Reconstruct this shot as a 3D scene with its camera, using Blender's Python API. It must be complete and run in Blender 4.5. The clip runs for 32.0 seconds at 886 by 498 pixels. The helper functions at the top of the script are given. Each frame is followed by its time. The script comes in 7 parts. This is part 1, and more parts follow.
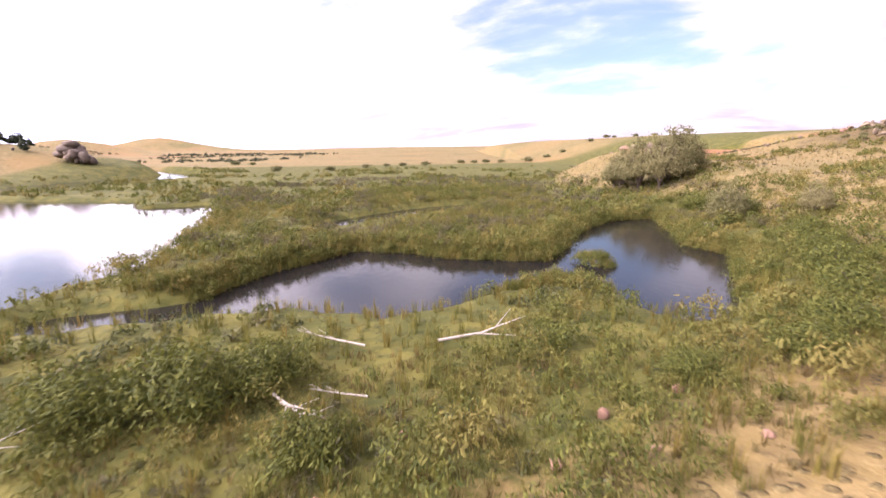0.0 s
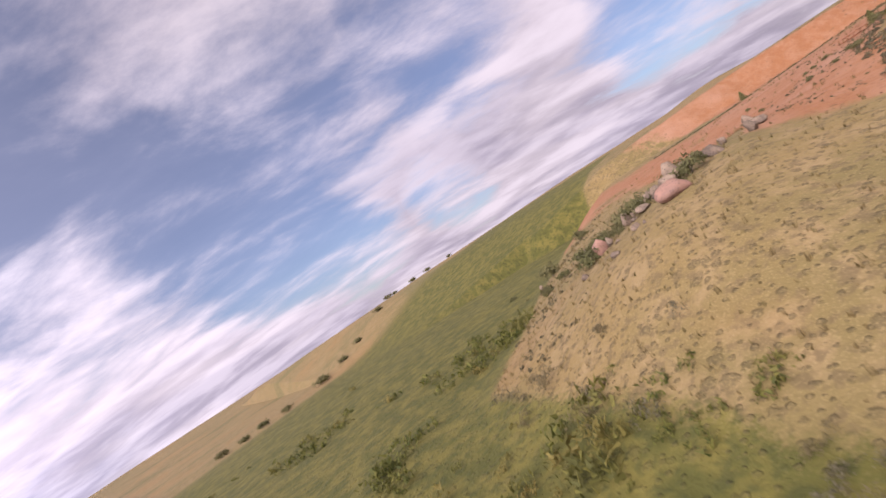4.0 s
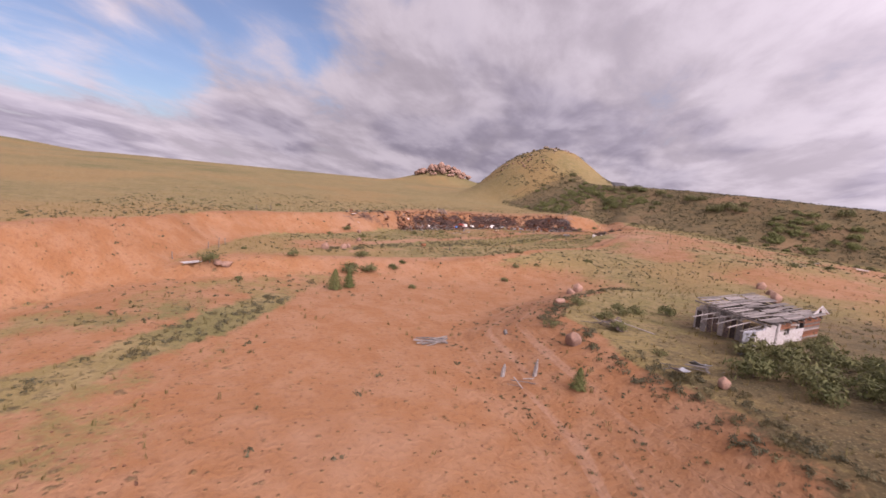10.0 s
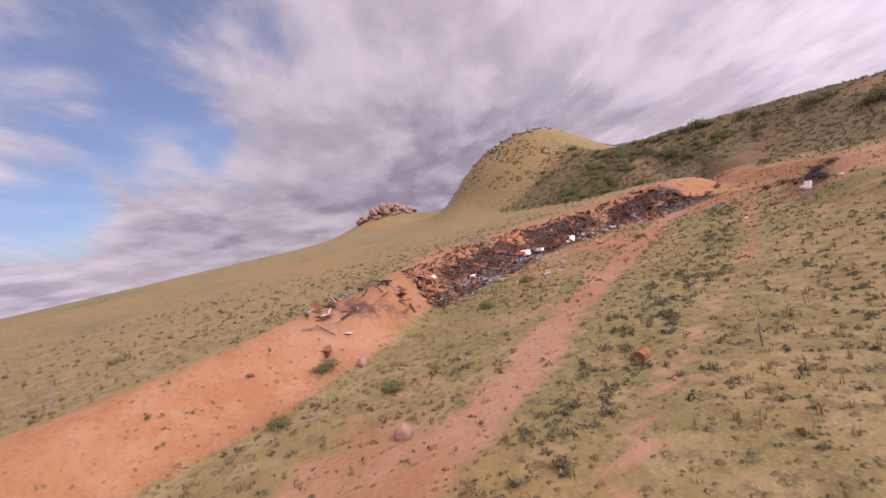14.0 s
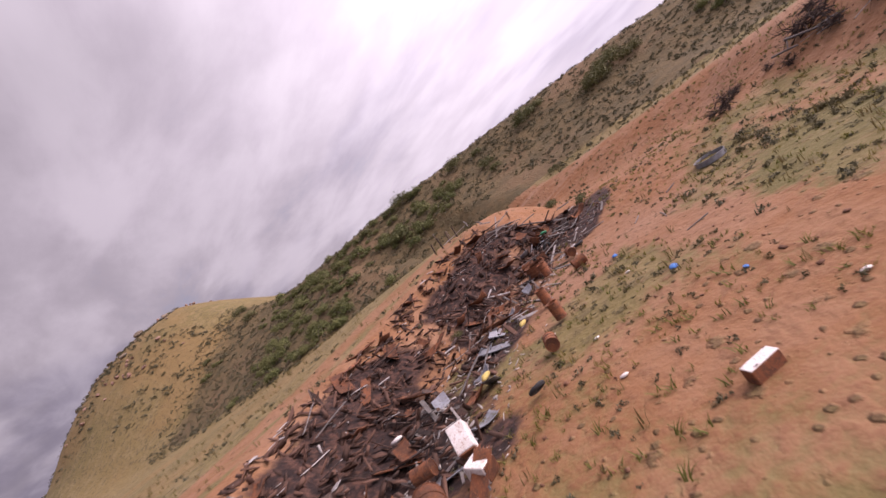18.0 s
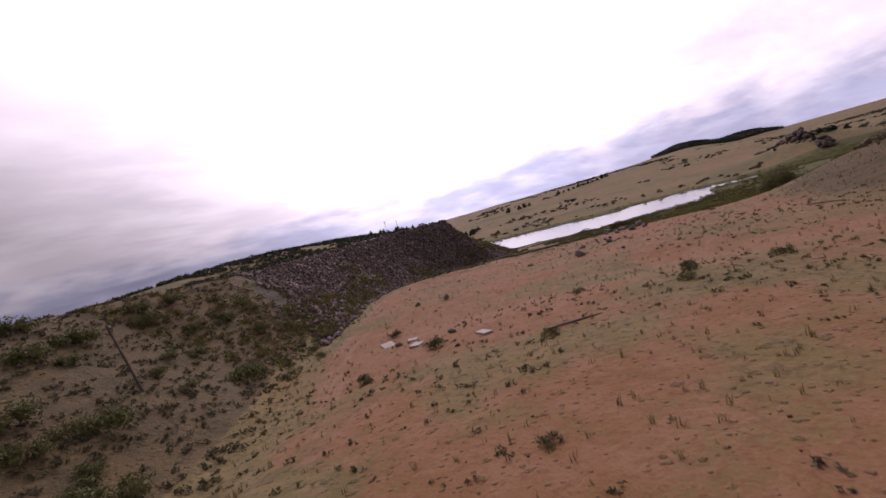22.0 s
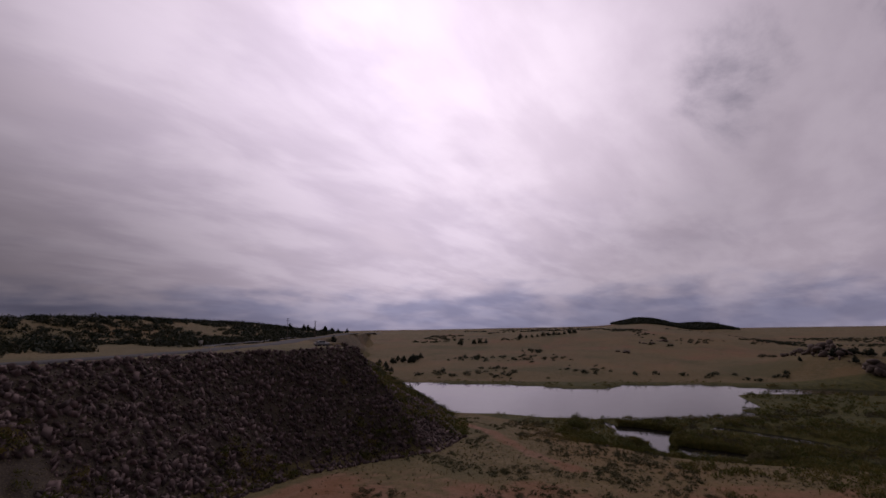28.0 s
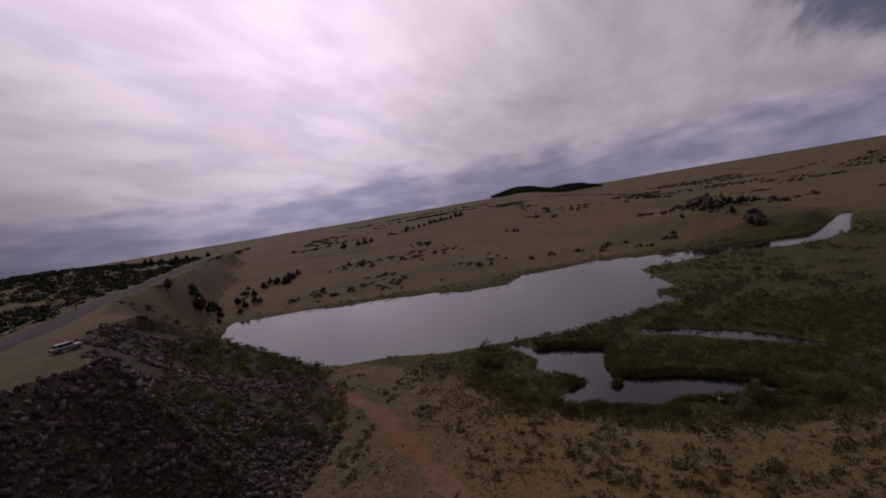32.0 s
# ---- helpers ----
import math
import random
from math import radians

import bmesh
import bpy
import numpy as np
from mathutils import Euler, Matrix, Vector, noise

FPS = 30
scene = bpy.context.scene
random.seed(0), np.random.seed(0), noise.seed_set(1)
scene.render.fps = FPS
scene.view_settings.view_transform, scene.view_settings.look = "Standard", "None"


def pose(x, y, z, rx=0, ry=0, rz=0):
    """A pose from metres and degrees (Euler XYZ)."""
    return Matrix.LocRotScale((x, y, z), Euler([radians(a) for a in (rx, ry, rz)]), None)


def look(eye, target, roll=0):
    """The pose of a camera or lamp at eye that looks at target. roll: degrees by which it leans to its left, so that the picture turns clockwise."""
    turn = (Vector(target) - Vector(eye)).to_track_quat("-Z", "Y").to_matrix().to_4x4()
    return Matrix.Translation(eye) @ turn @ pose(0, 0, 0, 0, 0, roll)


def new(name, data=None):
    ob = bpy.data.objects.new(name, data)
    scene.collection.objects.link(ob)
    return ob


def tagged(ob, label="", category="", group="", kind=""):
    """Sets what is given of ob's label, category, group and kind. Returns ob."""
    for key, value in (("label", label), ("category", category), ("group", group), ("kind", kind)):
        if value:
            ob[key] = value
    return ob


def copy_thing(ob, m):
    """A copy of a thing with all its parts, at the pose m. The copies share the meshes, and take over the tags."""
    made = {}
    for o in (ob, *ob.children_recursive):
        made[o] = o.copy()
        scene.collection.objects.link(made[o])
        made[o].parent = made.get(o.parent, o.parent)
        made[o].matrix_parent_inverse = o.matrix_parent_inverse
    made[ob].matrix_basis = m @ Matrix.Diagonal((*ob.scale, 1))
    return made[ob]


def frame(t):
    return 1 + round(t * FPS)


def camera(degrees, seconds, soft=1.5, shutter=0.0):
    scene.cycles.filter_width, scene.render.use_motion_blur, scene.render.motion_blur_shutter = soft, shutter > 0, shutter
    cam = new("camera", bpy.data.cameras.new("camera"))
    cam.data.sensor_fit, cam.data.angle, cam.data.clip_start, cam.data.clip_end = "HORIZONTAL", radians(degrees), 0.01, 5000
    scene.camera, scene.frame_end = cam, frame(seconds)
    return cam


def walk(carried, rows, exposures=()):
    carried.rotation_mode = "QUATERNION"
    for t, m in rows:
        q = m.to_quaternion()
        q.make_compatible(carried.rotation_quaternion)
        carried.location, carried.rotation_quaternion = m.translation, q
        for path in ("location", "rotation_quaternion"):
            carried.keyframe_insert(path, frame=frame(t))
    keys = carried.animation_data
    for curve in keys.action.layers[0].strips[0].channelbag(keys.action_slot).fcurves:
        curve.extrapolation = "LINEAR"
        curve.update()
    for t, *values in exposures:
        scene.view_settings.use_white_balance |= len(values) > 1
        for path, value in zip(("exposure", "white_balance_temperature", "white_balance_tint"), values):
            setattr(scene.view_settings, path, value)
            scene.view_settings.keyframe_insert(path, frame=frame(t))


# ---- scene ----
cam = camera(86.7, 32.0, shutter=0.12)
PATH = [
    (0.0, (0.00, 0.00, 9.91), (0.00, 29.34, 3.64), -0.50),
    (0.5, (0.22, 10.89, 6.71), (0.51, 40.87, 5.81), -0.44),
    (1.0, (1.05, 22.56, 5.20), (1.52, 52.54, 5.99), -1.64),
    (1.5, (1.91, 35.68, 4.98), (2.72, 65.63, 6.49), -3.32),
    (2.0, (2.87, 47.84, 5.90), (5.75, 77.66, 7.60), -13.39),
    (2.5, (3.50, 58.94, 6.58), (10.16, 88.17, 7.69), -20.98),
    (4.5, (19.84, 123.17, 16.74), (39.81, 145.51, 18.26), -34.96),
    (5.0, (29.37, 132.49, 17.97), (53.98, 149.54, 19.83), -37.66),
    (5.5, (40.24, 139.81, 19.52), (68.74, 149.13, 20.27), -41.06),
    (6.0, (51.83, 144.51, 20.65), (81.76, 146.36, 19.88), -39.96),
    (6.5, (63.18, 146.80, 21.53), (92.79, 142.31, 19.85), -37.77),
    (7.0, (74.01, 147.36, 22.00), (102.74, 138.85, 20.53), -31.58),
    (7.5, (84.87, 146.20, 22.72), (113.46, 137.13, 23.32), -22.68),
    (8.0, (95.10, 144.15, 24.09), (123.71, 135.14, 23.65), -16.30),
    (8.5, (106.00, 141.23, 25.52), (133.88, 130.23, 24.33), -12.10),
    (9.0, (116.37, 138.55, 26.41), (143.85, 126.61, 25.08), -2.57),
    (9.5, (127.24, 135.61, 27.08), (155.38, 125.53, 24.56), 4.70),
    (10.0, (137.78, 132.85, 26.90), (166.02, 123.57, 22.83), 5.54),
    (10.5, (147.95, 130.20, 26.20), (176.42, 121.99, 21.53), 10.25),
    (11.0, (158.12, 127.94, 25.52), (187.09, 120.91, 22.21), 12.71),
    (11.5, (168.41, 126.35, 24.86), (197.73, 120.22, 23.09), 12.44),
    (12.0, (179.34, 125.88, 24.32), (208.70, 119.74, 23.46), 9.09),
    (12.5, (189.61, 125.52, 24.09), (218.80, 118.58, 23.91), 6.40),
    (13.0, (199.45, 125.26, 23.94), (228.47, 117.64, 23.81), 2.89),
    (13.5, (209.33, 125.08, 24.00), (237.68, 115.37, 22.63), -5.66),
    (14.0, (219.30, 124.39, 23.62), (246.59, 112.09, 21.56), -13.22),
    (14.5, (228.80, 122.93, 23.04), (254.96, 108.45, 20.58), -19.61),
    (16.5, (262.33, 106.05, 22.20), (281.76, 83.28, 20.22), -34.85),
    (17.0, (269.86, 98.47, 21.64), (286.70, 73.68, 20.18), -36.13),
    (17.5, (275.78, 89.90, 21.05), (289.87, 63.42, 20.36), -36.45),
    (18.0, (280.31, 80.51, 20.31), (291.68, 52.75, 19.87), -36.86),
    (18.5, (282.99, 70.62, 20.05), (291.47, 41.85, 20.08), -34.81),
    (19.0, (284.17, 60.28, 20.11), (286.87, 30.54, 22.96), -31.86),
    (19.5, (283.50, 50.04, 21.29), (276.35, 20.94, 22.71), -33.31),
    (20.0, (281.80, 40.84, 23.93), (265.69, 15.57, 22.54), -34.84),
    (20.5, (277.37, 34.46, 25.10), (254.48, 15.55, 20.79), -36.81),
    (21.0, (270.46, 28.73, 25.91), (243.08, 17.83, 20.25), -30.00),
    (21.5, (262.64, 24.83, 27.60), (233.79, 17.09, 24.76), -22.55),
    (22.0, (254.04, 21.78, 28.67), (225.54, 12.57, 26.95), -15.87),
    (22.5, (245.42, 19.20, 28.97), (217.01, 9.63, 27.78), -12.96),
    (23.0, (237.31, 17.16, 28.55), (209.36, 6.25, 28.40), -6.44),
    (23.5, (228.93, 15.06, 27.77), (201.14, 3.86, 29.19), -5.62),
    (24.0, (220.52, 13.40, 27.78), (192.70, 2.76, 31.32), -5.49),
    (24.5, (212.29, 11.88, 28.18), (184.43, 1.64, 32.55), -5.13),
    (25.0, (203.77, 9.93, 28.47), (175.86, 0.09, 33.37), -4.28),
    (25.5, (194.98, 8.91, 29.35), (167.03, -0.71, 34.49), -3.79),
    (27.5, (165.94, 4.03, 32.36), (137.16, -2.72, 37.47), -1.04),
    (28.0, (159.40, 3.21, 33.53), (130.34, -2.27, 38.57), -0.83),
    (28.5, (152.83, 2.55, 34.83), (123.50, -1.32, 39.79), -0.53),
    (29.0, (146.19, 1.93, 36.22), (116.68, -0.38, 41.14), -0.08),
    (29.5, (139.60, 1.60, 37.65), (110.00, 1.02, 42.49), -0.55),
    (30.0, (133.48, 1.29, 38.93), (103.85, 2.75, 43.42), -1.41),
    (30.5, (126.15, 1.88, 40.13), (96.51, 5.02, 43.53), -3.56),
    (31.0, (119.04, 3.07, 41.38), (89.20, 4.95, 43.83), -5.98),
    (31.5, (113.01, 4.10, 42.13), (83.09, 5.34, 43.83), -5.47),
    (32.0, (107.40, 4.72, 43.12), (77.55, 5.76, 40.39), -9.53),
]
EXPOSURES = [(0.0, 0.78, 6600, 24), (0.6, 0.45, 6600, 24), (1.2, 0.15, 6550, 24), (2.5, -0.08, 6500, 25), (4.5, -0.16, 6600, 26), (12.0, -0.2, 6600, 26), (16.5, -0.33, 6550, 29), (18.0, -0.45, 6550, 28), (20.0, -0.85, 6550, 28), (22.0, -1.6, 6600, 28),
             (24.0, -2.2, 6550, 29), (25.5, -2.78, 6550, 29), (28.0, -3.08, 6550, 29), (32.0, -3.05, 6550, 30)]
walk(cam, [(t, look(eye, target, roll)) for t, eye, target, roll in PATH], EXPOSURES)

# ---------- world, sun, exposure ----------
SUN_AZ, SUN_EL = -111.0, 36.0
CLOUD_SHIFT = (3.1, 1.7, 0.4)
SKY_GAPS = ((16, 13, 10), (22, 8.5, 7), (35.5, 8.5, 4), (9, 22, 9), (25, 25, 12), (43, 24, 10), (66, 11.5, 7), (75.5, 9, 5), (87, 27, 13), (81.5, 21, 8), (85, 14.2, 5), (89.5, 15, 4.5),
            (101, 23, 5), (38, 6.4, 4), (-29, 24, 7), (-46, 25, 8), (-39, 23, 14), (-43, 17, 8), (-67, 24, 7), (-14, 33, 14))
SKY_MASSES = ((32, 15, 7), (40, 12, 7), (50.5, 12.4, 8), (27, 35, 9), (55, 33, 14), (76, 16.5, 4.5), (72, 15.5, 4.5), (82, 36, 6), (112, 18, 15), (85, 11, 4), (97, 19, 6), (-58, 17, 7), (-89, 26, 14), (79, 18.4, 3.5))


def toward(az, el):
    a, e = radians(az), radians(el)
    return Vector((math.sin(a) * math.cos(e), math.cos(a) * math.cos(e), math.sin(e)))


def node(tree, kind, **values):
    n = tree.nodes.new(kind)
    for key, value in values.items():
        if key == "operation":
            n.operation = value
        elif key == "blend_type":
            n.blend_type = value
        elif key == "data_type":
            n.data_type = value
        elif key == "noise_dimensions":
            n.noise_dimensions = value
        elif key == "interpolation_type":
            n.interpolation_type = value
        else:
            n.inputs[key.replace("_", " ")].default_value = value
    return n


def ramp(tree, source, stops):
    n = tree.nodes.new("ShaderNodeValToRGB")
    while len(n.color_ramp.elements) < len(stops):
        n.color_ramp.elements.new(0.5)
    for e, (p, c) in zip(n.color_ramp.elements, stops):
        e.position, e.color = p, (*c, 1) if len(c) == 3 else c
    tree.links.new(source, n.inputs[0])
    return n.outputs[0]


def maths(tree, operation, a, b=None, c=None, clamp=False):
    n = tree.nodes.new("ShaderNodeMath")
    n.operation, n.use_clamp = operation, clamp
    for i, v in enumerate((a, b, c)):
        if v is None:
            continue
        if isinstance(v, (int, float)):
            n.inputs[i].default_value = v
        else:
            tree.links.new(v, n.inputs[i])
    return n.outputs[0]


def mixed(tree, factor, a, b, blend="MIX"):
    n = tree.nodes.new("ShaderNodeMix")
    n.data_type, n.blend_type = "RGBA", blend
    for i, v in ((0, factor), (6, a), (7, b)):
        if isinstance(v, (int, float)):
            n.inputs[i].default_value = v
        elif isinstance(v, tuple):
            n.inputs[i].default_value = (*v, 1) if len(v) == 3 else v
        else:
            tree.links.new(v, n.inputs[i])
    return n.outputs[2]


def noise_tex(tree, vector, scale, detail=4.0, rough=0.55, distort=0.0):
    n = tree.nodes.new("ShaderNodeTexNoise")
    n.inputs["Scale"].default_value, n.inputs["Detail"].default_value = scale, detail
    n.inputs["Roughness"].default_value, n.inputs["Distortion"].default_value = rough, distort
    if vector is not None:
        tree.links.new(vector, n.inputs["Vector"])
    return n.outputs[0]


def step_map(tree, value, lo, hi, to_lo=0.0, to_hi=1.0):
    n = tree.nodes.new("ShaderNodeMapRange")
    n.interpolation_type = "SMOOTHSTEP"
    tree.links.new(value, n.inputs[0])
    for i, v in enumerate((lo, hi, to_lo, to_hi)):
        n.inputs[i + 1].default_value = v
    return n.outputs[0]


def make_world():
    world = bpy.data.worlds.new("sky")
    scene.world = world
    world.use_nodes = True
    t = world.node_tree
    t.nodes.clear()
    sky = t.nodes.new("ShaderNodeTexSky")
    sky.sky_type, sky.sun_disc = "NISHITA", False
    sky.sun_elevation, sky.sun_rotation = radians(SUN_EL), radians(SUN_AZ)
    sky.air_density, sky.dust_density, sky.ozone_density = 1.0, 0.6, 2.0
    coord = t.nodes.new("ShaderNodeTexCoord")
    split = t.nodes.new("ShaderNodeSeparateXYZ")
    t.links.new(coord.outputs["Generated"], split.inputs[0])
    x, y, z = split.outputs
    up = maths(t, "MAXIMUM", z, 0.0)
    # a flat cloud deck seen in perspective, its bands running to the south-east
    flat = maths(t, "ADD", up, 0.20)
    plane = t.nodes.new("ShaderNodeCombineXYZ")
    t.links.new(maths(t, "DIVIDE", x, flat), plane.inputs[0])
    t.links.new(maths(t, "DIVIDE", y, flat), plane.inputs[1])
    turn = t.nodes.new("ShaderNodeMapping")
    turn.inputs["Rotation"].default_value = (0, 0, radians(28))
    t.links.new(plane.outputs[0], turn.inputs[0])
    band = t.nodes.new("ShaderNodeMapping")
    band.inputs["Scale"].default_value = (0.55, 1.0, 1.0)
    band.inputs["Location"].default_value = CLOUD_SHIFT
    t.links.new(turn.outputs[0], band.inputs[0])
    deck = band.outputs[0]
    big = noise_tex(t, deck, 0.95, 2.0, 0.45, 0.0)
    fine = noise_tex(t, deck, 2.6, 10.0, 0.62, 0.25)
    cover = maths(t, "ADD", maths(t, "MULTIPLY", big, 0.36), maths(t, "MULTIPLY", fine, 0.64))
    # the deck closes towards the sun, the south and the horizon, and is broken in the north and east
    sun = toward(SUN_AZ, SUN_EL)
    dot = t.nodes.new("ShaderNodeVectorMath")
    dot.operation = "DOT_PRODUCT"
    t.links.new(coord.outputs["Generated"], dot.inputs[0])
    dot.inputs[1].default_value = sun
    facing = dot.outputs["Value"]
    near_sun = step_map(t, facing, 0.15, 0.8)
    south = step_map(t, y, 0.15, -0.45)
    closed = maths(t, "ADD", maths(t, "MULTIPLY", near_sun, 0.12), maths(t, "MULTIPLY", south, 0.12))
    low = step_map(t, z, 0.24, 0.05)
    cover = maths(t, "ADD", cover, maths(t, "ADD", closed, maths(t, "MULTIPLY", low, 0.07)))
    cover = maths(t, "ADD", cover, step_map(t, z, 0.13, 0.03, 0.0, 0.09))
    # openings that show the blue
    cover = maths(t, "ADD", cover, 0.085)
    for places, much in ((SKY_GAPS, -0.17), (SKY_MASSES, 0.09)):
        most = 0.0
        for az, el, wide in places:
            gap = t.nodes.new("ShaderNodeVectorMath")
            gap.operation = "DOT_PRODUCT"
            t.links.new(coord.outputs["Generated"], gap.inputs[0])
            gap.inputs[1].default_value = toward(az, el)
            most = maths(t, "MAXIMUM", most, step_map(t, gap.outputs["Value"], math.cos(radians(wide * 1.5)), math.cos(radians(wide * 0.2))))
        cover = maths(t, "ADD", cover, maths(t, "MULTIPLY", most, much))
    mask = step_map(t, cover, 0.385, 0.655, 0.18, 1.0)
    # grey undersides where the deck is thick
    thick = step_map(t, noise_tex(t, deck, 1.25, 5.0, 0.5, 0.2), 0.42, 0.60)
    thick = maths(t, "MULTIPLY", thick, step_map(t, cover, 0.52, 0.68))
    thick = maths(t, "MULTIPLY", thick, step_map(t, facing, 0.0, 0.75, 1.0, 0.35))
    white = mixed(t, thick, (0.92, 0.87, 0.95), (0.62, 0.59, 0.71))
    puffs = step_map(t, fine, 0.40, 0.62)
    white = mixed(t, maths(t, "MULTIPLY", puffs, 0.35), white, (0.97, 0.95, 0.99))
    streaks = noise_tex(t, deck, 2.6, 7.0, 0.58, 0.15)
    lift = maths(t, "ADD", 0.88, step_map(t, facing, -0.7, 0.0, 0.0, 0.28))
    lift = maths(t, "ADD", lift, step_map(t, facing, -0.2, 0.5, 0.0, 0.75))
    lift = maths(t, "ADD", lift, step_map(t, facing, 0.70, 0.995, 0.0, 4.8))
    glow = maths(t, "POWER", maths(t, "MAXIMUM", facing, 0.0), 40.0)
    lift = maths(t, "ADD", lift, maths(t, "MULTIPLY", glow, 2.0))
    # the deck is heavy in the south-east, and opens high in the north-west
    heavy = maths(t, "ADD", maths(t, "MULTIPLY", x, 0.85), maths(t, "MULTIPLY", y, -0.53))
    lift = maths(t, "MULTIPLY", lift, step_map(t, heavy, 0.45, 0.97, 1.0, 0.68))
    south_west = maths(t, "ADD", maths(t, "MULTIPLY", x, -0.5), maths(t, "MULTIPLY", y, -0.87))
    lift = maths(t, "MULTIPLY", lift, maths(t, "SUBTRACT", 1.0, maths(t, "MULTIPLY", step_map(t, south_west, 0.55, 0.98), step_map(t, z, 0.50, 0.12, 0.0, 0.30))))
    lift = maths(t, "MULTIPLY", lift, maths(t, "SUBTRACT", 1.0, maths(t, "MULTIPLY", step_map(t, z, 0.38, 0.62, 0.0, 0.3), step_map(t, facing, 0.5, 0.1))))
    north_west = maths(t, "ADD", maths(t, "MULTIPLY", x, -0.95), maths(t, "MULTIPLY", y, 0.3))
    lift = maths(t, "ADD", lift, step_map(t, north_west, 0.40, 0.90, 0.0, 1.5))
    # distant cloud bank low in the west
    lumps = t.nodes.new("ShaderNodeMapping")
    lumps.inputs["Scale"].default_value = (5.0, 5.0, 17.0)
    t.links.new(coord.outputs["Generated"], lumps.inputs[0])
    heaps = noise_tex(t, lumps.outputs[0], 1.6, 5.0, 0.5, 0.2)
    bank = maths(t, "MULTIPLY", step_map(t, maths(t, "ADD", z, maths(t, "MULTIPLY", heaps, 0.09)), 0.145, 0.085), step_map(t, x, 0.1, -0.5))
    bank = maths(t, "MULTIPLY", bank, step_map(t, heaps, 0.66, 0.40, 0.55, 1.0))
    lift = maths(t, "MULTIPLY", lift, maths(t, "SUBTRACT", 1.0, maths(t, "MULTIPLY", bank, 0.26)))
    white = mixed(t, maths(t, "MULTIPLY", bank, 0.5), white, (0.33, 0.45, 0.80))
    lift = maths(t, "MULTIPLY", lift, maths(t, "ADD", 1.0, maths(t, "MULTIPLY", step_map(t, streaks, 0.34, 0.66, -0.20, 0.13), step_map(t, facing, -0.5, 0.6, 1.0, 0.48))))
    scale = t.nodes.new("ShaderNodeVectorMath")
    scale.operation = "SCALE"
    t.links.new(white, scale.inputs[0])
    t.links.new(lift, scale.inputs["Scale"])
    blue = t.nodes.new("ShaderNodeVectorMath")
    blue.operation = "SCALE"
    t.links.new(sky.outputs[0], blue.inputs[0])
    blue.inputs["Scale"].default_value = 0.105
    clear = mixed(t, 1.0, blue.outputs[0], (0.86, 1.02, 1.18), "MULTIPLY")
    out = mixed(t, mask, clear, scale.outputs[0])
    bg = t.nodes.new("ShaderNodeBackground")
    t.links.new(out, bg.inputs[0])
    bg.inputs[1].default_value = 1.0
    end = t.nodes.new("ShaderNodeOutputWorld")
    t.links.new(bg.outputs[0], end.inputs[0])


make_world()
sun_data = bpy.data.lights.new("sun", "SUN")
sun_data.energy, sun_data.angle, sun_data.color = 2.5, radians(1.2), (1.0, 0.93, 0.84)
sun_lamp = new("sun", sun_data)
sun_lamp.matrix_world = look((0, 0, 300), Vector((0, 0, 300)) - toward(SUN_AZ, SUN_EL) * 50)
tagged(sun_lamp, "afternoon sun behind thin cloud", "sun", kind="structure")

# ---------- the lie of the land ----------
POND = [(-71, -85), (-57, -70), (-37, -45), (-34, -27), (-33, -10), (-27, 6), (-28, 24), (-26, 40), (-29, 52), (-35, 71), (-42, 87),
        (-54, 82), (-60, 93), (-75, 95), (-98, 98), (-101, 113), (-103, 145), (-90, 170), (-100, 200), (-160, 260), (-168, 256),
        (-118, 198), (-123, 160), (-125, 128), (-141, 96), (-138, 54), (-117, 38), (-118, 22), (-132, 0), (-137, -36), (-146, -85), (-146, -104), (-108, -98)]
BEAVER = [(-26, 22), (-24, 27), (-17, 29.5), (-15, 36), (-9, 46), (-4, 45), (1, 42), (9, 41), (12, 46), (14, 52), (18, 58), (23, 64),
          (30, 66), (28, 56), (25, 47), (27, 42), (22, 33), (17, 26), (14, 25), (12, 29), (9, 34), (4, 31), (-3, 26), (-9, 28), (-16, 26)]
CREEK = [(-19, 61), (-11.4, 71.5), (-8.8, 74.2), (-6.2, 78.0), (-0.5, 82.4), (4.8, 84.6), (10.4, 86.8), (13.2, 88), (13.0, 85.2), (9.4, 82.6), (4.4, 77.0), (1.5, 73.4), (-1.5, 71.0), (-4.5, 69.2), (-7.7, 66.3), (-15, 58)]
CREEK_C = [(12.2, 60.4), (12.9, 62.8), (14.6, 63.0), (14.4, 61.0)]
CREEK_B = [(3.4, 94.4), (5.8, 99.6), (9, 98), (8.6, 95.6)]
TOE = [(-420, -205), (-190, -128), (-146, -110), (-112, -101), (-74, -86), (-54, -64), (-36, -34), (-12, -23), (20, -18), (45, -21), (56, -29), (77, -40), (109, -43), (149, -37),
       (170, -29), (200, -21), (219, -11), (245, 0), (275, 7), (300, 12), (335, 20), (420, 12), (620, -40), (1400, -400)]
CUT = [(120, 226), (165, 196), (200, 173), (224, 158), (240, 152), (255, 144), (262, 131), (271, 119), (282, 106), (292, 92), (299, 76), (302, 58), (299, 45), (294, 33), (293, 22), (312, 10)]
SCARP = [(214, 142), (219, 127), (219.5, 115), (222.5, 104), (227.5, 91), (237, 68), (245, 49)]
STRIP = [(132, 184), (147, 172.5), (157, 166), (168, 156.5), (180, 147.5), (190, 140), (200, 134.5)]
CLIFF = [(40, 100), (66, 122), (86, 128), (106, 125.5), (116, 124), (126, 122), (139, 116), (150, 111), (161, 108), (172, 108), (182, 107), (190, 100), (196, 88), (190, 70)]

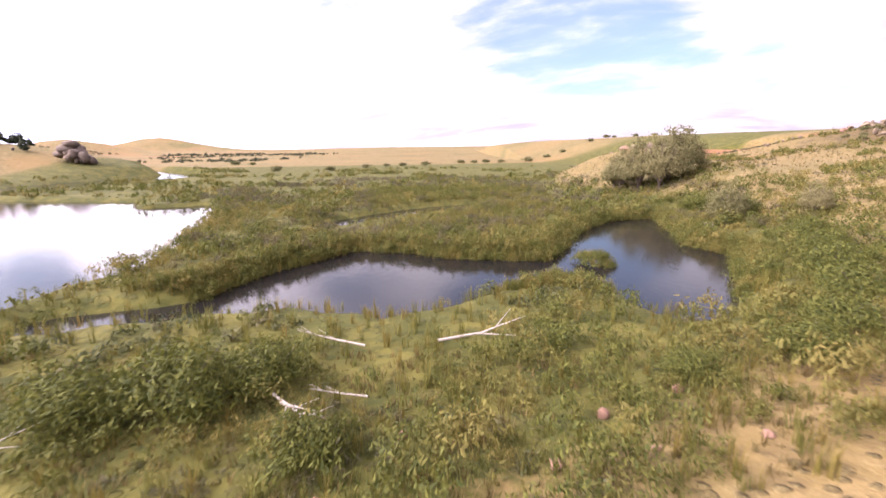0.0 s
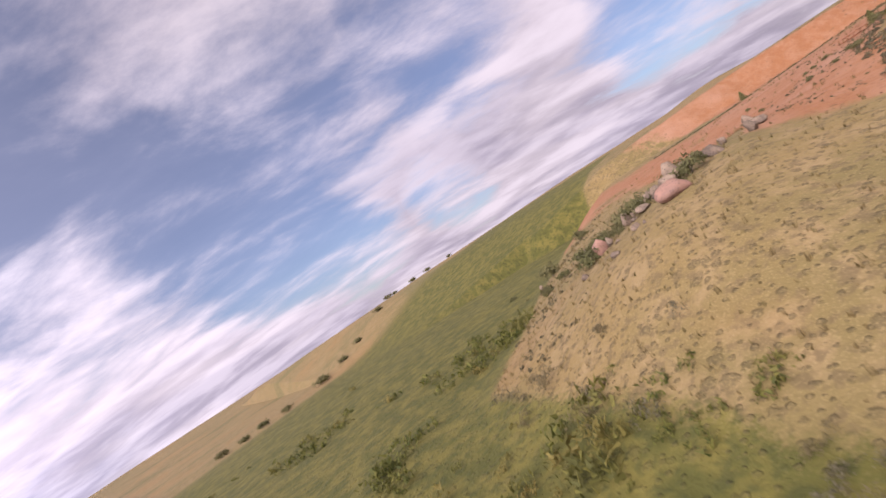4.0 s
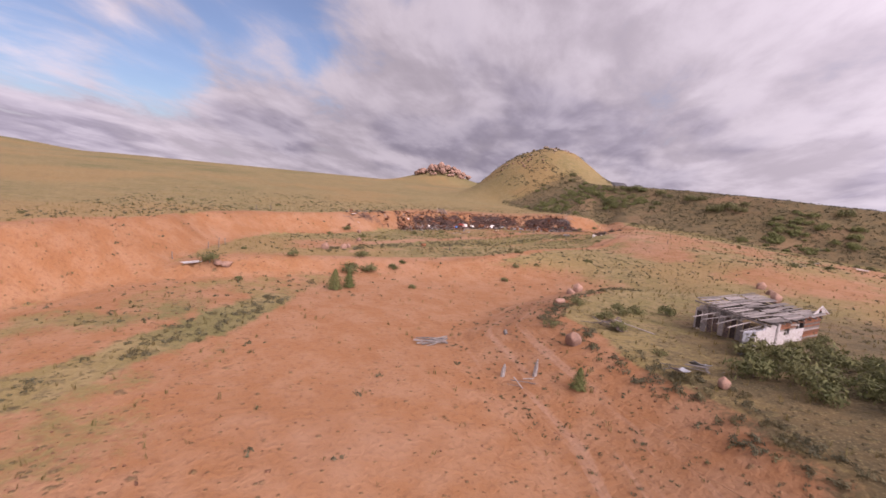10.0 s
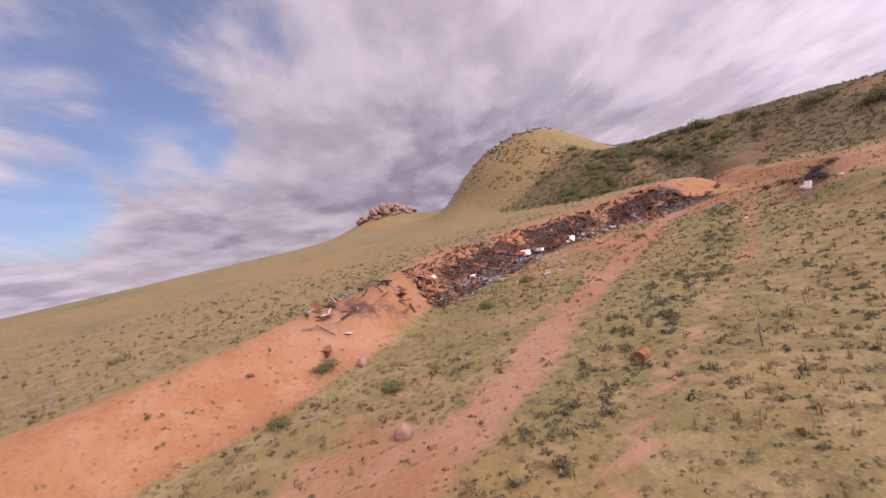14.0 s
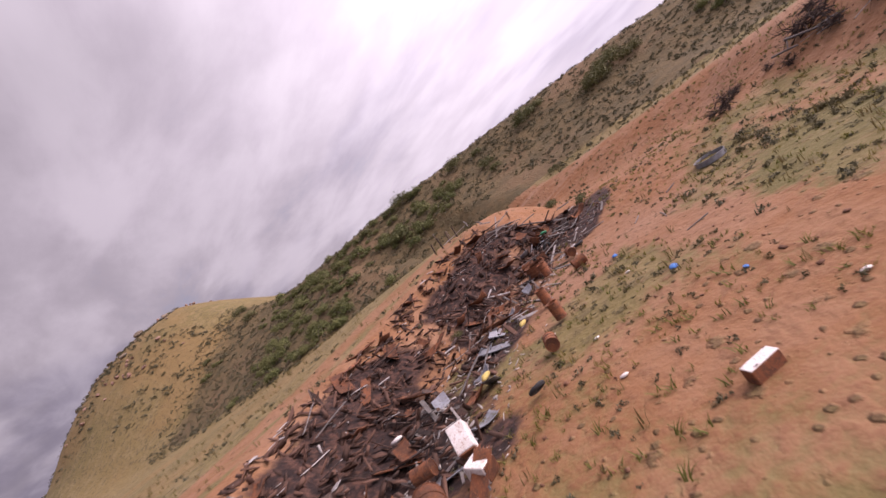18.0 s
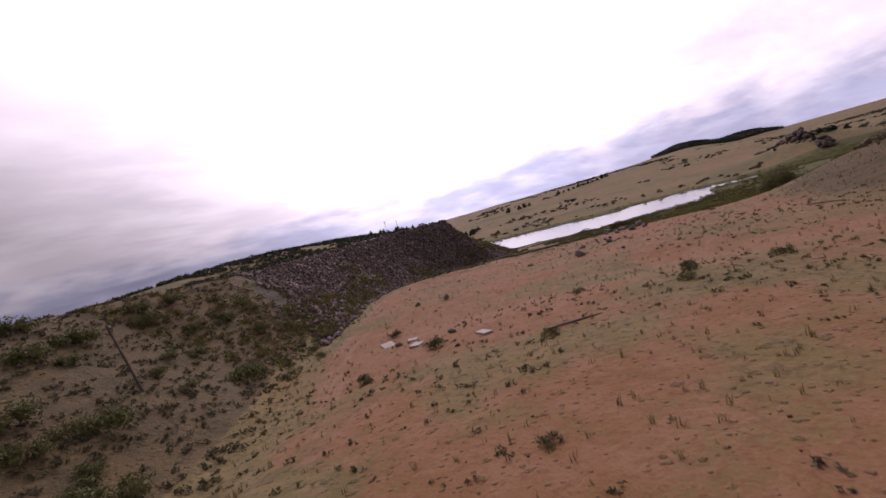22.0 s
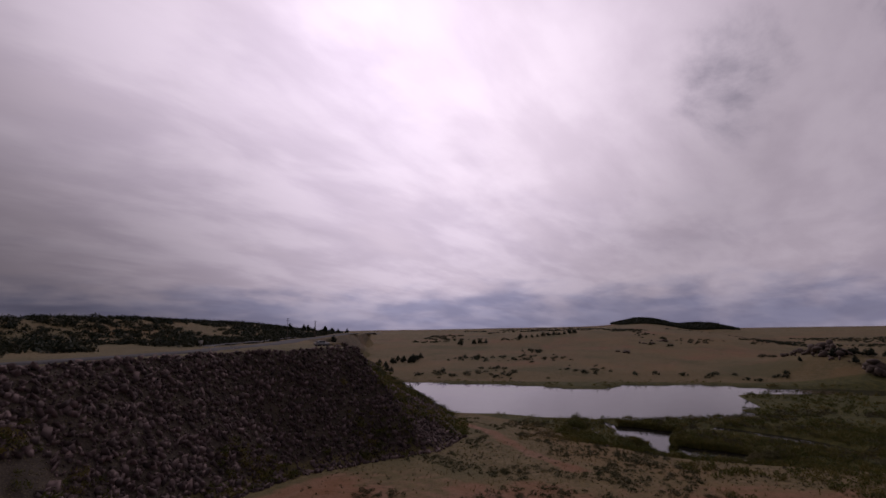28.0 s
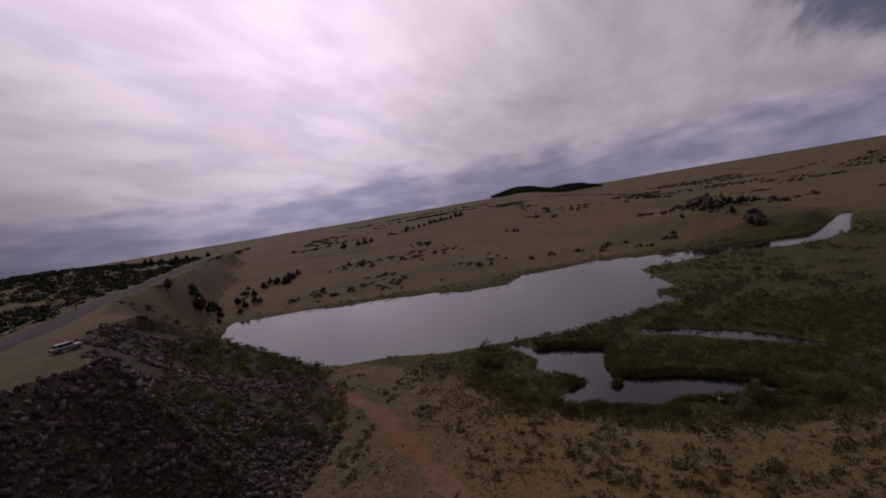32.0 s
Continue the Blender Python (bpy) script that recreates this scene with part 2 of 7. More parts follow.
TERRACE = [(300, 4), (290, 10), (276, 15), (266, 20), (263, 26), (260.5, 31), (258, 38), (252, 50), (238, 62)]
RUT_A = [(230, 130), (238.4, 118.3), (246.6, 106.2), (255.2, 95), (271, 70), (288, 36), (292, 22)]
RUT_B = [(228, 122), (233, 113.3), (240.9, 98.2), (245.7, 87.2), (253.6, 70.7), (272.7, 40.6)]
TRAIL = [(62, 10), (47, 2.5), (40, -0.5), (23.5, -6.5), (8, -12.5), (-1, -18.6), (-10, -28.5)]


def sides(px, py, line):
    """Distance to a line of points, and on which side (left of its run is positive)."""
    best, sign, along = np.full(px.shape, 1e9), np.ones(px.shape), np.zeros(px.shape)
    for i in range(len(line) - 1):
        (ax, ay), (bx, by) = line[i], line[i + 1]
        dx, dy = bx - ax, by - ay
        t = np.clip(((px - ax) * dx + (py - ay) * dy) / (dx * dx + dy * dy), 0, 1)
        d = np.hypot(px - ax - t * dx, py - ay - t * dy)
        near = d < best
        best = np.where(near, d, best)
        sign = np.where(near, np.sign(dx * (py - ay) - dy * (px - ax)), sign)
        along = np.where(near, ax + t * dx, along)
    return best * sign, along


def inside(px, py, poly):
    hit = np.zeros(px.shape, bool)
    best = np.full(px.shape, 1e9)
    for i in range(len(poly)):
        (ax, ay), (bx, by) = poly[i], poly[(i + 1) % len(poly)]
        cross = ((ay > py) != (by > py)) & (px < (bx - ax) * (py - ay) / ((by - ay) if by != ay else 1e-9) + ax)
        hit ^= cross
        dx, dy = bx - ax, by - ay
        t = np.clip(((px - ax) * dx + (py - ay) * dy) / (dx * dx + dy * dy), 0, 1)
        best = np.minimum(best, np.hypot(px - ax - t * dx, py - ay - t * dy))
    return np.where(hit, best, -best)


def smooth(a, b, v):
    t = np.clip((v - a) / (b - a), 0, 1)
    return t * t * (3 - 2 * t)


def lattice(ix, iy, seed):
    n = (ix * 374761393 + iy * 668265263 + seed * 144665) & 0x7FFFFFFF
    n = ((n ^ (n >> 13)) * 1274126177) & 0x7FFFFFFF
    return ((n ^ (n >> 16)) & 0xFFFF) / 65535.0


def bumps(px, py, size, seed=0, octaves=3):
    """Value noise between -1 and 1."""
    total, gain, norm = np.zeros(px.shape), 1.0, 0.0
    for o in range(octaves):
        u, v = px / size * 2**o + 31.7 * seed, py / size * 2**o - 17.3 * seed
        iu, iv = np.floor(u).astype(np.int64), np.floor(v).astype(np.int64)
        fu, fv = u - iu, v - iv
        fu, fv = fu * fu * (3 - 2 * fu), fv * fv * (3 - 2 * fv)
        a, b = lattice(iu, iv, seed + o), lattice(iu + 1, iv, seed + o)
        c, d = lattice(iu, iv + 1, seed + o), lattice(iu + 1, iv + 1, seed + o)
        total += gain * ((a * (1 - fu) + b * fu) * (1 - fv) + (c * (1 - fu) + d * fu) * fv)
        norm += gain
        gain *= 0.5
    return total / norm * 2 - 1


def mound(px, py, cx, cy, rx, ry, high, power=1.0, turn=0.0):
    c, s = math.cos(radians(turn)), math.sin(radians(turn))
    u, v = ((px - cx) * c + (py - cy) * s) / rx, (-(px - cx) * s + (py - cy) * c) / ry
    return high * np.exp(-((u * u + v * v) ** power))


def land(px, py):
    """Height of the ground, and what covers it: bare red soil, green marsh, riprap stone, grey sage, dry grass."""
    px, py = np.asarray(px, float), np.asarray(py, float)
    cut, _ = sides(px, py, CUT)
    toe, toe_x = sides(px, py, TOE)
    scarp, _ = sides(px, py, SCARP)
    cliff, _ = sides(px, py, CLIFF)
    # upland rising to the east of the valley floor
    east = np.interp(px, [-60, -25, 0, 45, 90, 125, 170, 220, 300, 500], [0.7, 0.9, 2.2, 5.2, 9.4, 12.6, 14.2, 14.6, 14.8, 16])
    north_drop = smooth(95, 170, py) * np.interp(px, [0, 40, 80, 120, 160, 260], [0, 0.5, 1.5, 2.4, 4.6, 3.6])
    up = east - north_drop
    # valley floor north and west
    edge, _ = sides(px, py, [(-30, -20), (-10, 4), (14, 18), (33, 38), (40, 66), (38, 90), (28, 112), (34, 150), (58, 168), (99, 195), (134, 212), (197, 238), (400, 330), (1500, 620)])
    valley = 0.75 + 0.25 * bumps(px, py, 30, 3)
    w = smooth(-6, 14, -edge)
    h = valley * (1 - w) + up * w
    # boulder knoll and its ends
    h += mound(px, py, 126, 92, 36, 24, 7.0, 1.3, -22) + mound(px, py, 56, 134, 22, 11, 3.6, 1.2, 12) + mound(px, py, 98, 120, 22, 12, 2.2) + mound(px, py, 168, 34, 64, 28, 1.8)
    # bare cliff down to the track
    drop = (0.8 * np.clip((cliff + 2.6) / 11.0, 0, 1) + 0.2 * smooth(-4.0, 8.0, cliff)) * smooth(66, 96, px) * smooth(60, 100, py) * smooth(3, -1, cut) * smooth(232, 212, px - 0.0 * py)
    track_z = np.interp(px, [60, 117, 160, 205, 225], [9.0, 10.0, 10.3, 10.3, 10.6]) - smooth(140, 175, py) * 1.6
    h = h * (1 - drop) + np.minimum(h, track_z) * drop
    # the shelf east of the track
    shelf = smooth(-2.6, 2.0, scarp + 0.8 * bumps(px, py, 7, 12)) * smooth(3, -1, cut) * smooth(196, 214, px) * smooth(14, 44, py) * smooth(160, 140, py)
    h = np.where(px > 150, h * (1 - shelf) + (12.45 + 0.3 * bumps(px, py, 14, 9) + np.interp(py, [20, 34, 45, 60, 75], [2.9, 2.6, 1.2, 0.8, 0.0]) + mound(px, py, 299, 27, 9, 8, 4.0)) * shelf, h)
    # terrace with a bank that faces east
    terrace, _ = sides(px, py, TERRACE)
    step = smooth(-9.5, 0.5, terrace + 0.8 * bumps(px, py, 8, 19)) * smooth(188, 206, px) * smooth(60, 46, py) * smooth(-16, 6, py) * (px < 320)
    h = h + np.interp(px, [200, 215, 248, 262], [1.5, 1.8, 3.0, 3.3]) * step
    # upper prairie behind the cut
    prairie = 17.0 + 0.010 * np.clip(cut, 0, 320) + 1.3 * bumps(px, py, 120, 5)
    prairie = prairie + mound(px, py, 302, 28, 22, 18, 2.2) + smooth(0, 320, cut) * 3.6 - smooth(210, 60, px) * 5 * smooth(400, 0, cut)
    pushed = smooth(100, 112, py) * smooth(60, 100, px)
    foot = -5.8 - 4.0 * pushed
    ragged = cut + (0.8 + 1.9 * pushed) * bumps(px, py, 13, 11) + 0.9 * np.abs(bumps(px, py, 4.5, 13)) - 0.4
    wall = np.clip((ragged - foot) / (1.2 - 3.6 * pushed - foot), 0, 1)
    wall = 0.65 * wall + 0.35 * smooth(0, 1, wall)
    north = smooth(90, 170, px + 0.25 * (py - 170)) * smooth(900, 250, py - 0.25 * px)
    ends = smooth(0, 26, px - 296 + 0 * py) * smooth(40, 10, py)
    h = np.where(px > 60, h * (1 - wall * north) + np.maximum(h, prairie) * wall * north, h)
    # embankment of the road in the south
    depth = -toe
    run = np.interp(toe_x, [-200, -112, -74, -40, -12, 20, 45, 62, 170, 215, 300, 450], [14, 20, 24, 42, 50, 42, 25, 22, 23, 34, 40, 50])
    top = 29.0 + smooth(120, 330, toe_x) * 5.5 + 1.5 * smooth(40, 200, -toe - 60) * bumps(px, py, 160, 23)
    rise = np.clip(depth / run, 0, 1)
    rise = rise * 0.85 + 0.15 * smooth(0, 1, rise)
    bank = h + (top - h) * rise + (0.5 * bumps(px, py, 9, 21) * smooth(0, 4, depth) * smooth(run + 2, run - 4, depth))
    h = np.where(depth > 0, bank, h)
    # far country
    west = smooth(-140, -700, px) * (26 + 8 * bumps(px, py, 420, 31)) + smooth(-146, -190, px) * 2.0
    h = np.where(depth > 0, h, h + west * smooth(330, 120, py + 0.15 * px))
    h = h + mound(px, py, -190, 200, 60, 42, 11.0, 1.2) + mound(px, py, -560, 720, 90, 60, 26, 0.9) + mound(px, py, -640, 1090, 120, 80, 34, 0.9)
    far_n = smooth(420, 1500, py - 0.25 * px) * (1 - smooth(-140, -700, px) * 0.5)
    h = h + far_n * (16 + 5 * bumps(px, py, 600, 33))
    h = h + mound(px, py, 447, -34, 49, 42, 26, 1.6, -12) + 3.0 * bumps(px, py, 26, 25) * mound(px, py, 447, -34, 50, 40, 1, 2.0, -12)
    h = h + mound(px, py, -70, -250, 150, 55, 13, 1.0) + mound(px, py, -260, -290, 120, 60, 11, 1.0) + mound(px, py, 885, -100, 48, 62, 25, 1.0) + mound(px, py, -1700, 410, 130, 90, 19, 1.2, 10) + mound(px, py, -1720, 600, 160, 80, 24, 1.2, 0) + mound(px, py, -1750, 500, 420, 200, 12, 0.8, 10) + mound(px, py, 780, 455, 120, 60, 10, 1.0)
    # water bodies
    wet = np.maximum.reduce([inside(px, py, POND), inside(px, py, BEAVER), inside(px, py, CREEK), inside(px, py, CREEK_B), inside(px, py, CREEK_C)])
    h = np.where(wet > -3.0, np.minimum(h, np.interp(wet, [-3, -0.6, 0.2, 1.5], [3.2, 0.35, -0.15, -0.8])), h)
    h = h + mound(px, py, 13.1, 39.6, 1.7, 1.2, 1.15, 1.5, -40)
    grain = 0.10 * bumps(px, py, 3.0, 41) + 0.22 * bumps(px, py, 11, 43)
    h = h + grain * smooth(-1, -6, wet)
    return h, dict(cut=cut, toe=toe, toe_x=toe_x, scarp=scarp, cliff=cliff, wet=wet, edge=edge, run=run, drop=drop, shelf=shelf, terrace=terrace, step=step)


def height(px, py):
    return float(land(np.array([px]), np.array([py]))[0][0])


def cover_of(px, py, f):
    n1, n2 = bumps(px, py, 9, 51), bumps(px, py, 34, 53)
    cut, toe, cliff, edge, wet, scarp = f["cut"], f["toe"], f["cliff"], f["edge"], f["wet"], f["scarp"]
    lane = smooth(15, 10, np.abs(cliff - 15 - 0.05 * (px - 120)) + 1.5 * n1)
    trail, _ = sides(px, py, TRAIL)
    face = smooth(-3.4, -2.2, cliff + 0.8 * n1) * smooth(12, 9, cliff) * smooth(54, 70, px) * smooth(236, 218, px) * (py > 90)
    soil = f["drop"] * np.maximum(np.maximum(smooth(7, 3, cliff), lane), 0.52 + 0.4 * smooth(-0.45, 0.15, n1 + 0.5 * n2))
    soil = np.maximum(np.maximum(soil, face), smooth(4.0, 1.2, np.abs(trail) + 1.2 * n1) * 0.62)
    soil = np.maximum(soil, f["shelf"] * smooth(252, 264, px) * smooth(112, 92, py) * (0.50 + 0.34 * n1))
    rut_a, _ = sides(px, py, RUT_A)
    rut_b, _ = sides(px, py, RUT_B)
    soil = np.maximum(soil, f["shelf"] * (0.62 * smooth(2.6, 0.6, np.abs(rut_a) + 1.1 * n1) + 0.6 * smooth(1.6, 0.6, np.abs(rut_b) + 0.5 * n1) + (rut_a > 0) * smooth(16, 8, np.abs(rut_a)) * (0.44 + 0.4 * n1)))
    soil = np.maximum(soil, 0.62 * smooth(3.5, 2.0, np.abs(cut - 6.5) + n1) * smooth(14, 30, py) * smooth(108, 92, py) * (px > 270))
    soil = np.maximum(soil, 0.85 * smooth(-10, -7, f["terrace"]) * smooth(1.5, -1, f["terrace"] + n1) * (f["step"] > 0.02) * smooth(52, 42, py))
    soil = np.maximum(soil, smooth(5.6 + 0.9 * n1, 3.4, np.abs(cut + 1.5 + 4.0 * smooth(100, 112, py))) * smooth(150, 200, px) * smooth(10, 30, py))
    soil = np.maximum(soil, smooth(4.4, 2.8, np.abs(scarp + 0.3) + 0.7 * n1) * smooth(36, 50, py) * smooth(134, 122, py) * (cut < -8) * 0.95 + smooth(4, 1, np.abs(scarp)) * smooth(196, 210, px) * 0.7)
    yard = smooth(40, 90, px) * smooth(78, 52, py) * smooth(0, 6, toe) * (edge < 0) * (cut < 0)
    soil = np.maximum(soil, yard * (np.interp(px, [60, 165, 200], [0.48, 0.48, 0.36]) + 0.26 * smooth(-0.4, 0.4, n1 + 0.6 * n2)))
    soil = np.maximum(soil, smooth(24, 8, np.hypot((px - 292) / 1.0, (py - 40) / 1.4)) * (cut < 2) * (n1 > -0.2))
    strip, _ = sides(px, py, STRIP)
    soil = soil * (1 - 0.9 * smooth(3.4, 1.4, np.abs(strip) + 1.2 * n1) * smooth(126, 140, px)) - 0.25 * smooth(2, 6, strip) * smooth(22, 14, strip) * smooth(-0.3, 0.3, n2) * (px > 120)
    soil = soil * (1 - 0.85 * smooth(0, 4, strip) * smooth(165, 140, px) * (py > 120)) * (1 - 0.9 * smooth(82, 71, px) * (py > 134) * (px > 40))
    marsh = smooth(5, -5, -edge) * smooth(-160, -130, px) * smooth(330, 250, py - 0.2 * px) * smooth(240, 170, px) * (toe > 0)
    stone = smooth(1, 3, -toe) * (-toe < f["run"] + 1) * smooth(-30, -6, px + 14 * n1) * smooth(182, 164, px + 10 * n1 - 0.5 * (py + 45))
    soil = np.maximum(soil, smooth(-150, -230, px) * (toe > 0) * (0.34 + 0.34 * n2))
    # dark brush cover on the knoll, which also paints in its north slope's shade
    knoll = mound(px, py, 132, 90, 60, 32, 1.0, 1.5, -20) * smooth(1, -3, cliff)
    sage = 0.95 * knoll * (n1 > -0.5) + smooth(405, 380, px) * smooth(1, 4, -toe) * (-toe < f["run"] + 2) * (1 - stone)
    pit = (0.30 + 0.62 * smooth(-0.35, 0.15, bumps(px, py, 5, 57))) * smooth(6.8, 4.4, np.abs(cut + 6.2 + 1.9 * n1)) * (smooth(100, 92, py) * smooth(26, 36, py) + smooth(120, 117, py) * smooth(104, 108, py) * 0.55) * smooth(262, 270, px)
    return np.clip(np.stack([soil, marsh, stone, sage], -1), 0, 1), np.clip(pit, 0, 1)


def spread(lo, hi, core_lo, core_hi, fine, growth):
    mid = list(np.arange(core_lo, core_hi + fine, fine))
    step, v, right = fine, mid[-1], []
    while v < hi:
        step *= growth
        v += step
        right.append(v)
    step, v, left = fine, mid[0], []
    while v > lo:
        step *= growth
        v -= step
        left.append(v)
    return np.array(left[::-1] + mid + right)


def sheet(name, xs, ys, z, mat):
    nx, ny = len(xs), len(ys)
    gx, gy = np.meshgrid(xs, ys)
    me = bpy.data.meshes.new(name)
    me.vertices.add(nx * ny)
    me.vertices.foreach_set("co", np.stack([gx, gy, z], -1).astype(np.float32).ravel())
    i = (np.arange(ny - 1)[:, None] * nx + np.arange(nx - 1)[None]).ravel()
    quads = np.stack([i, i + 1, i + nx + 1, i + nx], -1)
    me.loops.add(quads.size)
    me.loops.foreach_set("vertex_index", quads.ravel().astype(np.int32))
    me.polygons.add(len(quads))
    me.polygons.foreach_set("loop_start", (np.arange(len(quads)) * 4).astype(np.int32))
    me.polygons.foreach_set("use_smooth", np.ones(len(quads), bool))
    me.update(calc_edges=True)
    me.materials.append(mat)
    return me, gx, gy


# ---------- materials ----------
def material(name, rough=0.9):
    m = bpy.data.materials.new(name)
    m.use_nodes = True
    b = m.node_tree.nodes["Principled BSDF"]
    b.inputs["Roughness"].default_value = rough
    b.inputs["Specular IOR Level"].default_value = 0.25
    return m, m.node_tree, b


def attr(t, name):
    n = t.nodes.new("ShaderNodeAttribute")
    n.attribute_name = name
    return n.outputs["Fac"]


def bump_to(t, b, value, strength, distance):
    n = t.nodes.new("ShaderNodeBump")
    n.inputs["Strength"].default_value, n.inputs["Distance"].default_value = strength, distance
    t.links.new(value, n.inputs["Height"])
    t.links.new(n.outputs[0], b.inputs["Normal"])


def ground_material():
    m, t, b = material("ground_mix", 0.95)
    pos = t.nodes.new("ShaderNodeNewGeometry").outputs["Position"]
    att = t.nodes.new("ShaderNodeAttribute")
    att.attribute_name = "cover"
    split = t.nodes.new("ShaderNodeSeparateColor")
    t.links.new(att.outputs["Color"], split.inputs[0])
    soil, marsh, stone = split.outputs
    sage = att.outputs["Alpha"]
    fine, mid, wide = noise_tex(t, pos, 2.2, 6, 0.65), noise_tex(t, pos, 0.35, 5, 0.6), noise_tex(t, pos, 0.035, 4, 0.55)
    tuft = noise_tex(t, pos, 1.1, 3, 0.5)
    dry = mixed(t, step_map(t, wide, 0.35, 0.65), (0.172, 0.122, 0.046), (0.128, 0.102, 0.036))
    dry = mixed(t, step_map(t, mid, 0.42, 0.66), dry, (0.192, 0.140, 0.062))
    dry = mixed(t, maths(t, "MULTIPLY", step_map(t, tuft, 0.50, 0.66), 0.65), dry, (0.090, 0.067, 0.030))
    swell = noise_tex(t, pos, 0.012, 4, 0.6)
    dry = mixed(t, step_map(t, swell, 0.53, 0.63, 0.0, 0.6), dry, (0.082, 0.080, 0.026))
    dry = mixed(t, step_map(t, swell, 0.46, 0.38, 0.0, 0.6), dry, (0.200, 0.122, 0.046))
    red = mixed(t, step_map(t, mid, 0.35, 0.68), (0.212, 0.095, 0.039), (0.240, 0.124, 0.064))
    red = mixed(t, maths(t, "MULTIPLY", step_map(t, fine, 0.48, 0.7), 0.4), red, (0.118, 0.049, 0.024))
    red = mixed(t, maths(t, "MULTIPLY", step_map(t, wide, 0.5, 0.7), 0.5), red, (0.265, 0.158, 0.102))
    # wheel marks run along the track
    lane = t.nodes.new("ShaderNodeCombineXYZ")
    t.links.new(attr(t, "across"), lane.inputs[0])
    t.links.new(maths(t, "MULTIPLY", attr(t, "along"), 0.035), lane.inputs[1])
    ruts = noise_tex(t, lane.outputs[0], 0.75, 5, 0.65)
    driven = step_map(t, maths(t, "ABSOLUTE", attr(t, "across")), 11.0, 6.0)
    red = mixed(t, maths(t, "MULTIPLY", step_map(t, ruts, 0.50, 0.66, 0.0, 0.5), driven), red, (0.285, 0.175, 0.118))
    red = mixed(t, maths(t, "MULTIPLY", step_map(t, ruts, 0.45, 0.30, 0.0, 0.35), driven), red, (0.130, 0.056, 0.028))
    green = mixed(t, step_map(t, mid, 0.38, 0.65), (0.058, 0.060, 0.012), (0.108, 0.096, 0.021))
    green = mixed(t, maths(t, "MULTIPLY", step_map(t, tuft, 0.5, 0.66), 0.5), green, (0.027, 0.035, 0.009))
    grey = mixed(t, step_map(t, mid, 0.4, 0.62), (0.050, 0.039, 0.029), (0.078, 0.060, 0.044))
    brush = mixed(t, step_map(t, mid, 0.36, 0.66), (0.105, 0.071, 0.030), (0.066, 0.049, 0.022))
    brush = mixed(t, step_map(t, wide, 0.52, 0.66), brush, (0.130, 0.078, 0.038))
    edge = maths(t, "MULTIPLY", maths(t, "SUBTRACT", maths(t, "ADD", mid, fine), 1.0), 0.55)
    soft = lambda v: step_map(t, maths(t, "ADD", v, edge), 0.36, 0.64)
    col = mixed(t, soft(soil), dry, red)
    col = mixed(t, soft(sage), col, brush)
    col = mixed(t, soft(stone), col, grey)
    col = mixed(t, soft(marsh), col, green)
    # bunches of grass and low weeds over everything: round tufts of two sizes
    grit = noise_tex(t, pos, 7.0, 3, 0.6)
    bunches = []
    for per_metre, reach, thin in ((1.9, 0.36, 0.10), (0.75, 0.30, 0.30)):
        cells = t.nodes.new("ShaderNodeTexVoronoi")
        cells.inputs["Scale"].default_value = per_metre
        wobble = t.nodes.new("ShaderNodeVectorMath")
        wobble.operation = "ADD"
        sway = t.nodes.new("ShaderNodeTexNoise")
        sway.inputs["Scale"].default_value = 4.0
        push = t.nodes.new("ShaderNodeVectorMath")
        push.operation = "SCALE"
        push.inputs["Scale"].default_value = 0.35 / per_metre
        t.links.new(pos, sway.inputs["Vector"])
        t.links.new(sway.outputs["Color"], push.inputs[0])
        t.links.new(pos, wobble.inputs[0])
        t.links.new(push.outputs[0], wobble.inputs[1])
        t.links.new(wobble.outputs[0], cells.inputs["Vector"])
        pick = t.nodes.new("ShaderNodeSeparateColor")
        t.links.new(cells.outputs["Color"], pick.inputs[0])
        size = maths(t, "MULTIPLY", pick.outputs[0], reach)
        size = maths(t, "SUBTRACT", size, maths(t, "ADD", maths(t, "MULTIPLY", soil, 0.17), maths(t, "MULTIPLY", maths(t, "SUBTRACT", 0.5, mid), thin)))
        bunches.append(step_map(t, maths(t, "SUBTRACT", size, cells.outputs["Distance"]), -0.12, 0.06))
    bunch = maths(t, "MAXIMUM", bunches[0], bunches[1])
    weed = mixed(t, step_map(t, grit, 0.4, 0.6), (0.046, 0.038, 0.017), (0.105, 0.082, 0.033))
    col = mixed(t, maths(t, "MULTIPLY", bunch, maths(t, "SUBTRACT", 0.62, maths(t, "MULTIPLY", marsh, 0.45))), col, weed)
    straw = maths(t, "MULTIPLY", step_map(t, grit, 0.52, 0.68), maths(t, "SUBTRACT", 0.40, maths(t, "MULTIPLY", soil, 0.34)))
    col = mixed(t, maths(t, "MULTIPLY", straw, maths(t, "SUBTRACT", 1.0, marsh)), col, (0.26, 0.20, 0.095))
    burnt = t.nodes.new("ShaderNodeAttribute")
    burnt.attribute_name = "ash"
    black = mixed(t, step_map(t, fine, 0.42, 0.66), (0.020, 0.012, 0.010), (0.085, 0.042, 0.028))
    col = mixed(t, soft(burnt.outputs["Fac"]), col, black)
    t.links.new(col, b.inputs["Base Color"])
    relief = maths(t, "ADD", maths(t, "MULTIPLY", fine, 0.5), tuft)
    bump_to(t, b, maths(t, "ADD", relief, maths(t, "ADD", maths(t, "MULTIPLY", bunch, 0.7), maths(t, "MULTIPLY", ruts, maths(t, "MULTIPLY", maths(t, "MULTIPLY", soil, driven), 0.5)))), 0.8, 0.17)
    return m


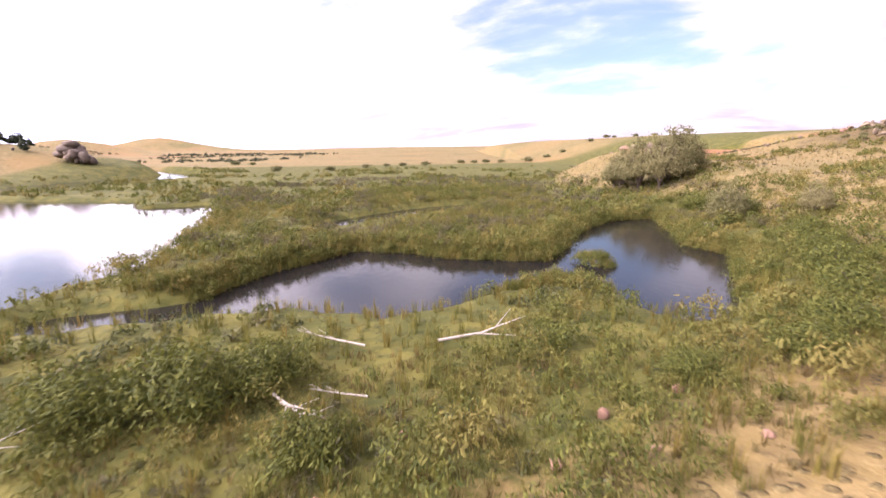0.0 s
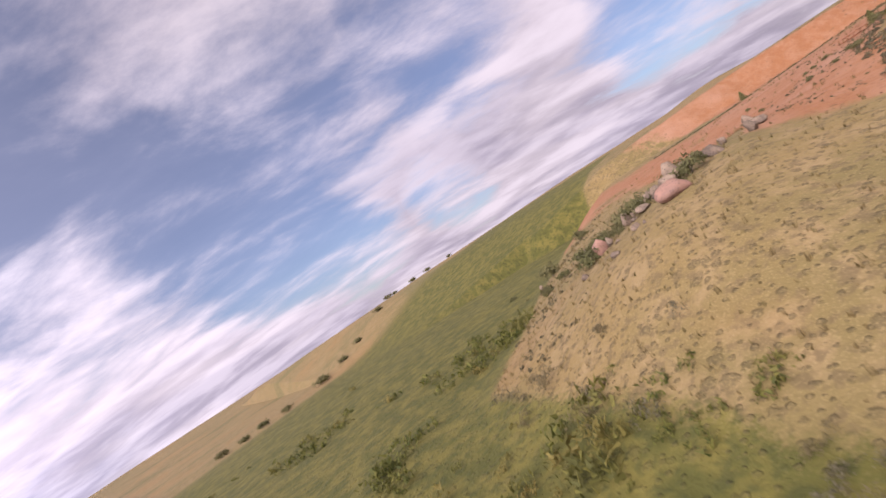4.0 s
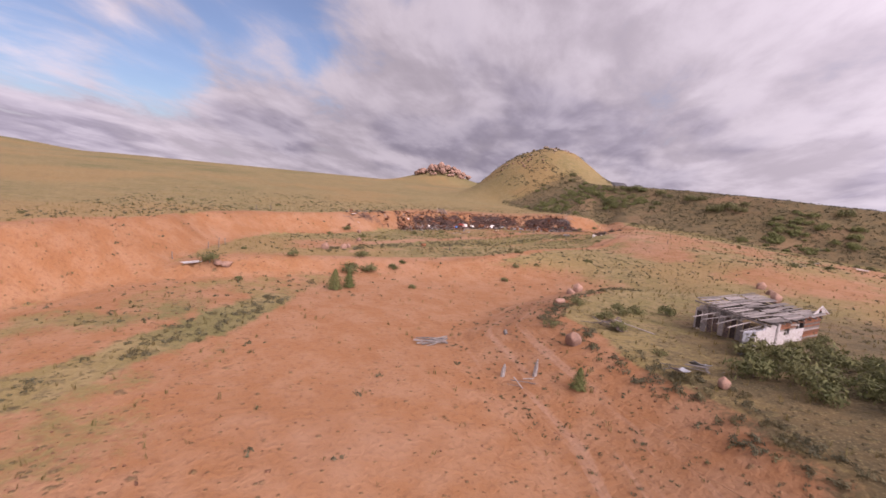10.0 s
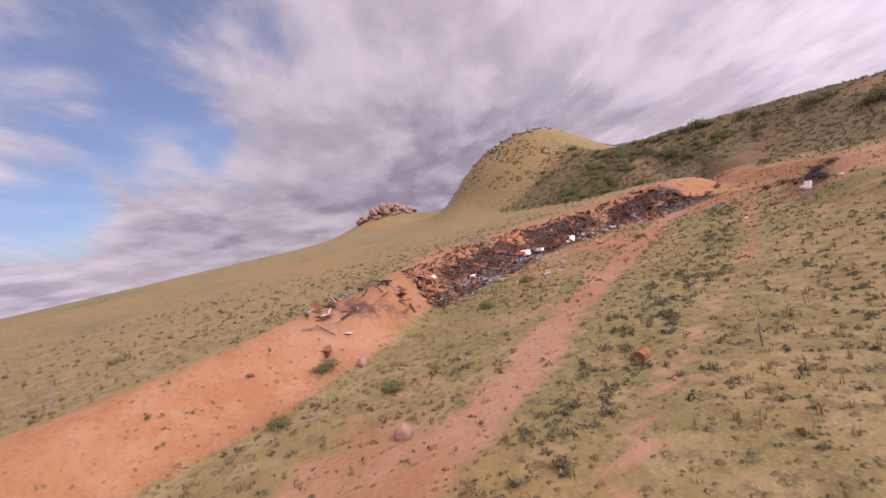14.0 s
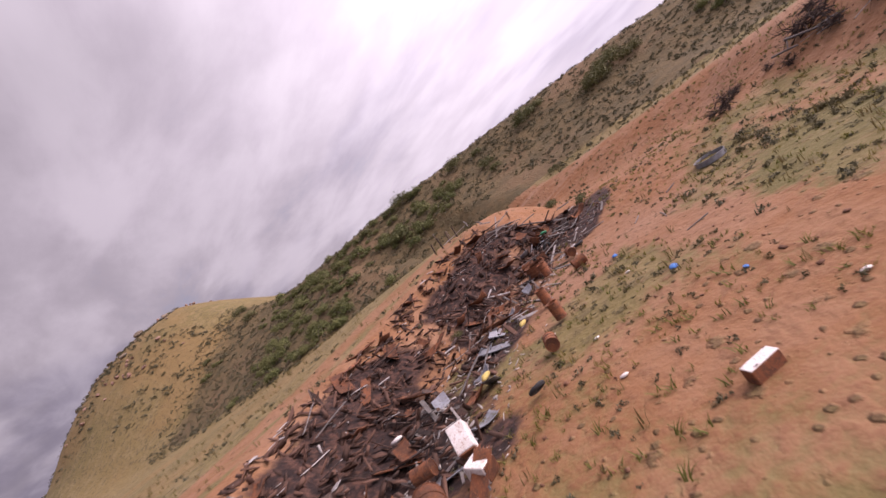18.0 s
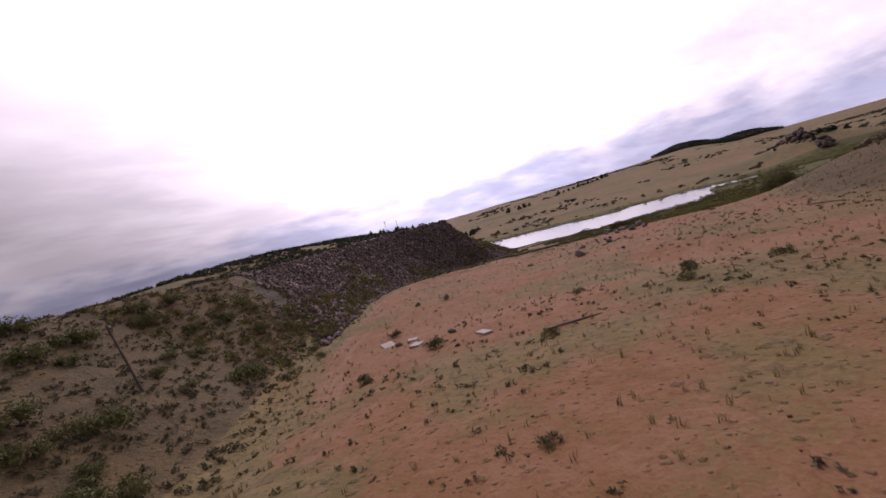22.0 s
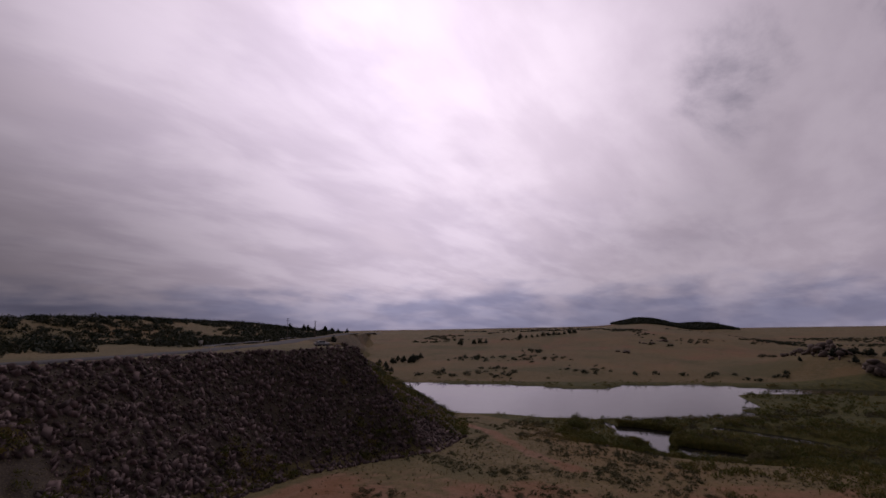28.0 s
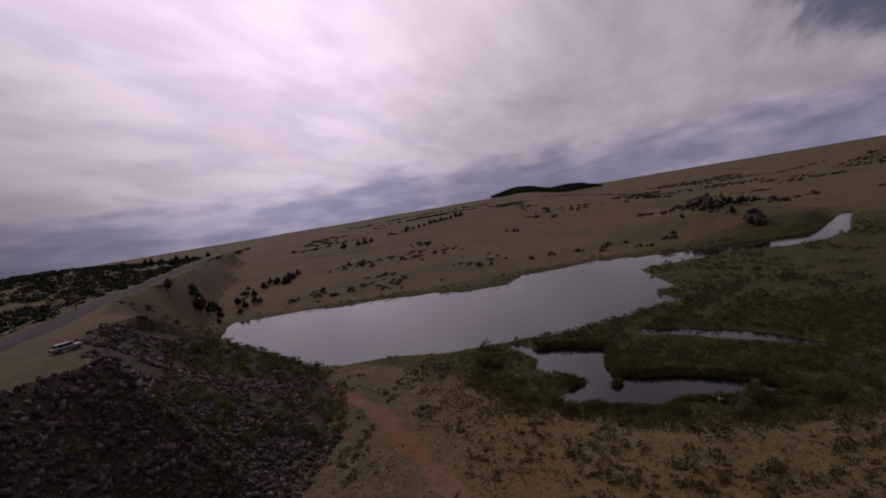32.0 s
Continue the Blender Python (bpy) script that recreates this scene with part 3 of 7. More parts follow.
def water_material():
    m, t, b = material("pond_water", 0.04)
    b.inputs["Base Color"].default_value = (0.010, 0.009, 0.010, 1)
    b.inputs["Specular IOR Level"].default_value = 0.5
    b.inputs["IOR"].default_value = 1.33
    pos = t.nodes.new("ShaderNodeNewGeometry").outputs["Position"]
    w = t.nodes.new("ShaderNodeMapping")
    w.inputs["Scale"].default_value = (1.0, 0.35, 1.0)
    t.links.new(pos, w.inputs[0])
    n = noise_tex(t, w.outputs[0], 2.5, 5, 0.6)
    bump_to(t, b, n, 0.14, 0.08)
    return m


GROUND, WATER = ground_material(), water_material()

# ---------- ground and water ----------
xs = spread(-4200, 4200, -62, 322, 1.5, 1.07)
ys = spread(-4200, 4200, -72, 215, 1.5, 1.07)
gx, gy = np.meshgrid(xs, ys)
gz, facts = land(gx, gy)
ground_mesh, _, _ = sheet("ground", xs, ys, gz, GROUND)
paint = ground_mesh.color_attributes.new("cover", "FLOAT_COLOR", "POINT")
cover, pit = cover_of(gx, gy, facts)
paint.data.foreach_set("color", cover.astype(np.float32).ravel())
ash = ground_mesh.attributes.new("ash", "FLOAT", "POINT")
ash.data.foreach_set("value", pit.astype(np.float32).ravel())
on_track = facts["drop"] > 0.25
for key, value in (("across", np.where(on_track, facts["cliff"], facts["toe"])), ("along", np.where(on_track, gx - 0.5 * gy, gx + 0.2 * gy))):
    layer = ground_mesh.attributes.new(key, "FLOAT", "POINT")
    layer.data.foreach_set("value", value.astype(np.float32).ravel())
ground = tagged(new("ground", ground_mesh), "red soil, dry grass and green marsh rolling to the horizon", "ground", kind="structure")


def water_sheet(name, poly, label):
    bm = bmesh.new()
    verts = [bm.verts.new((x, y, 0.0)) for x, y in poly]
    bm.faces.new(verts)
    bmesh.ops.triangulate(bm, faces=bm.faces[:])
    me = bpy.data.meshes.new(name)
    bm.to_mesh(me)
    bm.free()
    me.materials.append(WATER)
    ob = tagged(new(name, me), label, "water", kind="structure")
    if ob.data.polygons[0].normal.z < 0:
        ob.data.flip_normals()
    return ob


def grown(poly, by):
    """A polygon pushed out by some metres, to pass under its banks."""
    out, n = [], len(poly)
    area = sum(poly[i][0] * poly[(i + 1) % n][1] - poly[(i + 1) % n][0] * poly[i][1] for i in range(n))
    s = 1 if area > 0 else -1
    for i in range(n):
        (ax, ay), (bx, by_), (cx, cy) = poly[i - 1], poly[i], poly[(i + 1) % n]
        d = Vector((cx - ax, cy - ay)).normalized()
        out.append((bx + d.y * by * s, by_ - d.x * by * s))
    return out


water_sheet("pond", grown(POND, 0.8), "wide grey pond with a glittering surface")
water_sheet("beaver_pond", grown(BEAVER, 0.5), "dark still beaver pond between willow banks")
water_sheet("creek", grown(CREEK, 0.3), "narrow muddy creek in the marsh")
water_sheet("creek", grown(CREEK_B, 0.3), "small pool in the marsh")
water_sheet("creek", grown(CREEK_C, 0.3), "small pool in the marsh")


# ---------- makers ----------
def mesh_of(name, verts, faces, mat, tint=None, smooth_faces=False):
    """A mesh from arrays; faces all have the same number of corners."""
    verts, faces = np.asarray(verts, np.float32), np.asarray(faces, np.int32)
    me = bpy.data.meshes.new(name)
    me.vertices.add(len(verts))
    me.vertices.foreach_set("co", verts.ravel())
    me.loops.add(faces.size)
    me.loops.foreach_set("vertex_index", faces.ravel())
    me.polygons.add(len(faces))
    me.polygons.foreach_set("loop_start", (np.arange(len(faces)) * faces.shape[1]).astype(np.int32))
    if smooth_faces:
        me.polygons.foreach_set("use_smooth", np.ones(len(faces), bool))
    if tint is not None:
        at = me.attributes.new("tint", "FLOAT", "POINT")
        at.data.foreach_set("value", np.asarray(tint, np.float32))
    me.update(calc_edges=True)
    me.materials.append(mat)
    return me


def part(name, source, mat, parent, label=""):
    """Links a bmesh or a mesh as one object under a thing."""
    if isinstance(source, bmesh.types.BMesh):
        me = bpy.data.meshes.new(name)
        source.to_mesh(me)
        source.free()
        me.materials.append(mat)
    else:
        me = source
    ob = new(name, me)
    ob.parent = parent
    if label:
        ob["label"] = label
    return ob


def thing(name, m, label, category, group=""):
    ob = new(name)
    ob.empty_display_size = 0.3
    ob.matrix_basis = m
    return tagged(ob, label, category, group)


def solo(name, me, m, label, category, group=""):
    ob = new(name, me)
    ob.matrix_basis = m
    return tagged(ob, label, category, group)


def ground_pose(x, y, turn=0.0, lift=0.0, rx=0.0, ry=0.0, scale=1.0):
    return pose(x, y, height(x, y) + lift, rx, ry, turn) @ Matrix.Scale(scale, 4)


def box(bm, size, at=(0, 0, 0), turn=(0, 0, 0), bevel=0.0):
    made = bmesh.ops.create_cube(bm, size=1.0, matrix=pose(*at, *turn) @ Matrix.Diagonal((*size, 1)))
    if bevel:
        edges = list({e for v in made["verts"] for e in v.link_edges})
        bmesh.ops.bevel(bm, geom=edges, offset=bevel, segments=1, affect="EDGES")


def rod(bm, a, b, r1, r2=None, sides_n=7):
    a, b = Vector(a), Vector(b)
    d = b - a
    m = Matrix.Translation((a + b) / 2) @ d.to_track_quat("Z", "Y").to_matrix().to_4x4()
    bmesh.ops.create_cone(bm, cap_ends=True, segments=sides_n, radius1=r1, radius2=r1 if r2 is None else r2, depth=d.length, matrix=m)


RNG = np.random.default_rng(7)


def rock_mesh(name, seed, mat, angular=0.0, detail=3, stretch=(1, 1, 0.8)):
    """A boulder: a ball cut by a few planes and roughened, standing on z = 0."""
    rng = np.random.default_rng(seed)
    bm = bmesh.new()
    bmesh.ops.create_icosphere(bm, subdivisions=detail, radius=1.0)
    planes = [(Vector(rng.normal(size=3)).normalized(), rng.uniform(0.54 - 0.04 * angular, 0.80 - 0.04 * angular)) for _ in range(7 + int(9 * angular))]
    off = Vector(rng.uniform(-50, 50, 3))
    for v in bm.verts:
        p = v.co.normalized()
        r = 1.0 + 0.22 * noise.noise(p * 1.3 + off) + 0.10 * noise.noise(p * 3.1 + off) + 0.035 * noise.noise(p * 8.0 + off)
        p = p * r
        for n, d in planes:
            over = p.dot(n) - d
            if over > 0:
                p -= n * over * (0.9 + 0.1 * angular)
        v.co = Vector((p.x * stretch[0], p.y * stretch[1], p.z * stretch[2]))
    for e in bm.edges:
        e.smooth = e.calc_face_angle(0.0) < 0.24
    low = min(v.co.z for v in bm.verts)
    for v in bm.verts:
        v.co.z -= low * 0.8
    me = bpy.data.meshes.new(name)
    bm.to_mesh(me)
    bm.free()
    me.polygons.foreach_set("use_smooth", np.ones(len(me.polygons), bool))
    me.materials.append(mat)
    return me


def leaves(centres, size, rng, droop=0.0, out=None):
    """Narrow pointed leaves round the given centres, rising across the way out where that is given: corners and faces."""
    n = len(centres)
    a = rng.normal(0, 0.75, (n, 3))
    a[:, 2] += droop
    face = rng.normal(size=(n, 3)) if out is None else out + rng.normal(0, 0.45, (n, 3))
    face /= np.linalg.norm(face, axis=1, keepdims=True) + 1e-9
    a -= face * (a * face).sum(1, keepdims=True)
    a /= np.linalg.norm(a, axis=1, keepdims=True) + 1e-9
    b = np.cross(a, face)
    s = (size * rng.uniform(0.6, 1.4, n))[:, None]
    v = np.stack([centres - a * s + b * s * 0.42, centres + a * s * 1.3, centres - a * s * 0.8 - b * s * 0.42], 1).reshape(-1, 3)
    return v, np.arange(3 * n).reshape(n, 3)


def clump_points(rng, clumps, each, radius, high, base=0.15, spread_r=0.28):
    """Leaf centres in uneven clumps that fill a dome."""
    ang, rad = rng.uniform(0, 2 * np.pi, clumps), np.sqrt(rng.uniform(0, 1, clumps)) * radius
    top = high * (1 - 0.55 * (rad / radius) ** 2) * rng.uniform(0.7, 1.05, clumps)
    cz = base * high + (top - base * high) * rng.uniform(0.25, 1, clumps)
    c = np.stack([rad * np.cos(ang), rad * np.sin(ang), cz], 1)
    p = np.repeat(c, each, 0) + rng.normal(size=(clumps * each, 3)) * np.array([1, 1, 0.8]) * spread_r * min(radius, high)
    p[:, 2] = np.maximum(p[:, 2], 0.03)
    unit = lambda v: v / (np.linalg.norm(v, axis=1, keepdims=True) + 1e-9)
    return p, unit(unit(p - np.repeat(c, each, 0)) + unit(p - np.array([0, 0, 0.3 * high])))


def shrub_arrays(seed, clumps, each, radius, high, leaf, droop=0.6, spread_r=0.28):
    rng = np.random.default_rng(seed)
    p, out = clump_points(rng, clumps, each, radius, high, 0.1, spread_r)
    return leaves(p, leaf, rng, droop, out)


def tuft_arrays(seed, blades, radius, high, width):
    """A tuft of grass: bent blades, two quads each."""
    rng = np.random.default_rng(seed)
    ang, lean = rng.uniform(0, 2 * np.pi, blades), rng.uniform(0.15, 0.8, blades)
    base = np.stack([rng.normal(0, radius * 0.3, blades), rng.normal(0, radius * 0.3, blades), np.zeros(blades)], 1)
    out = np.stack([np.cos(ang), np.sin(ang), np.zeros(blades)], 1)
    side = np.stack([-np.sin(ang), np.cos(ang), np.zeros(blades)], 1) * width
    h = (high * rng.uniform(0.6, 1.1, blades))[:, None]
    up = np.array([0, 0, 1.0])
    mid, tip = base + out * (lean * radius * 0.5)[:, None] + up * h * 0.6, base + out * (lean * radius * 1.4)[:, None] + up * h
    v = np.stack([base - side, base + side, mid + side * 0.7, mid - side * 0.7, tip + side * 0.15, tip - side * 0.15], 1).reshape(-1, 3)
    i = np.arange(blades)[:, None] * 6
    f = np.concatenate([i + np.array([[0, 1, 2, 3]]), i + np.array([[3, 2, 4, 5]])], 0)
    return v, f


def stone_arrays(seed):
    rng = np.random.default_rng(seed)
    bm = bmesh.new()
    bmesh.ops.create_cube(bm, size=1.0)
    bmesh.ops.subdivide_edges(bm, edges=bm.edges[:], cuts=1, use_grid_fill=True)
    for v in bm.verts:
        v.co *= rng.uniform(0.8, 1.15) * (0.85 if v.co.length > 0.8 else 1.0)
        v.co += Vector(rng.normal(0, 0.06, 3))
    s = Vector(rng.uniform(0.6, 1.0, 3))
    v = np.array([(p.co.x * s.x, p.co.y * s.y, p.co.z * s.z) for p in bm.verts])
    f = np.array([[q.index for q in p.verts] for p in bm.faces])
    bm.free()
    return v, f


def chip_arrays(seed):
    """A plain broken stone of six faces."""
    rng = np.random.default_rng(seed)
    v = np.array([(x, y, z) for x in (-0.5, 0.5) for y in (-0.5, 0.5) for z in (-0.5, 0.5)]) * rng.uniform(0.65, 1.15, (8, 3)) * rng.uniform(0.6, 1.05, 3)
    return v + rng.normal(0, 0.05, (8, 3)), np.array([(0, 1, 3, 2), (4, 6, 7, 5), (0, 4, 5, 1), (2, 3, 7, 6), (0, 2, 6, 4), (1, 5, 7, 3)])


def scatter(name, variants, x, y, z, scale, mat, label, category, tint=None, tilt=0.0, flat=None, seed=1):
    """Many small things of one kind joined in one object of stuff."""
    rng = np.random.default_rng(seed)
    pick, turn = rng.integers(0, len(variants), len(x)), rng.uniform(0, 2 * np.pi, len(x))
    tint = rng.uniform(0, 1, len(x)) if tint is None else tint
    vs, fs, ts, base = [], [], [], 0
    for k, (v, f) in enumerate(variants):
        i = np.where(pick == k)[0]
        if not len(i):
            continue
        c, s = np.cos(turn[i])[:, None], np.sin(turn[i])[:, None]
        p = np.stack([v[None, :, 0] * c - v[None, :, 1] * s, v[None, :, 0] * s + v[None, :, 1] * c, np.repeat(v[None, :, 2], len(i), 0)], -1)
        if tilt:
            a = rng.normal(0, tilt, (len(i), 2))
            p[..., 2] += p[..., 0] * a[:, :1] + p[..., 1] * a[:, 1:]
        p = p * scale[i][:, None, None]
        if flat is not None:
            p[..., 2] *= flat
        p += np.stack([x[i], y[i], z[i]], -1)[:, None]
        vs.append(p.reshape(-1, 3))
        fs.append((f[None] + (np.arange(len(i)) * len(v))[:, None, None]).reshape(-1, f.shape[1]) + base)
        ts.append(np.repeat(tint[i], len(v)))
        base += len(i) * len(v)
    me = mesh_of(name, np.concatenate(vs), np.concatenate(fs), mat, np.concatenate(ts))
    return tagged(new(name, me), label, category, kind="stuff")


def random_in(n, x0, x1, y0, y1, rng, keep):
    """Random places in a rectangle that the rule keeps, with their heights and facts."""
    x, y = rng.uniform(x0, x1, n), rng.uniform(y0, y1, n)
    z, f = land(x, y)
    k = keep(x, y, z, f)
    return x[k], y[k], z[k], {key: v[k] for key, v in f.items()}


# ---------- more materials ----------
def foliage(name, dark, light, pale, through_light=0.3, use_tint=True):
    m, t, b = material(name, 0.75)
    geo = t.nodes.new("ShaderNodeNewGeometry")
    col = mixed(t, geo.outputs["Random Per Island"], dark, light)
    if use_tint:
        col = mixed(t, step_map(t, attr(t, "tint"), 0.35, 1.0, 0.0, 0.85), col, pale)
    else:
        info = t.nodes.new("ShaderNodeObjectInfo")
        col = mixed(t, maths(t, "MULTIPLY", info.outputs["Random"], 0.5), col, pale)
    t.links.new(col, b.inputs["Base Color"])
    thin = t.nodes.new("ShaderNodeBsdfTranslucent")
    t.links.new(col, thin.inputs[0])
    mix = t.nodes.new("ShaderNodeMixShader")
    mix.inputs[0].default_value = through_light
    t.links.new(b.outputs[0], mix.inputs[1])
    t.links.new(thin.outputs[0], mix.inputs[2])
    t.links.new(mix.outputs[0], t.nodes["Material Output"].inputs[0])
    return m


def surface(name, a, b_col, c, scale=1.0, rough=0.85, metal=0.0, bump=0.4, depth=0.05, vary=0.0):
    """A rough surface of three colours mixed at two scales, on the object's own coordinates."""
    m, t, b = material(name, rough)
    b.inputs["Metallic"].default_value = metal
    vec = t.nodes.new("ShaderNodeTexCoord").outputs["Object"]
    fine, mid = noise_tex(t, vec, 9.0 * scale, 6, 0.65), noise_tex(t, vec, 1.4 * scale, 4, 0.6)
    col = mixed(t, step_map(t, mid, 0.38, 0.62), a, b_col)
    col = mixed(t, step_map(t, fine, 0.52, 0.68), col, c)
    if vary:
        info = t.nodes.new("ShaderNodeObjectInfo")
        hue = t.nodes.new("ShaderNodeHueSaturation")
        t.links.new(step_map(t, info.outputs["Random"], 0, 1, 1 - vary, 1 + vary), hue.inputs["Value"])
        t.links.new(col, hue.inputs["Color"])
        col = hue.outputs[0]
    t.links.new(col, b.inputs["Base Color"])
    bump_to(t, b, maths(t, "ADD", fine, mid), bump, depth)
    return m


def stuff_surface(name, dark, light, rough=0.9):
    m, t, b = material(name, rough)
    geo = t.nodes.new("ShaderNodeNewGeometry")
    n = noise_tex(t, geo.outputs["Position"], 5.0, 5, 0.6)
    col = mixed(t, maths(t, "ADD", maths(t, "MULTIPLY", geo.outputs["Random Per Island"], 0.7), maths(t, "MULTIPLY", n, 0.35)), dark, light)
    t.links.new(col, b.inputs["Base Color"])
    bump_to(t, b, n, 0.5, 0.05)
    return m


GRANITE = surface("granite", (0.185, 0.140, 0.095), (0.122, 0.094, 0.067), (0.052, 0.043, 0.035), 0.9, 0.9, 0, 0.7, 0.12, 0.22)
PINK_GRANITE = surface("pink_granite", (0.235, 0.135, 0.095), (0.19, 0.115, 0.083), (0.115, 0.08, 0.062), 0.8, 0.9, 0, 0.5, 0.06, 0.15)
PALE_ROCK = surface("pale_rock", (0.27, 0.21, 0.155), (0.23, 0.18, 0.14), (0.22, 0.19, 0.16), 1.0, 0.9)
DARK_ROCK = surface("outcrop_rock", (0.17, 0.13, 0.105), (0.12, 0.095, 0.08), (0.07, 0.06, 0.055), 0.35, 0.9, 0, 0.6, 0.2, 0.2)
RIPRAP = surface("riprap_stone", (0.17, 0.118, 0.11), (0.24, 0.17, 0.155), (0.09, 0.07, 0.068), 1.2, 0.9, 0, 0.5, 0.05, 0.3)
RIP_STUFF = stuff_surface("riprap_rubble", (0.026, 0.020, 0.019), (0.235, 0.165, 0.15))
CLOD = stuff_surface("clods", (0.07, 0.03, 0.016), (0.18, 0.088, 0.05))
BARK = surface("bark", (0.13, 0.10, 0.08), (0.19, 0.15, 0.12), (0.07, 0.055, 0.045), 3.0)
BLEACHED = surface("bleached_wood", (0.40, 0.36, 0.32), (0.31, 0.27, 0.235), (0.17, 0.145, 0.12), 2.5)
GREY_WOOD = surface("weathered_wood", (0.19, 0.165, 0.148), (0.14, 0.12, 0.107), (0.075, 0.062, 0.055), 3.0, vary=0.35)
CHAR = surface("charred_wood", (0.040, 0.029, 0.025), (0.082, 0.055, 0.043), (0.016, 0.013, 0.012), 3.0, 0.95, vary=0.4)
RUST = surface("rusty_steel", (0.20, 0.075, 0.035), (0.11, 0.05, 0.03), (0.32, 0.13, 0.05), 2.0, 0.8, 0.2, vary=0.3)
GALV = surface("galvanised_sheet", (0.32, 0.325, 0.34), (0.24, 0.24, 0.255), (0.18, 0.145, 0.12), 1.2, 0.55, 0.5, 0.15, 0.02, 0.2)
ENAMEL = surface("chipped_enamel", (0.72, 0.68, 0.63), (0.62, 0.56, 0.50), (0.34, 0.16, 0.09), 1.6, 0.5, 0, 0.1, 0.01)
WHITE_BOARD = surface("whitewashed_board", (0.42, 0.385, 0.36), (0.33, 0.30, 0.28), (0.18, 0.155, 0.135), 2.2, 0.8)
RED_PAINT = surface("red_paint", (0.36, 0.05, 0.035), (0.26, 0.04, 0.03), (0.13, 0.05, 0.035), 2.0, 0.6)
BLUE_PLASTIC = surface("blue_plastic", (0.06, 0.20, 0.50), (0.05, 0.15, 0.40), (0.03, 0.09, 0.22), 2.0, 0.5)
GREEN_PLASTIC = surface("green_plastic", (0.04, 0.22, 0.10), (0.03, 0.16, 0.08), (0.02, 0.10, 0.05), 2.0, 0.5)
YELLOW = surface("yellow_foam", (0.55, 0.42, 0.13), (0.45, 0.33, 0.10), (0.25, 0.17, 0.06), 2.0, 0.8)
RUBBER = surface("rubber", (0.025, 0.024, 0.024), (0.035, 0.033, 0.032), (0.05, 0.045, 0.04), 3.0, 0.85)
ASPHALT = surface("asphalt", (0.055, 0.052, 0.055), (0.07, 0.066, 0.068), (0.04, 0.038, 0.04), 0.3, 0.9)
CONCRETE = surface("concrete", (0.48, 0.40, 0.36), (0.40, 0.34, 0.31), (0.30, 0.25, 0.23), 1.5, 0.9)
CAR_PAINT = surface("silver_paint", (0.42, 0.42, 0.43), (0.40, 0.40, 0.41), (0.38, 0.38, 0.39), 0.5, 0.3, 0.6, 0.0)
DARK_GLASS, _t, _b = material("dark_glass", 0.05)
_b.inputs["Base Color"].default_value, _b.inputs["Specular IOR Level"].default_value = (0.015, 0.017, 0.02, 1), 0.6
WILLOW = foliage("willow_leaves", (0.042, 0.056, 0.012), (0.135, 0.135, 0.027), (0.20, 0.155, 0.045))
TREE_LEAF = foliage("tree_leaves", (0.075, 0.080, 0.030), (0.21, 0.19, 0.082), (0.28, 0.235, 0.115), 0.35, False)
JUNIPER = foliage("juniper_needles", (0.045, 0.062, 0.018), (0.15, 0.15, 0.048), (0.16, 0.15, 0.055), 0.2, False)
JUNIPER_STUFF = foliage("scrub_leaves", (0.03, 0.042, 0.016), (0.085, 0.09, 0.035), (0.12, 0.105, 0.05), 0.15)
BRUSH = foliage("brush_leaves", (0.05, 0.06, 0.022), (0.12, 0.115, 0.04), (0.15, 0.13, 0.055), 0.2, False)
SAGE = foliage("sage_leaves", (0.055, 0.052, 0.028), (0.125, 0.112, 0.064), (0.105, 0.085, 0.036), 0.2)
DRY_GRASS = foliage("dry_grass", (0.095, 0.07, 0.026), (0.20, 0.145, 0.055), (0.12, 0.10, 0.035), 0.35)
GREEN_GRASS = foliage("marsh_grass", (0.07, 0.08, 0.017), (0.17, 0.152, 0.033), (0.20, 0.145, 0.035), 0.35)
FAR_TREE = foliage("far_trees", (0.018, 0.028, 0.016), (0.045, 0.055, 0.028), (0.06, 0.06, 0.03), 0.1)


# ---------- boulders ----------
ROUND = [rock_mesh("boulder", 100 + i, GRANITE, 0.75 + 0.12 * (i % 3), 3, s) for i, s in enumerate(
    [(1, 0.8, 0.75), (1, 0.9, 0.6), (0.8, 0.75, 1.0), (1.1, 0.7, 0.65), (0.9, 0.9, 0.8), (0.6, 0.7, 1.1), (1.2, 0.8, 0.55), (0.75, 0.55, 0.95)])]
PINKS = [rock_mesh("boulder", 140 + i, PINK_GRANITE, 0.35, 3, s) for i, s in enumerate([(1.2, 0.9, 0.75), (1, 0.8, 0.6), (0.8, 0.7, 1.15)])]
BLOCKS = [rock_mesh("riprap_block", 160 + i, RIPRAP, 1.0, 2, s) for i, s in enumerate([(1, 0.7, 0.6), (0.9, 0.8, 0.5), (1.1, 0.6, 0.7), (0.8, 0.8, 0.8)])]
DARKS = [rock_mesh("outcrop_boulder", 180 + i, DARK_ROCK, 0.4, 2, s) for i, s in enumerate([(1, 0.8, 0.8), (1.1, 0.8, 0.6), (0.8, 0.8, 1.1)])]


def boulder(x, y, size, kind=None, lift=0.0, turn=None, label="", rng=RNG, lean=0.0, group="granite boulders"):
    pool = ROUND if kind is None else kind
    me = pool[int(rng.integers(len(pool)))]
    turn = rng.uniform(0, 360) if turn is None else turn
    m = ground_pose(x, y, turn, lift - 0.12 * size, rng.normal(0, 7) + lean, rng.normal(0, 7), size)
    name = "riprap_block" if pool is BLOCKS else "knob_rock" if x > 800 else "hill_rock" if x > 350 else "spur_boulder" if x < 75 else "heap_boulder" if "heap" in label else "outcrop_rock" if pool is DARKS else "boulder"
    return solo(name, me, m, label or "weathered grey-tan granite boulder on dry grass", "boulder", group)


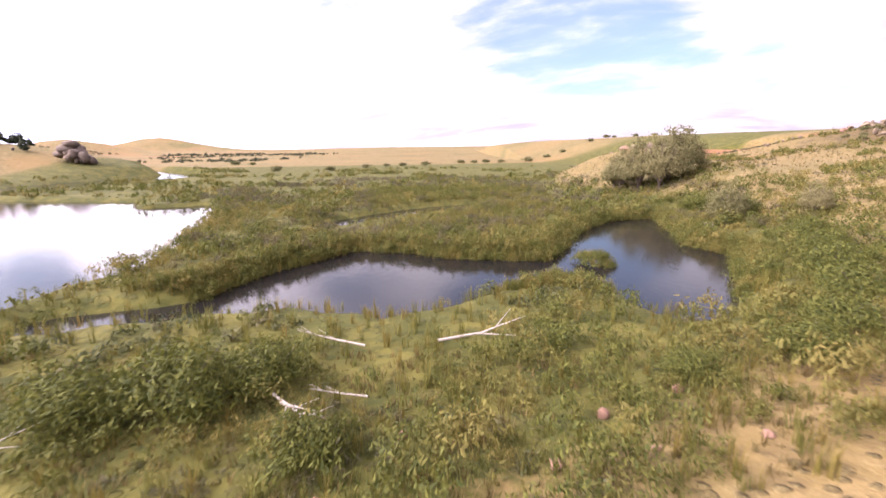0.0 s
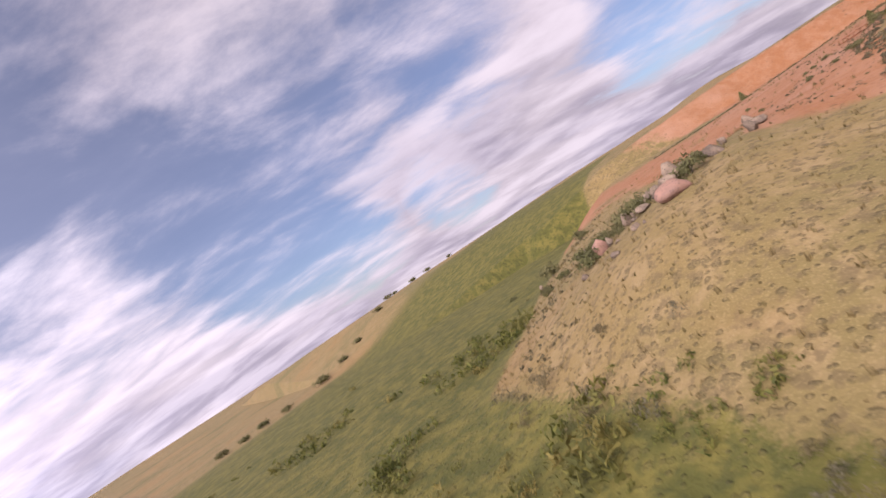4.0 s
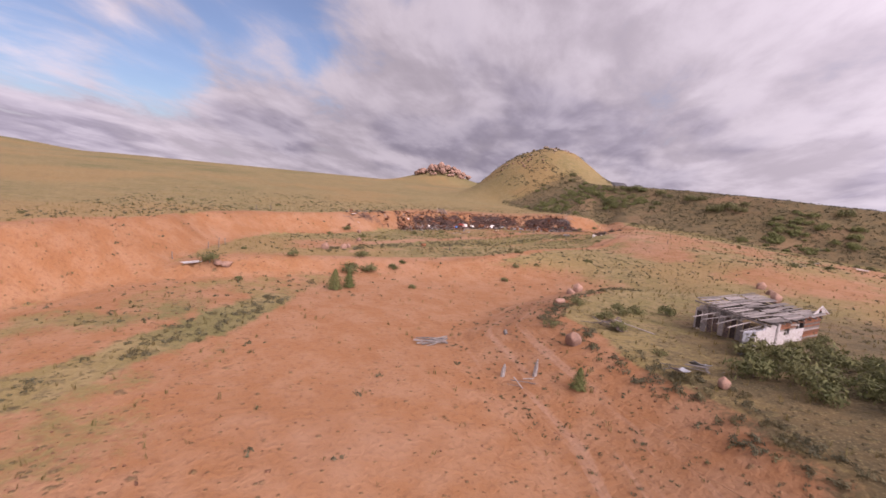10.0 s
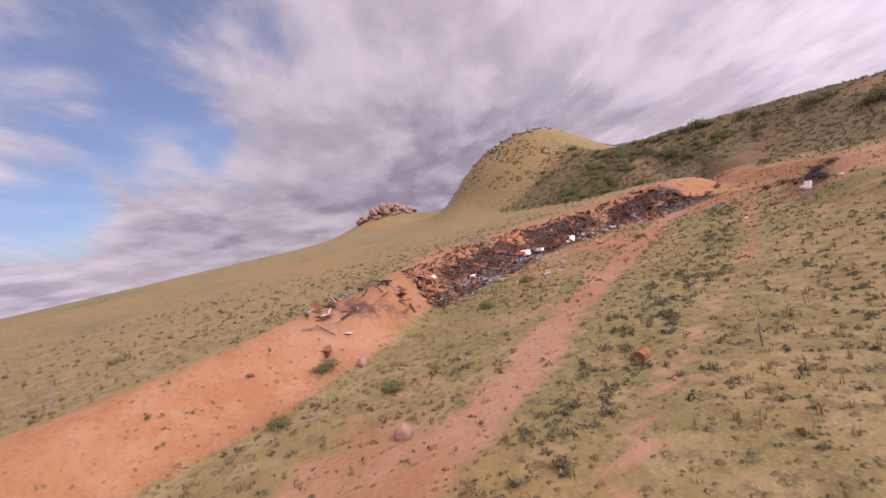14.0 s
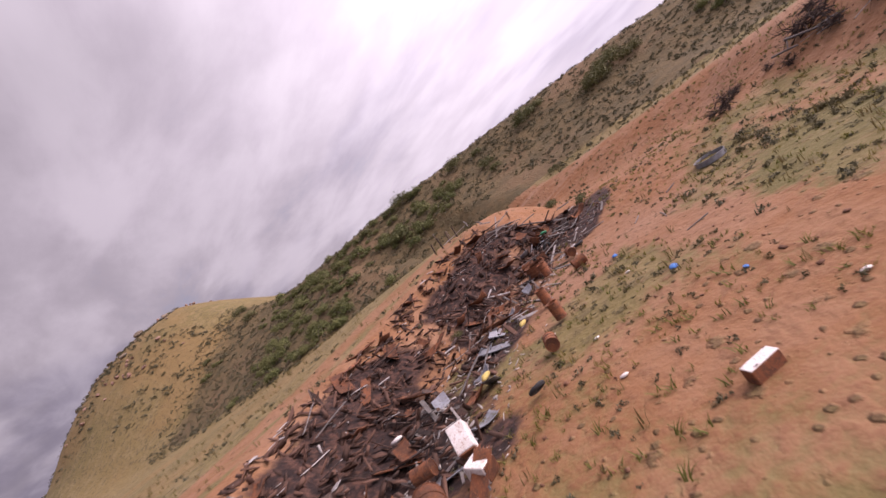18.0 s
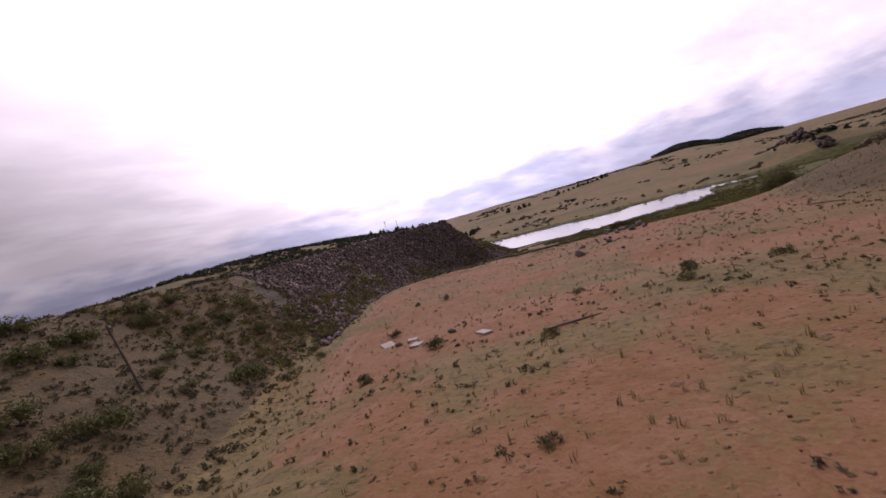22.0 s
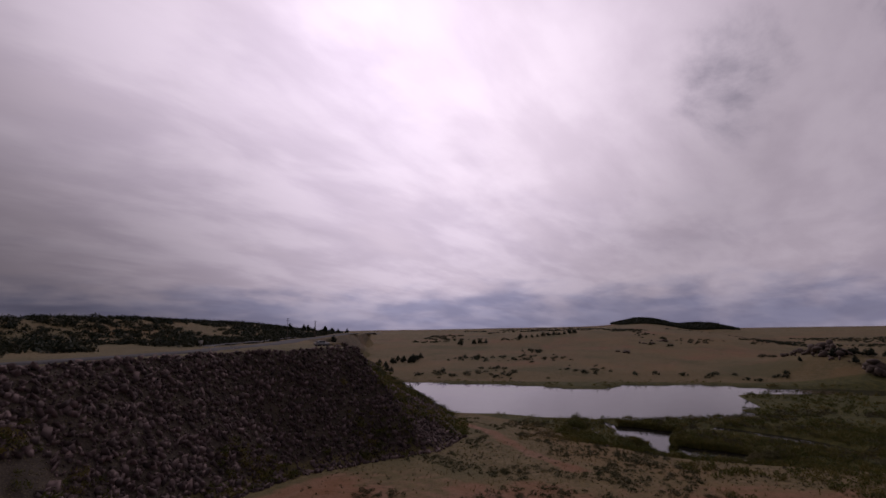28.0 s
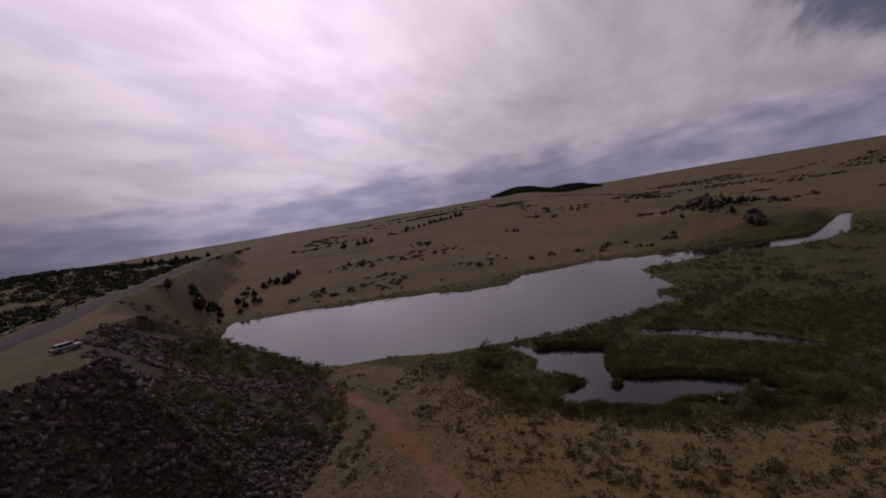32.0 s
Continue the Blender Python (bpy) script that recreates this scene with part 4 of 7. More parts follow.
def pile(cx, cy, rx, ry, count, lo, hi, dome=0.0, turn=0.0, kind=None, label="", group="granite boulders"):
    """A heap of boulders, higher and larger towards its middle."""
    c, s = math.cos(radians(turn)), math.sin(radians(turn))
    for _ in range(count):
        a, r = RNG.uniform(0, 2 * math.pi), RNG.uniform(0, 1) ** 0.6
        u, v = r * math.cos(a) * rx, r * math.sin(a) * ry
        size = lo + (hi - lo) * RNG.uniform(0, 1) ** 1.8 * (1.15 - 0.5 * r)
        boulder(cx + u * c - v * s, cy + u * s + v * c, size, kind, dome * (1 - r * r) * RNG.uniform(0.2, 1.0), None, label, group=group)


SLABBY = [rock_mesh("boulder", 84 + i, GRANITE, 1.0, 3, sh) for i, sh in enumerate([(1.1, 0.85, 0.62), (0.95, 0.8, 0.8), (1.2, 0.7, 0.55), (0.8, 0.65, 1.05)])]
ROUND += SLABBY
heap = "granite boulder wedged in a high heap of boulders"
pile(137, 93, 10, 5.5, 71, 0.67, 1.66, 6.6, -25, None, heap)
boulder(135, 92, 1.5, [rock_mesh("boulder", 79, PINK_GRANITE, 1.0, 3, (0.75, 0.6, 1.25))], 5.6, 30, "reddish pointed rock on top of the boulders")
pile(144, 98, 7, 4, 29, 0.54, 1.38, 3.4, -30, None, heap)
pile(152, 95, 5, 3, 13, 0.39, 0.93, 1.2, 0, None, heap)
pile(127, 92, 8, 5, 32, 0.54, 1.44, 4.2, -20, None, heap)
pile(118, 90, 8, 6, 24, 0.54, 1.38, 2.2, 10, None, heap)
pile(112, 102, 7, 4, 16, 0.54, 1.30, 1.2, -20, None, heap)
for x, y, size, kind, turn in ((118.6, 110.6, 1.5, 5, 20), (117.0, 109.6, 1.3, 2, 80), (120.2, 109.4, 1.25, 7, 140), (116.2, 111.4, 0.9, 5, 60),
                               (121.0, 111.2, 0.85, 2, 10), (119.4, 108.2, 1.2, 4, 0), (122.5, 110.0, 0.65, 0, 30), (115.0, 109.8, 0.7, 3, 50), (119.6, 111.4, 1.1, 5, 100), (117.6, 111.2, 1.2, 2, 150), (118.9, 109.2, 1.6, 5, 200)):
    boulder(x, y, size, [ROUND[kind]], 0.2, turn, "upright grey granite slab in a tight cluster")
pile(118.5, 109.5, 6, 3, 12, 0.4, 1.0, 0.3)
pile(121, 99, 9, 5, 24, 0.39, 1.23, 2.0, -20, None, heap)
pile(130, 84, 11, 4, 22, 0.47, 1.30, 1.6, -15, None, heap)
pile(143, 84, 8, 4, 16, 0.39, 1.15, 1.2, -15, None, heap)
for x, y, size, kind in ((138.1, 108.7, 0.9, None), (107.8, 120.3, 1.9, SLABBY), (112.2, 104.7, 1.7, SLABBY), (105.5, 112.1, 1.4, SLABBY), (99.8, 113.8, 1.7, SLABBY), (93.7, 117.2, 0.9, None), (103.2, 107.3, 1.3, None), (103.9, 109.8, 1.2, None), (94.1, 113.4, 1.4, PINKS), (100.2, 109.4, 1.1, None), (126, 107, 0.7, None), (132, 105, 0.6, None), (147, 103, 0.8, None),
                         (133, 110, 0.5, None), (112, 113, 0.8, None), (100, 118, 1.0, None), (95, 121, 0.8, None), (103, 113, 1.1, None), (161, 104, 0.6, PINKS), (201, 90, 1.1, PINKS), (187, 101, 0.8, PINKS)):
    boulder(x, y, size, kind)
spur = "pale granite boulder among brush on the spur"
for x, y, size in ((59.5, 137.7, 1.5), (53.9, 135.1, 1.35), (58.3, 139.7, 1.25), (60.4, 141.8, 1.3), (52.7, 137.9, 0.95), (53.7, 141.2, 1.0), (53.1, 148.3, 1.1), (45.3, 137.7, 0.75), (48.5, 136.7, 0.65), (46.8, 143.7, 0.7),
                   (59.0, 133.0, 1.4), (61.9, 136.0, 0.8), (51.7, 142.9, 0.65), (63.1, 170.2, 0.8), (48.3, 135.5, 0.35), (49.5, 140.1, 0.4), (58.7, 143.6, 0.7), (52.6, 139.6, 0.5), (54.4, 137.2, 0.85), (63.5, 130.7, 0.9),
                   (57.2, 138.6, 0.8), (60.8, 139.6, 0.7), (56.4, 136.4, 0.7), (61.6, 143.4, 0.8), (57.5, 141.4, 0.6), (65.0, 138.0, 0.9), (67.0, 141.0, 0.7), (62.8, 133.5, 0.7), (70.5, 134.0, 0.9), (66.4, 131.6, 1.1)):
    boulder(x, y, size, None, 0, None, spur)
for x, y, size in ((50.8, 133.1, 1.9), (52.5, 145.1, 1.3), (56.0, 147.4, 0.7)):
    boulder(x, y, size, PINKS, 0, None, "pinkish rounded boulder among brush on the spur")
pile(60.5, 139.5, 5.5, 3.5, 16, 0.25, 0.7, 0.3, -40, None, spur)
pile(104, 108, 9, 5, 18, 0.33, 1.08, 0.5, -20, None, heap)
pile(97, 98, 11, 8, 27, 0.39, 1.30, 1.4, 0, None, heap)
pile(86, 122, 10, 4, 10, 0.4, 1.2, 0.4, 10)
for x, y, size in ((229.5, 126.5, 1.05), (231.0, 122.8, 0.85), (232.6, 121.8, 0.7), (260, 116, 0.7), (214.1, 142.0, 1.0), (213.7, 143.0, 0.9), (243.5, 118.2, 0.7)):
    boulder(x, y, size, PINKS, 0, None, "pinkish boulder on the grassy bench", group="boulders on the bench")
yard = "dark boulder on the bare yard"
for x, y, size in ((163.2, 17.9, 1.35), (152.3, 24, 0.9), (140.6, 3, 0.6), (169.5, 25.6, 0.6), (171.6, -12.6, 0.8), (166.1, -8.5, 0.6), (167.6, -9.5, 0.5), (164.6, -7.6, 0.45), (204, -3, 0.6), (207, 3, 0.5), (205.5, 4.6, 0.7), (199, 4, 0.5), (212, 7, 0.4), (136.8, -28.4, 0.6), (30, 20, 0.5)):
    boulder(x, y, size, BLOCKS, 0, None, yard, group="boulders in the yard")
pile(126, 29, 9, 4.5, 22, 0.5, 1.4, 0.8, 20, BLOCKS, yard, "boulders in the yard")
pile(146, 24, 8, 3, 9, 0.3, 0.8, 0.2, 20, BLOCKS, yard, "boulders in the yard")
boulder(29.5, 51.5, 1.0, [rock_mesh("boulder", 77, PALE_ROCK, 0.9, 3, (1.1, 0.8, 0.6))], 0.2, 20, "big pale flat-topped rock at the water's edge")
for x, y, size in ((3.2, 11.7, 0.32), (5.4, 14.3, 0.3), (-1.4, 13.6, 0.3), (8.6, 15.8, 0.28), (6.2, 12.2, 0.18), (1.2, 13.4, 0.15), (9.6, 12.4, 0.25), (-3.4, 10.6, 0.18)):
    boulder(x, y, size, PINKS, 0, None, "red rock on the sandy bank", group="rocks on the bank")
for cx, cy, rx, ry, n, lo, hi, dome in ((-141, 184, 6, 5, 30, 1.5, 3.6, 6.5), (-196, 190, 18, 9, 34, 1.6, 4.4, 5.5), (-222, 186, 14, 8, 20, 1.2, 3.2, 3.5), (-178, 182, 14, 4, 12, 0.8, 1.8, 0.6)):
    pile(cx, cy, rx, ry, n, lo, hi, dome, 10, DARKS, "dark weathered boulder of the far outcrop", "outcrop boulders")
pile(452, -34, 34, 20, 26, 0.8, 2.4, 0.3, 0, [rock_mesh("hill_rock", 195, GRANITE, 0.9, 2, (1.1, 0.8, 0.6))], "weathered rock on the far round hill", "hill rocks")
pile(885, -100, 34, 46, 80, 3.5, 9, 7, 0, PINKS, "tan boulder of the far rock knob", "rock knob boulders")

# ---------- riprap slope ----------
rx_, ry_, rz_, rf = random_in(80000, -10, 205, -80, 4, np.random.default_rng(3), lambda x, y, z, f: (f["toe"] < 1.5) & (-f["toe"] < f["run"] + 1) & (x > -14 + 16 * bumps(x, y, 14, 2)) & ((x > 28) | (bumps(x, y, 8, 64) > 0.0)) & (x < 172 + 12 * bumps(x, y, 16, 61) + 0.5 * (y + 45))
                                & (bumps(x, y, 17, 63, 2) < 0.42 + 0.8 * (-f["toe"] / 20 > 0.55)))
rx_, ry_, rz_ = rx_[:18000], ry_[:18000], rz_[:18000]
size = 0.18 + 0.52 * np.random.default_rng(4).uniform(0, 1, len(rx_)) ** 2.6
scatter("riprap", [stone_arrays(i) if i < 1 else chip_arrays(i) for i in range(12)], rx_, ry_, rz_ + 0.1 * size, size * 1.5, RIP_STUFF, "purplish broken riprap stones on a steep bank", "riprap", None, 0.5, None, 5)
k = np.random.default_rng(6).choice(len(rx_), 170, replace=False)
for i in k:
    boulder(rx_[i], ry_[i], float(RNG.uniform(0.35, 0.75)), BLOCKS, 0.1, None, "large angular riprap block on the bank", group="riprap blocks", lean=20)
boulder(169.7, -41.4, 1.0, BLOCKS, 0.1, 20, "large pale riprap block", group="riprap blocks")


# ---------- plants ----------
def branches(bm, height_m, radius, count, rng, thick):
    """A short trunk that forks into limbs."""
    rod(bm, (0, 0, -0.15), (0.05 * radius, 0, height_m * 0.22), thick, thick * 0.75)
    for i in range(count):
        a = rng.uniform(0, 2 * math.pi)
        out = rng.uniform(0.35, 0.85) * radius
        mid = (math.cos(a) * out * 0.45, math.sin(a) * out * 0.45, height_m * rng.uniform(0.35, 0.5))
        tip = (math.cos(a) * out, math.sin(a) * out, height_m * rng.uniform(0.6, 0.88))
        rod(bm, (0, 0, height_m * rng.uniform(0.02, 0.18)), mid, thick * 0.55, thick * 0.35, 5)
        rod(bm, mid, tip, thick * 0.35, thick * 0.1, 5)


def plant(name, seed, high, radius, clumps, each, leaf, leaf_mat, limbs, thick, label, category, bark=None, droop=0.6, spread_r=0.22):
    """A bush or tree: woody limbs and a crown of many leaves. The first of its kind, for copying."""
    rng = np.random.default_rng(seed)
    ob = thing(name, Matrix.Identity(4), label, category)
    bm = bmesh.new()
    branches(bm, high, radius, limbs, rng, thick)
    part("trunk", bm, bark or BARK, ob)
    p, out = clump_points(rng, clumps, each, radius, high, 0.22 if limbs > 7 else 0.08, spread_r)
    v, f = leaves(p, leaf, rng, droop, out)
    part("crown", mesh_of("crown", v, f, leaf_mat), leaf_mat, ob)
    return ob


def cone_tree(name, seed, high, radius, label, category):
    """A young conifer: a straight trunk and whorls of needles that narrow to the tip."""
    rng = np.random.default_rng(seed)
    ob = thing(name, Matrix.Identity(4), label, category)
    bm = bmesh.new()
    rod(bm, (0, 0, -0.1), (0, 0, high * 0.95), 0.07 * radius + 0.03, 0.01)
    part("trunk", bm, BARK, ob)
    n = 6400
    t = rng.uniform(0, 1, n) ** 1.35
    a = rng.uniform(0, 2 * np.pi, n)
    tier = (t * 8.0 + 0.25 * np.sin(a * 2 + seed)) % 1.0
    limb = 0.72 + 0.28 * np.sin(a * 7 + np.floor(t * 8.0) * 2.4)
    r = radius * (1 - t) ** 0.7 * (1.0 - 0.42 * tier) * limb * (0.35 + 0.65 * rng.uniform(0, 1, n) ** 0.35)
    p = np.stack([r * np.cos(a), r * np.sin(a), 0.06 + t * high + 0.16 * r + rng.normal(0, 0.035, n)], 1)
    away = np.stack([np.cos(a), np.sin(a), np.full(n, 0.5)], 1)
    v, f = leaves(p, 0.065, rng, 0.4, away)
    part("crown", mesh_of("crown", v, f, JUNIPER), JUNIPER, ob)
    return ob


def spread_copies(first, places, label="", group=""):
    """Puts the first of a kind and its copies at the places (x, y, scale)."""
    for i, (x, y, s) in enumerate(places):
        m = ground_pose(x, y, float(RNG.uniform(0, 360)), -0.03, 0, 0, s)
        ob = first
        if i:
            ob = copy_thing(first, m)
        else:
            first.matrix_basis = m
        ob.matrix_basis = m
        tagged(ob, label, "", group)


cones = cone_tree("juniper", 11, 3.0, 1.75, "young dark green conifer on bare red soil", "tree")
spread_copies(cones, [(206.5, 126.4, 1.0), (207.6, 124.2, 0.85), (117.0, 131.2, 0.75), (155.5, 168.4, 0.85), (167.6, 110.8, 0.6)], "", "young conifers")
bush_a = plant("brush", 21, 1.15, 0.85, 22, 26, 0.10, BRUSH, 6, 0.035, "rounded olive-green brush on dry ground", "bush")
bush_b = plant("brush", 22, 0.9, 1.0, 20, 26, 0.10, BRUSH, 5, 0.03, "low spreading olive brush on dry ground", "bush")
rngp = np.random.default_rng(31)
spots_a = [(216.0, 123.2, 1.8), (216.3, 119.9, 1.5), (222.0, 120.4, 1.3), (217.8, 115.4, 1.0), (219.7, 113.4, 0.7), (219.7, 132.4, 1.15), (260, 119.2, 1.2), (252.8, 123.9, 0.9), (213.4, 144.1, 1.5), (219.2, 90.8, 0.9), (207.8, 114.3, 0.7), (210.1, 139.7, 0.75), (224.1, 140.4, 0.6), (251, 116.2, 0.9), (266, 99.6, 0.9), (213.3, 95.8, 0.8),
           (216.4, -1.2, 0.9), (210.2, 4.0, 1.1), (203, 29.5, 1.05), (194.6, -7.7, 1.0), (172.5, -6.6, 0.8), (196.5, -19.1, 0.9), (285, 33, 0.9), (289, 24, 1.0), (184.6, 100, 1.0),
           (60.9, 147.7, 1.9), (56.3, 148.5, 1.7), (63.6, 140.2, 1.6), (55.7, 133.7, 1.8), (53.9, 139.4, 2.0), (73.4, 166.3, 1.6), (66.5, 169.9, 2.4), (50.6, 145.8, 2.0), (58.0, 153.6, 1.4), (56.1, 156.3, 1.2), (56.6, 161.5, 1.3),
           (88.1, 127.3, 0.8), (88.5, 133.1, 0.6), (81.0, 144.8, 0.9), (56.1, 145.0, 1.1), (60.5, 150.5, 1.4), (62.8, 149.0, 1.1), (90.6, 128.7, 0.6), (88.2, 129.8, 0.5), (103.8, 134.9, 0.6), (99.8, 135.5, 0.5), (98.3, 136.2, 0.45), (90.1, 140.1, 0.5), (101.2, 146.2, 0.5), (104, 128, 0.9), (150, 113, 0.8), (128, 117, 0.8), (138, 119, 0.7), (133, 121, 0.6),
           (116, 107, 1.6), (123, 106, 1.3), (113, 99, 1.4), (131, 96, 1.2), (140, 99, 1.2), (136, 83, 1.2), (125, 30, 1.0), (130, 27, 0.9)]
thicket = [(157 + 9 * math.cos(a * 2.4) * math.sqrt(a / 24), 95.5 + 6 * math.sin(a * 2.4) * math.sqrt(a / 24), 1.2 + 0.6 * ((a * 37) % 10) / 10) for a in range(26)]
knoll = [(108 + 22 * math.cos(a * 2.4) * math.sqrt(a / 44), 101 + 11 * math.sin(a * 2.4) * math.sqrt(a / 44), 0.9 + 0.5 * ((a * 37) % 10) / 10) for a in range(44)]
front = [(164.2, 97.0, 0.9), (165.0, 94.0, 1.0), (165.6, 91.0, 1.0), (166.6, 87.5, 0.9), (163.0, 99.0, 0.8), (167.6, 84.5, 0.9)]
behind = [(176 + 4.5 * math.cos(a * 2.4), 95 + 7 * math.sin(a * 2.4), 1.0 + 0.35 * ((a * 37) % 10) / 10) for a in range(10)]
spread_copies(bush_a, spots_a + [q for q in thicket + behind + knoll if not (166 < q[0] < 174 and 82 < q[1] < 100)] + front, "", "brush bushes")
spots_b = [(float(x), float(y), float(s)) for x, y, s in zip(rngp.uniform(50, 300, 60), rngp.uniform(5, 200, 60), rngp.uniform(0.4, 0.9, 60)) if not (100 < x < 215 and y > 120)]
spread_copies(bush_b, spots_b, "", "brush bushes")
# shrubs on the road bank
ex, ey, ez, ef = random_in(3600, 178, 420, -70, 25, np.random.default_rng(33), lambda x, y, z, f: (-f["toe"] > 2) & (-f["toe"] < f["run"] * 0.96) & (bumps(x, y, 26, 71, 2) > 0.05) & (x < 392))
bank_bush = plant("juniper_bush", 24, 1.7, 1.25, 26, 30, 0.13, JUNIPER, 6, 0.05, "dark juniper bush on the road bank", "bush")
on_bank = [(227.3, -18.6, 1.5), (229.5, -19.8, 1.05), (231.0, -23.3, 1.5), (208.0, -22.0, 1.6), (205.9, -30.8, 0.95), (210.2, -30.6, 0.9), (190.9, -32.8, 1.2), (221.3, -35.5, 1.5), (219.3, -33.6, 0.9), (200.5, -45.2, 1.4), (193.8, -46.1, 1.3), (215.3, -38.9, 1.3),
           (213.2, -38.7, 1.2), (216.4, -21.9, 0.8), (215.4, -26.7, 0.85), (202.1, -41.3, 1.5), (191.7, -38.2, 1.1), (199.3, -37.6, 0.9), (216.8, -44.2, 1.5)]
spread_copies(bank_bush, on_bank + [(float(ex[i]), float(ey[i]), float(rngp.uniform(0.45, 1.35))) for i in range(min(260, len(ex))) if ex[i] > 232], "", "bank bushes")
# willows round the beaver pond
willow_tree = plant("willow_tree", 41, 8.4, 3.5, 110, 90, 0.165, TREE_LEAF, 14, 0.22, "large pale green willow clump at the marsh edge", "tree", None, 0.9, 0.13)
spread_copies(willow_tree, [(38.0, 91.5, 1.2), (40.6, 88.6, 1.15), (43.2, 90.4, 1.2), (46.5, 92.0, 1.1), (35.6, 94.5, 0.95), (33.6, 55.2, 0.62), (39.5, 49.5, 0.45), (35.5, 97.5, 0.7)], "", "willow trees")
big_bush = plant("willow_bush", 42, 2.3, 1.7, 60, 80, 0.085, WILLOW, 8, 0.06, "dense green willow bush", "bush")
spread_copies(big_bush, [(-9.4, 15.2, 1.15), (12.4, 40.2, 0.42), (13.4, 39.4, 0.48), (14.1, 38.6, 0.34), (-4.2, 12.6, 0.75), (-12.5, 14.5, 1.0), (-7.0, 17.0, 0.9), (9.6, 17.0, 0.6), (18, 20, 0.9), (22, 24, 1.0), (26, 30, 1.1), (30, 36, 1.1), (33, 42, 1.1), (37, 58, 1.2), (36, 66, 1.3), (15, 18, 0.8), (28, 25, 1.0)], "", "willow bushes")
# dark bushes strung along the far meadow
meadow = plant("meadow_bush", 43, 2.6, 2.3, 20, 24, 0.34, BRUSH, 4, 0.1, "dark round bush on the far green meadow", "bush")
spread_copies(meadow, [(x, y, s) for x, y, s in ((-9, 265, 1.1), (12, 305, 1.0), (20, 303, 0.9), (28, 308, 1.0), (38, 306, 1.0), (57, 321, 1.5), (72, 330, 1.0), (84, 336, 1.0), (108, 352, 1.1), (132, 386, 1.2), (140, 392, 0.8),
                                                 (-22, 262, 0.9), (-30, 258, 0.8), (-75, 215, 1.0), (-72, 205, 0.8), (-50, 212, 0.9), (-130, 300, 1.2), (-118, 296, 0.9), (160, 400, 1.1), (185, 420, 1.2), (215, 430, 1.0), (-38, 240, 0.9))], "", "meadow bushes")
# sage along the brink of the cliff
cx_, cy_, cz_, cf = random_in(9000, 66, 200, 84, 132, np.random.default_rng(36), lambda x, y, z, f: (f["cliff"] < -0.5) & (f["cliff"] > -3.4 - 1.5 * bumps(x, y, 9, 37)) & (f["cut"] < -5))
scatter("brink_sage", [shrub_arrays(365 + i, 7, 9, 0.34, 0.34, 0.075, 0.7, 0.22) for i in range(3)], cx_, cy_, cz_ - 0.03, np.random.default_rng(38).uniform(0.6, 1.5, len(cx_)), SAGE, "dark sage along the brink of the red cliff", "sagebrush", None, 0.1, None, 39)


# ---------- marsh, grass and sage ----------
def dry_place(x, y, z, f):
    return f["wet"] < 0.5


shrub_near = [shrub_arrays(300 + i, 9, 17, 0.62 + 0.1 * i, 1.15 + 0.16 * i, 0.085, 1.5, 0.20) for i in range(4)]
shrub_far = [shrub_arrays(320 + i, 8, 7, 0.8 + 0.1 * i, 1.15 + 0.12 * i, 0.19, 1.1, 0.21) for i in range(3)]
near_rule = lambda x, y, z, f: dry_place(x, y, z, f) & ~((x < -1) & (x > -34) & (y > 18) & (y < 30) & (bumps(x, y, 6, 86) < 0.25)) & ((f["wet"] < -1.2) | (y > 36) | (x > 8)) & (f["edge"] > -9 - 6 * bumps(x, y, 9, 83)) & (np.abs(x) < 12 + 0.62 * (y + 12)) & (bumps(x, y, 7, 81, 2) > -0.32 - 0.5 * (y > 40)) & ((y > 15) | (np.abs(x + 9) < 7))
fine_shrub = [shrub_arrays(310 + i, 10, 17, 0.62 + 0.12 * i, 1.15 + 0.14 * i, 0.066, 1.8, 0.17) for i in range(3)]
patchy = lambda x, y, seed: np.clip(0.45 + 0.55 * bumps(x, y, 7, 150) + 0.25 * np.random.default_rng(seed).normal(size=len(x)), 0, 1)
uneven = lambda x, y, seed, low, high: (low + (high - low) * np.random.default_rng(seed).uniform(0, 1, len(x)) ** 1.6) * (1.0 + 0.35 * bumps(x, y, 5, 151))
open_view = lambda x, y: (inside(x, y + 2.8, CREEK) < -1.0) & (inside(x, y + 5.0, CREEK) < -0.2)
by_path = lambda x, y: (np.abs(x - 2) < 9 + 0.10 * y) & (y < 112)
sx, sy, sz, sf = random_in(4800, -20, 26, 8, 112, np.random.default_rng(50), lambda x, y, z, f: by_path(x, y) & open_view(x, y) & (f["wet"] < -0.9) & ~((x < -1) & (y > 18) & (y < 28) & (bumps(x, y, 6, 86) < 0.25)) & (f["edge"] > -7) & ((y > 44) | (f["wet"] < -1.5)) & (bumps(x, y, 7, 81, 2) > -0.35))
scatter("willow_scrub", fine_shrub, sx, sy, sz - 0.05, uneven(sx, sy, 49, 0.35, 1.45), WILLOW, "green and yellow willow scrub in the marsh", "shrubs", patchy(sx, sy, 47), 0.15, None, 48)
sx, sy, sz, sf = random_in(5200, -58, 50, 4, 78, np.random.default_rng(51), lambda x, y, z, f: near_rule(x, y, z, f) & open_view(x, y) & ~by_path(x, y))
scatter("willow_scrub", shrub_near, sx, sy, sz - 0.05, uneven(sx, sy, 52, 0.4, 1.6), WILLOW, "low dense green willow scrub on the marsh", "shrubs", patchy(sx, sy, 46), 0.15, None, 53)
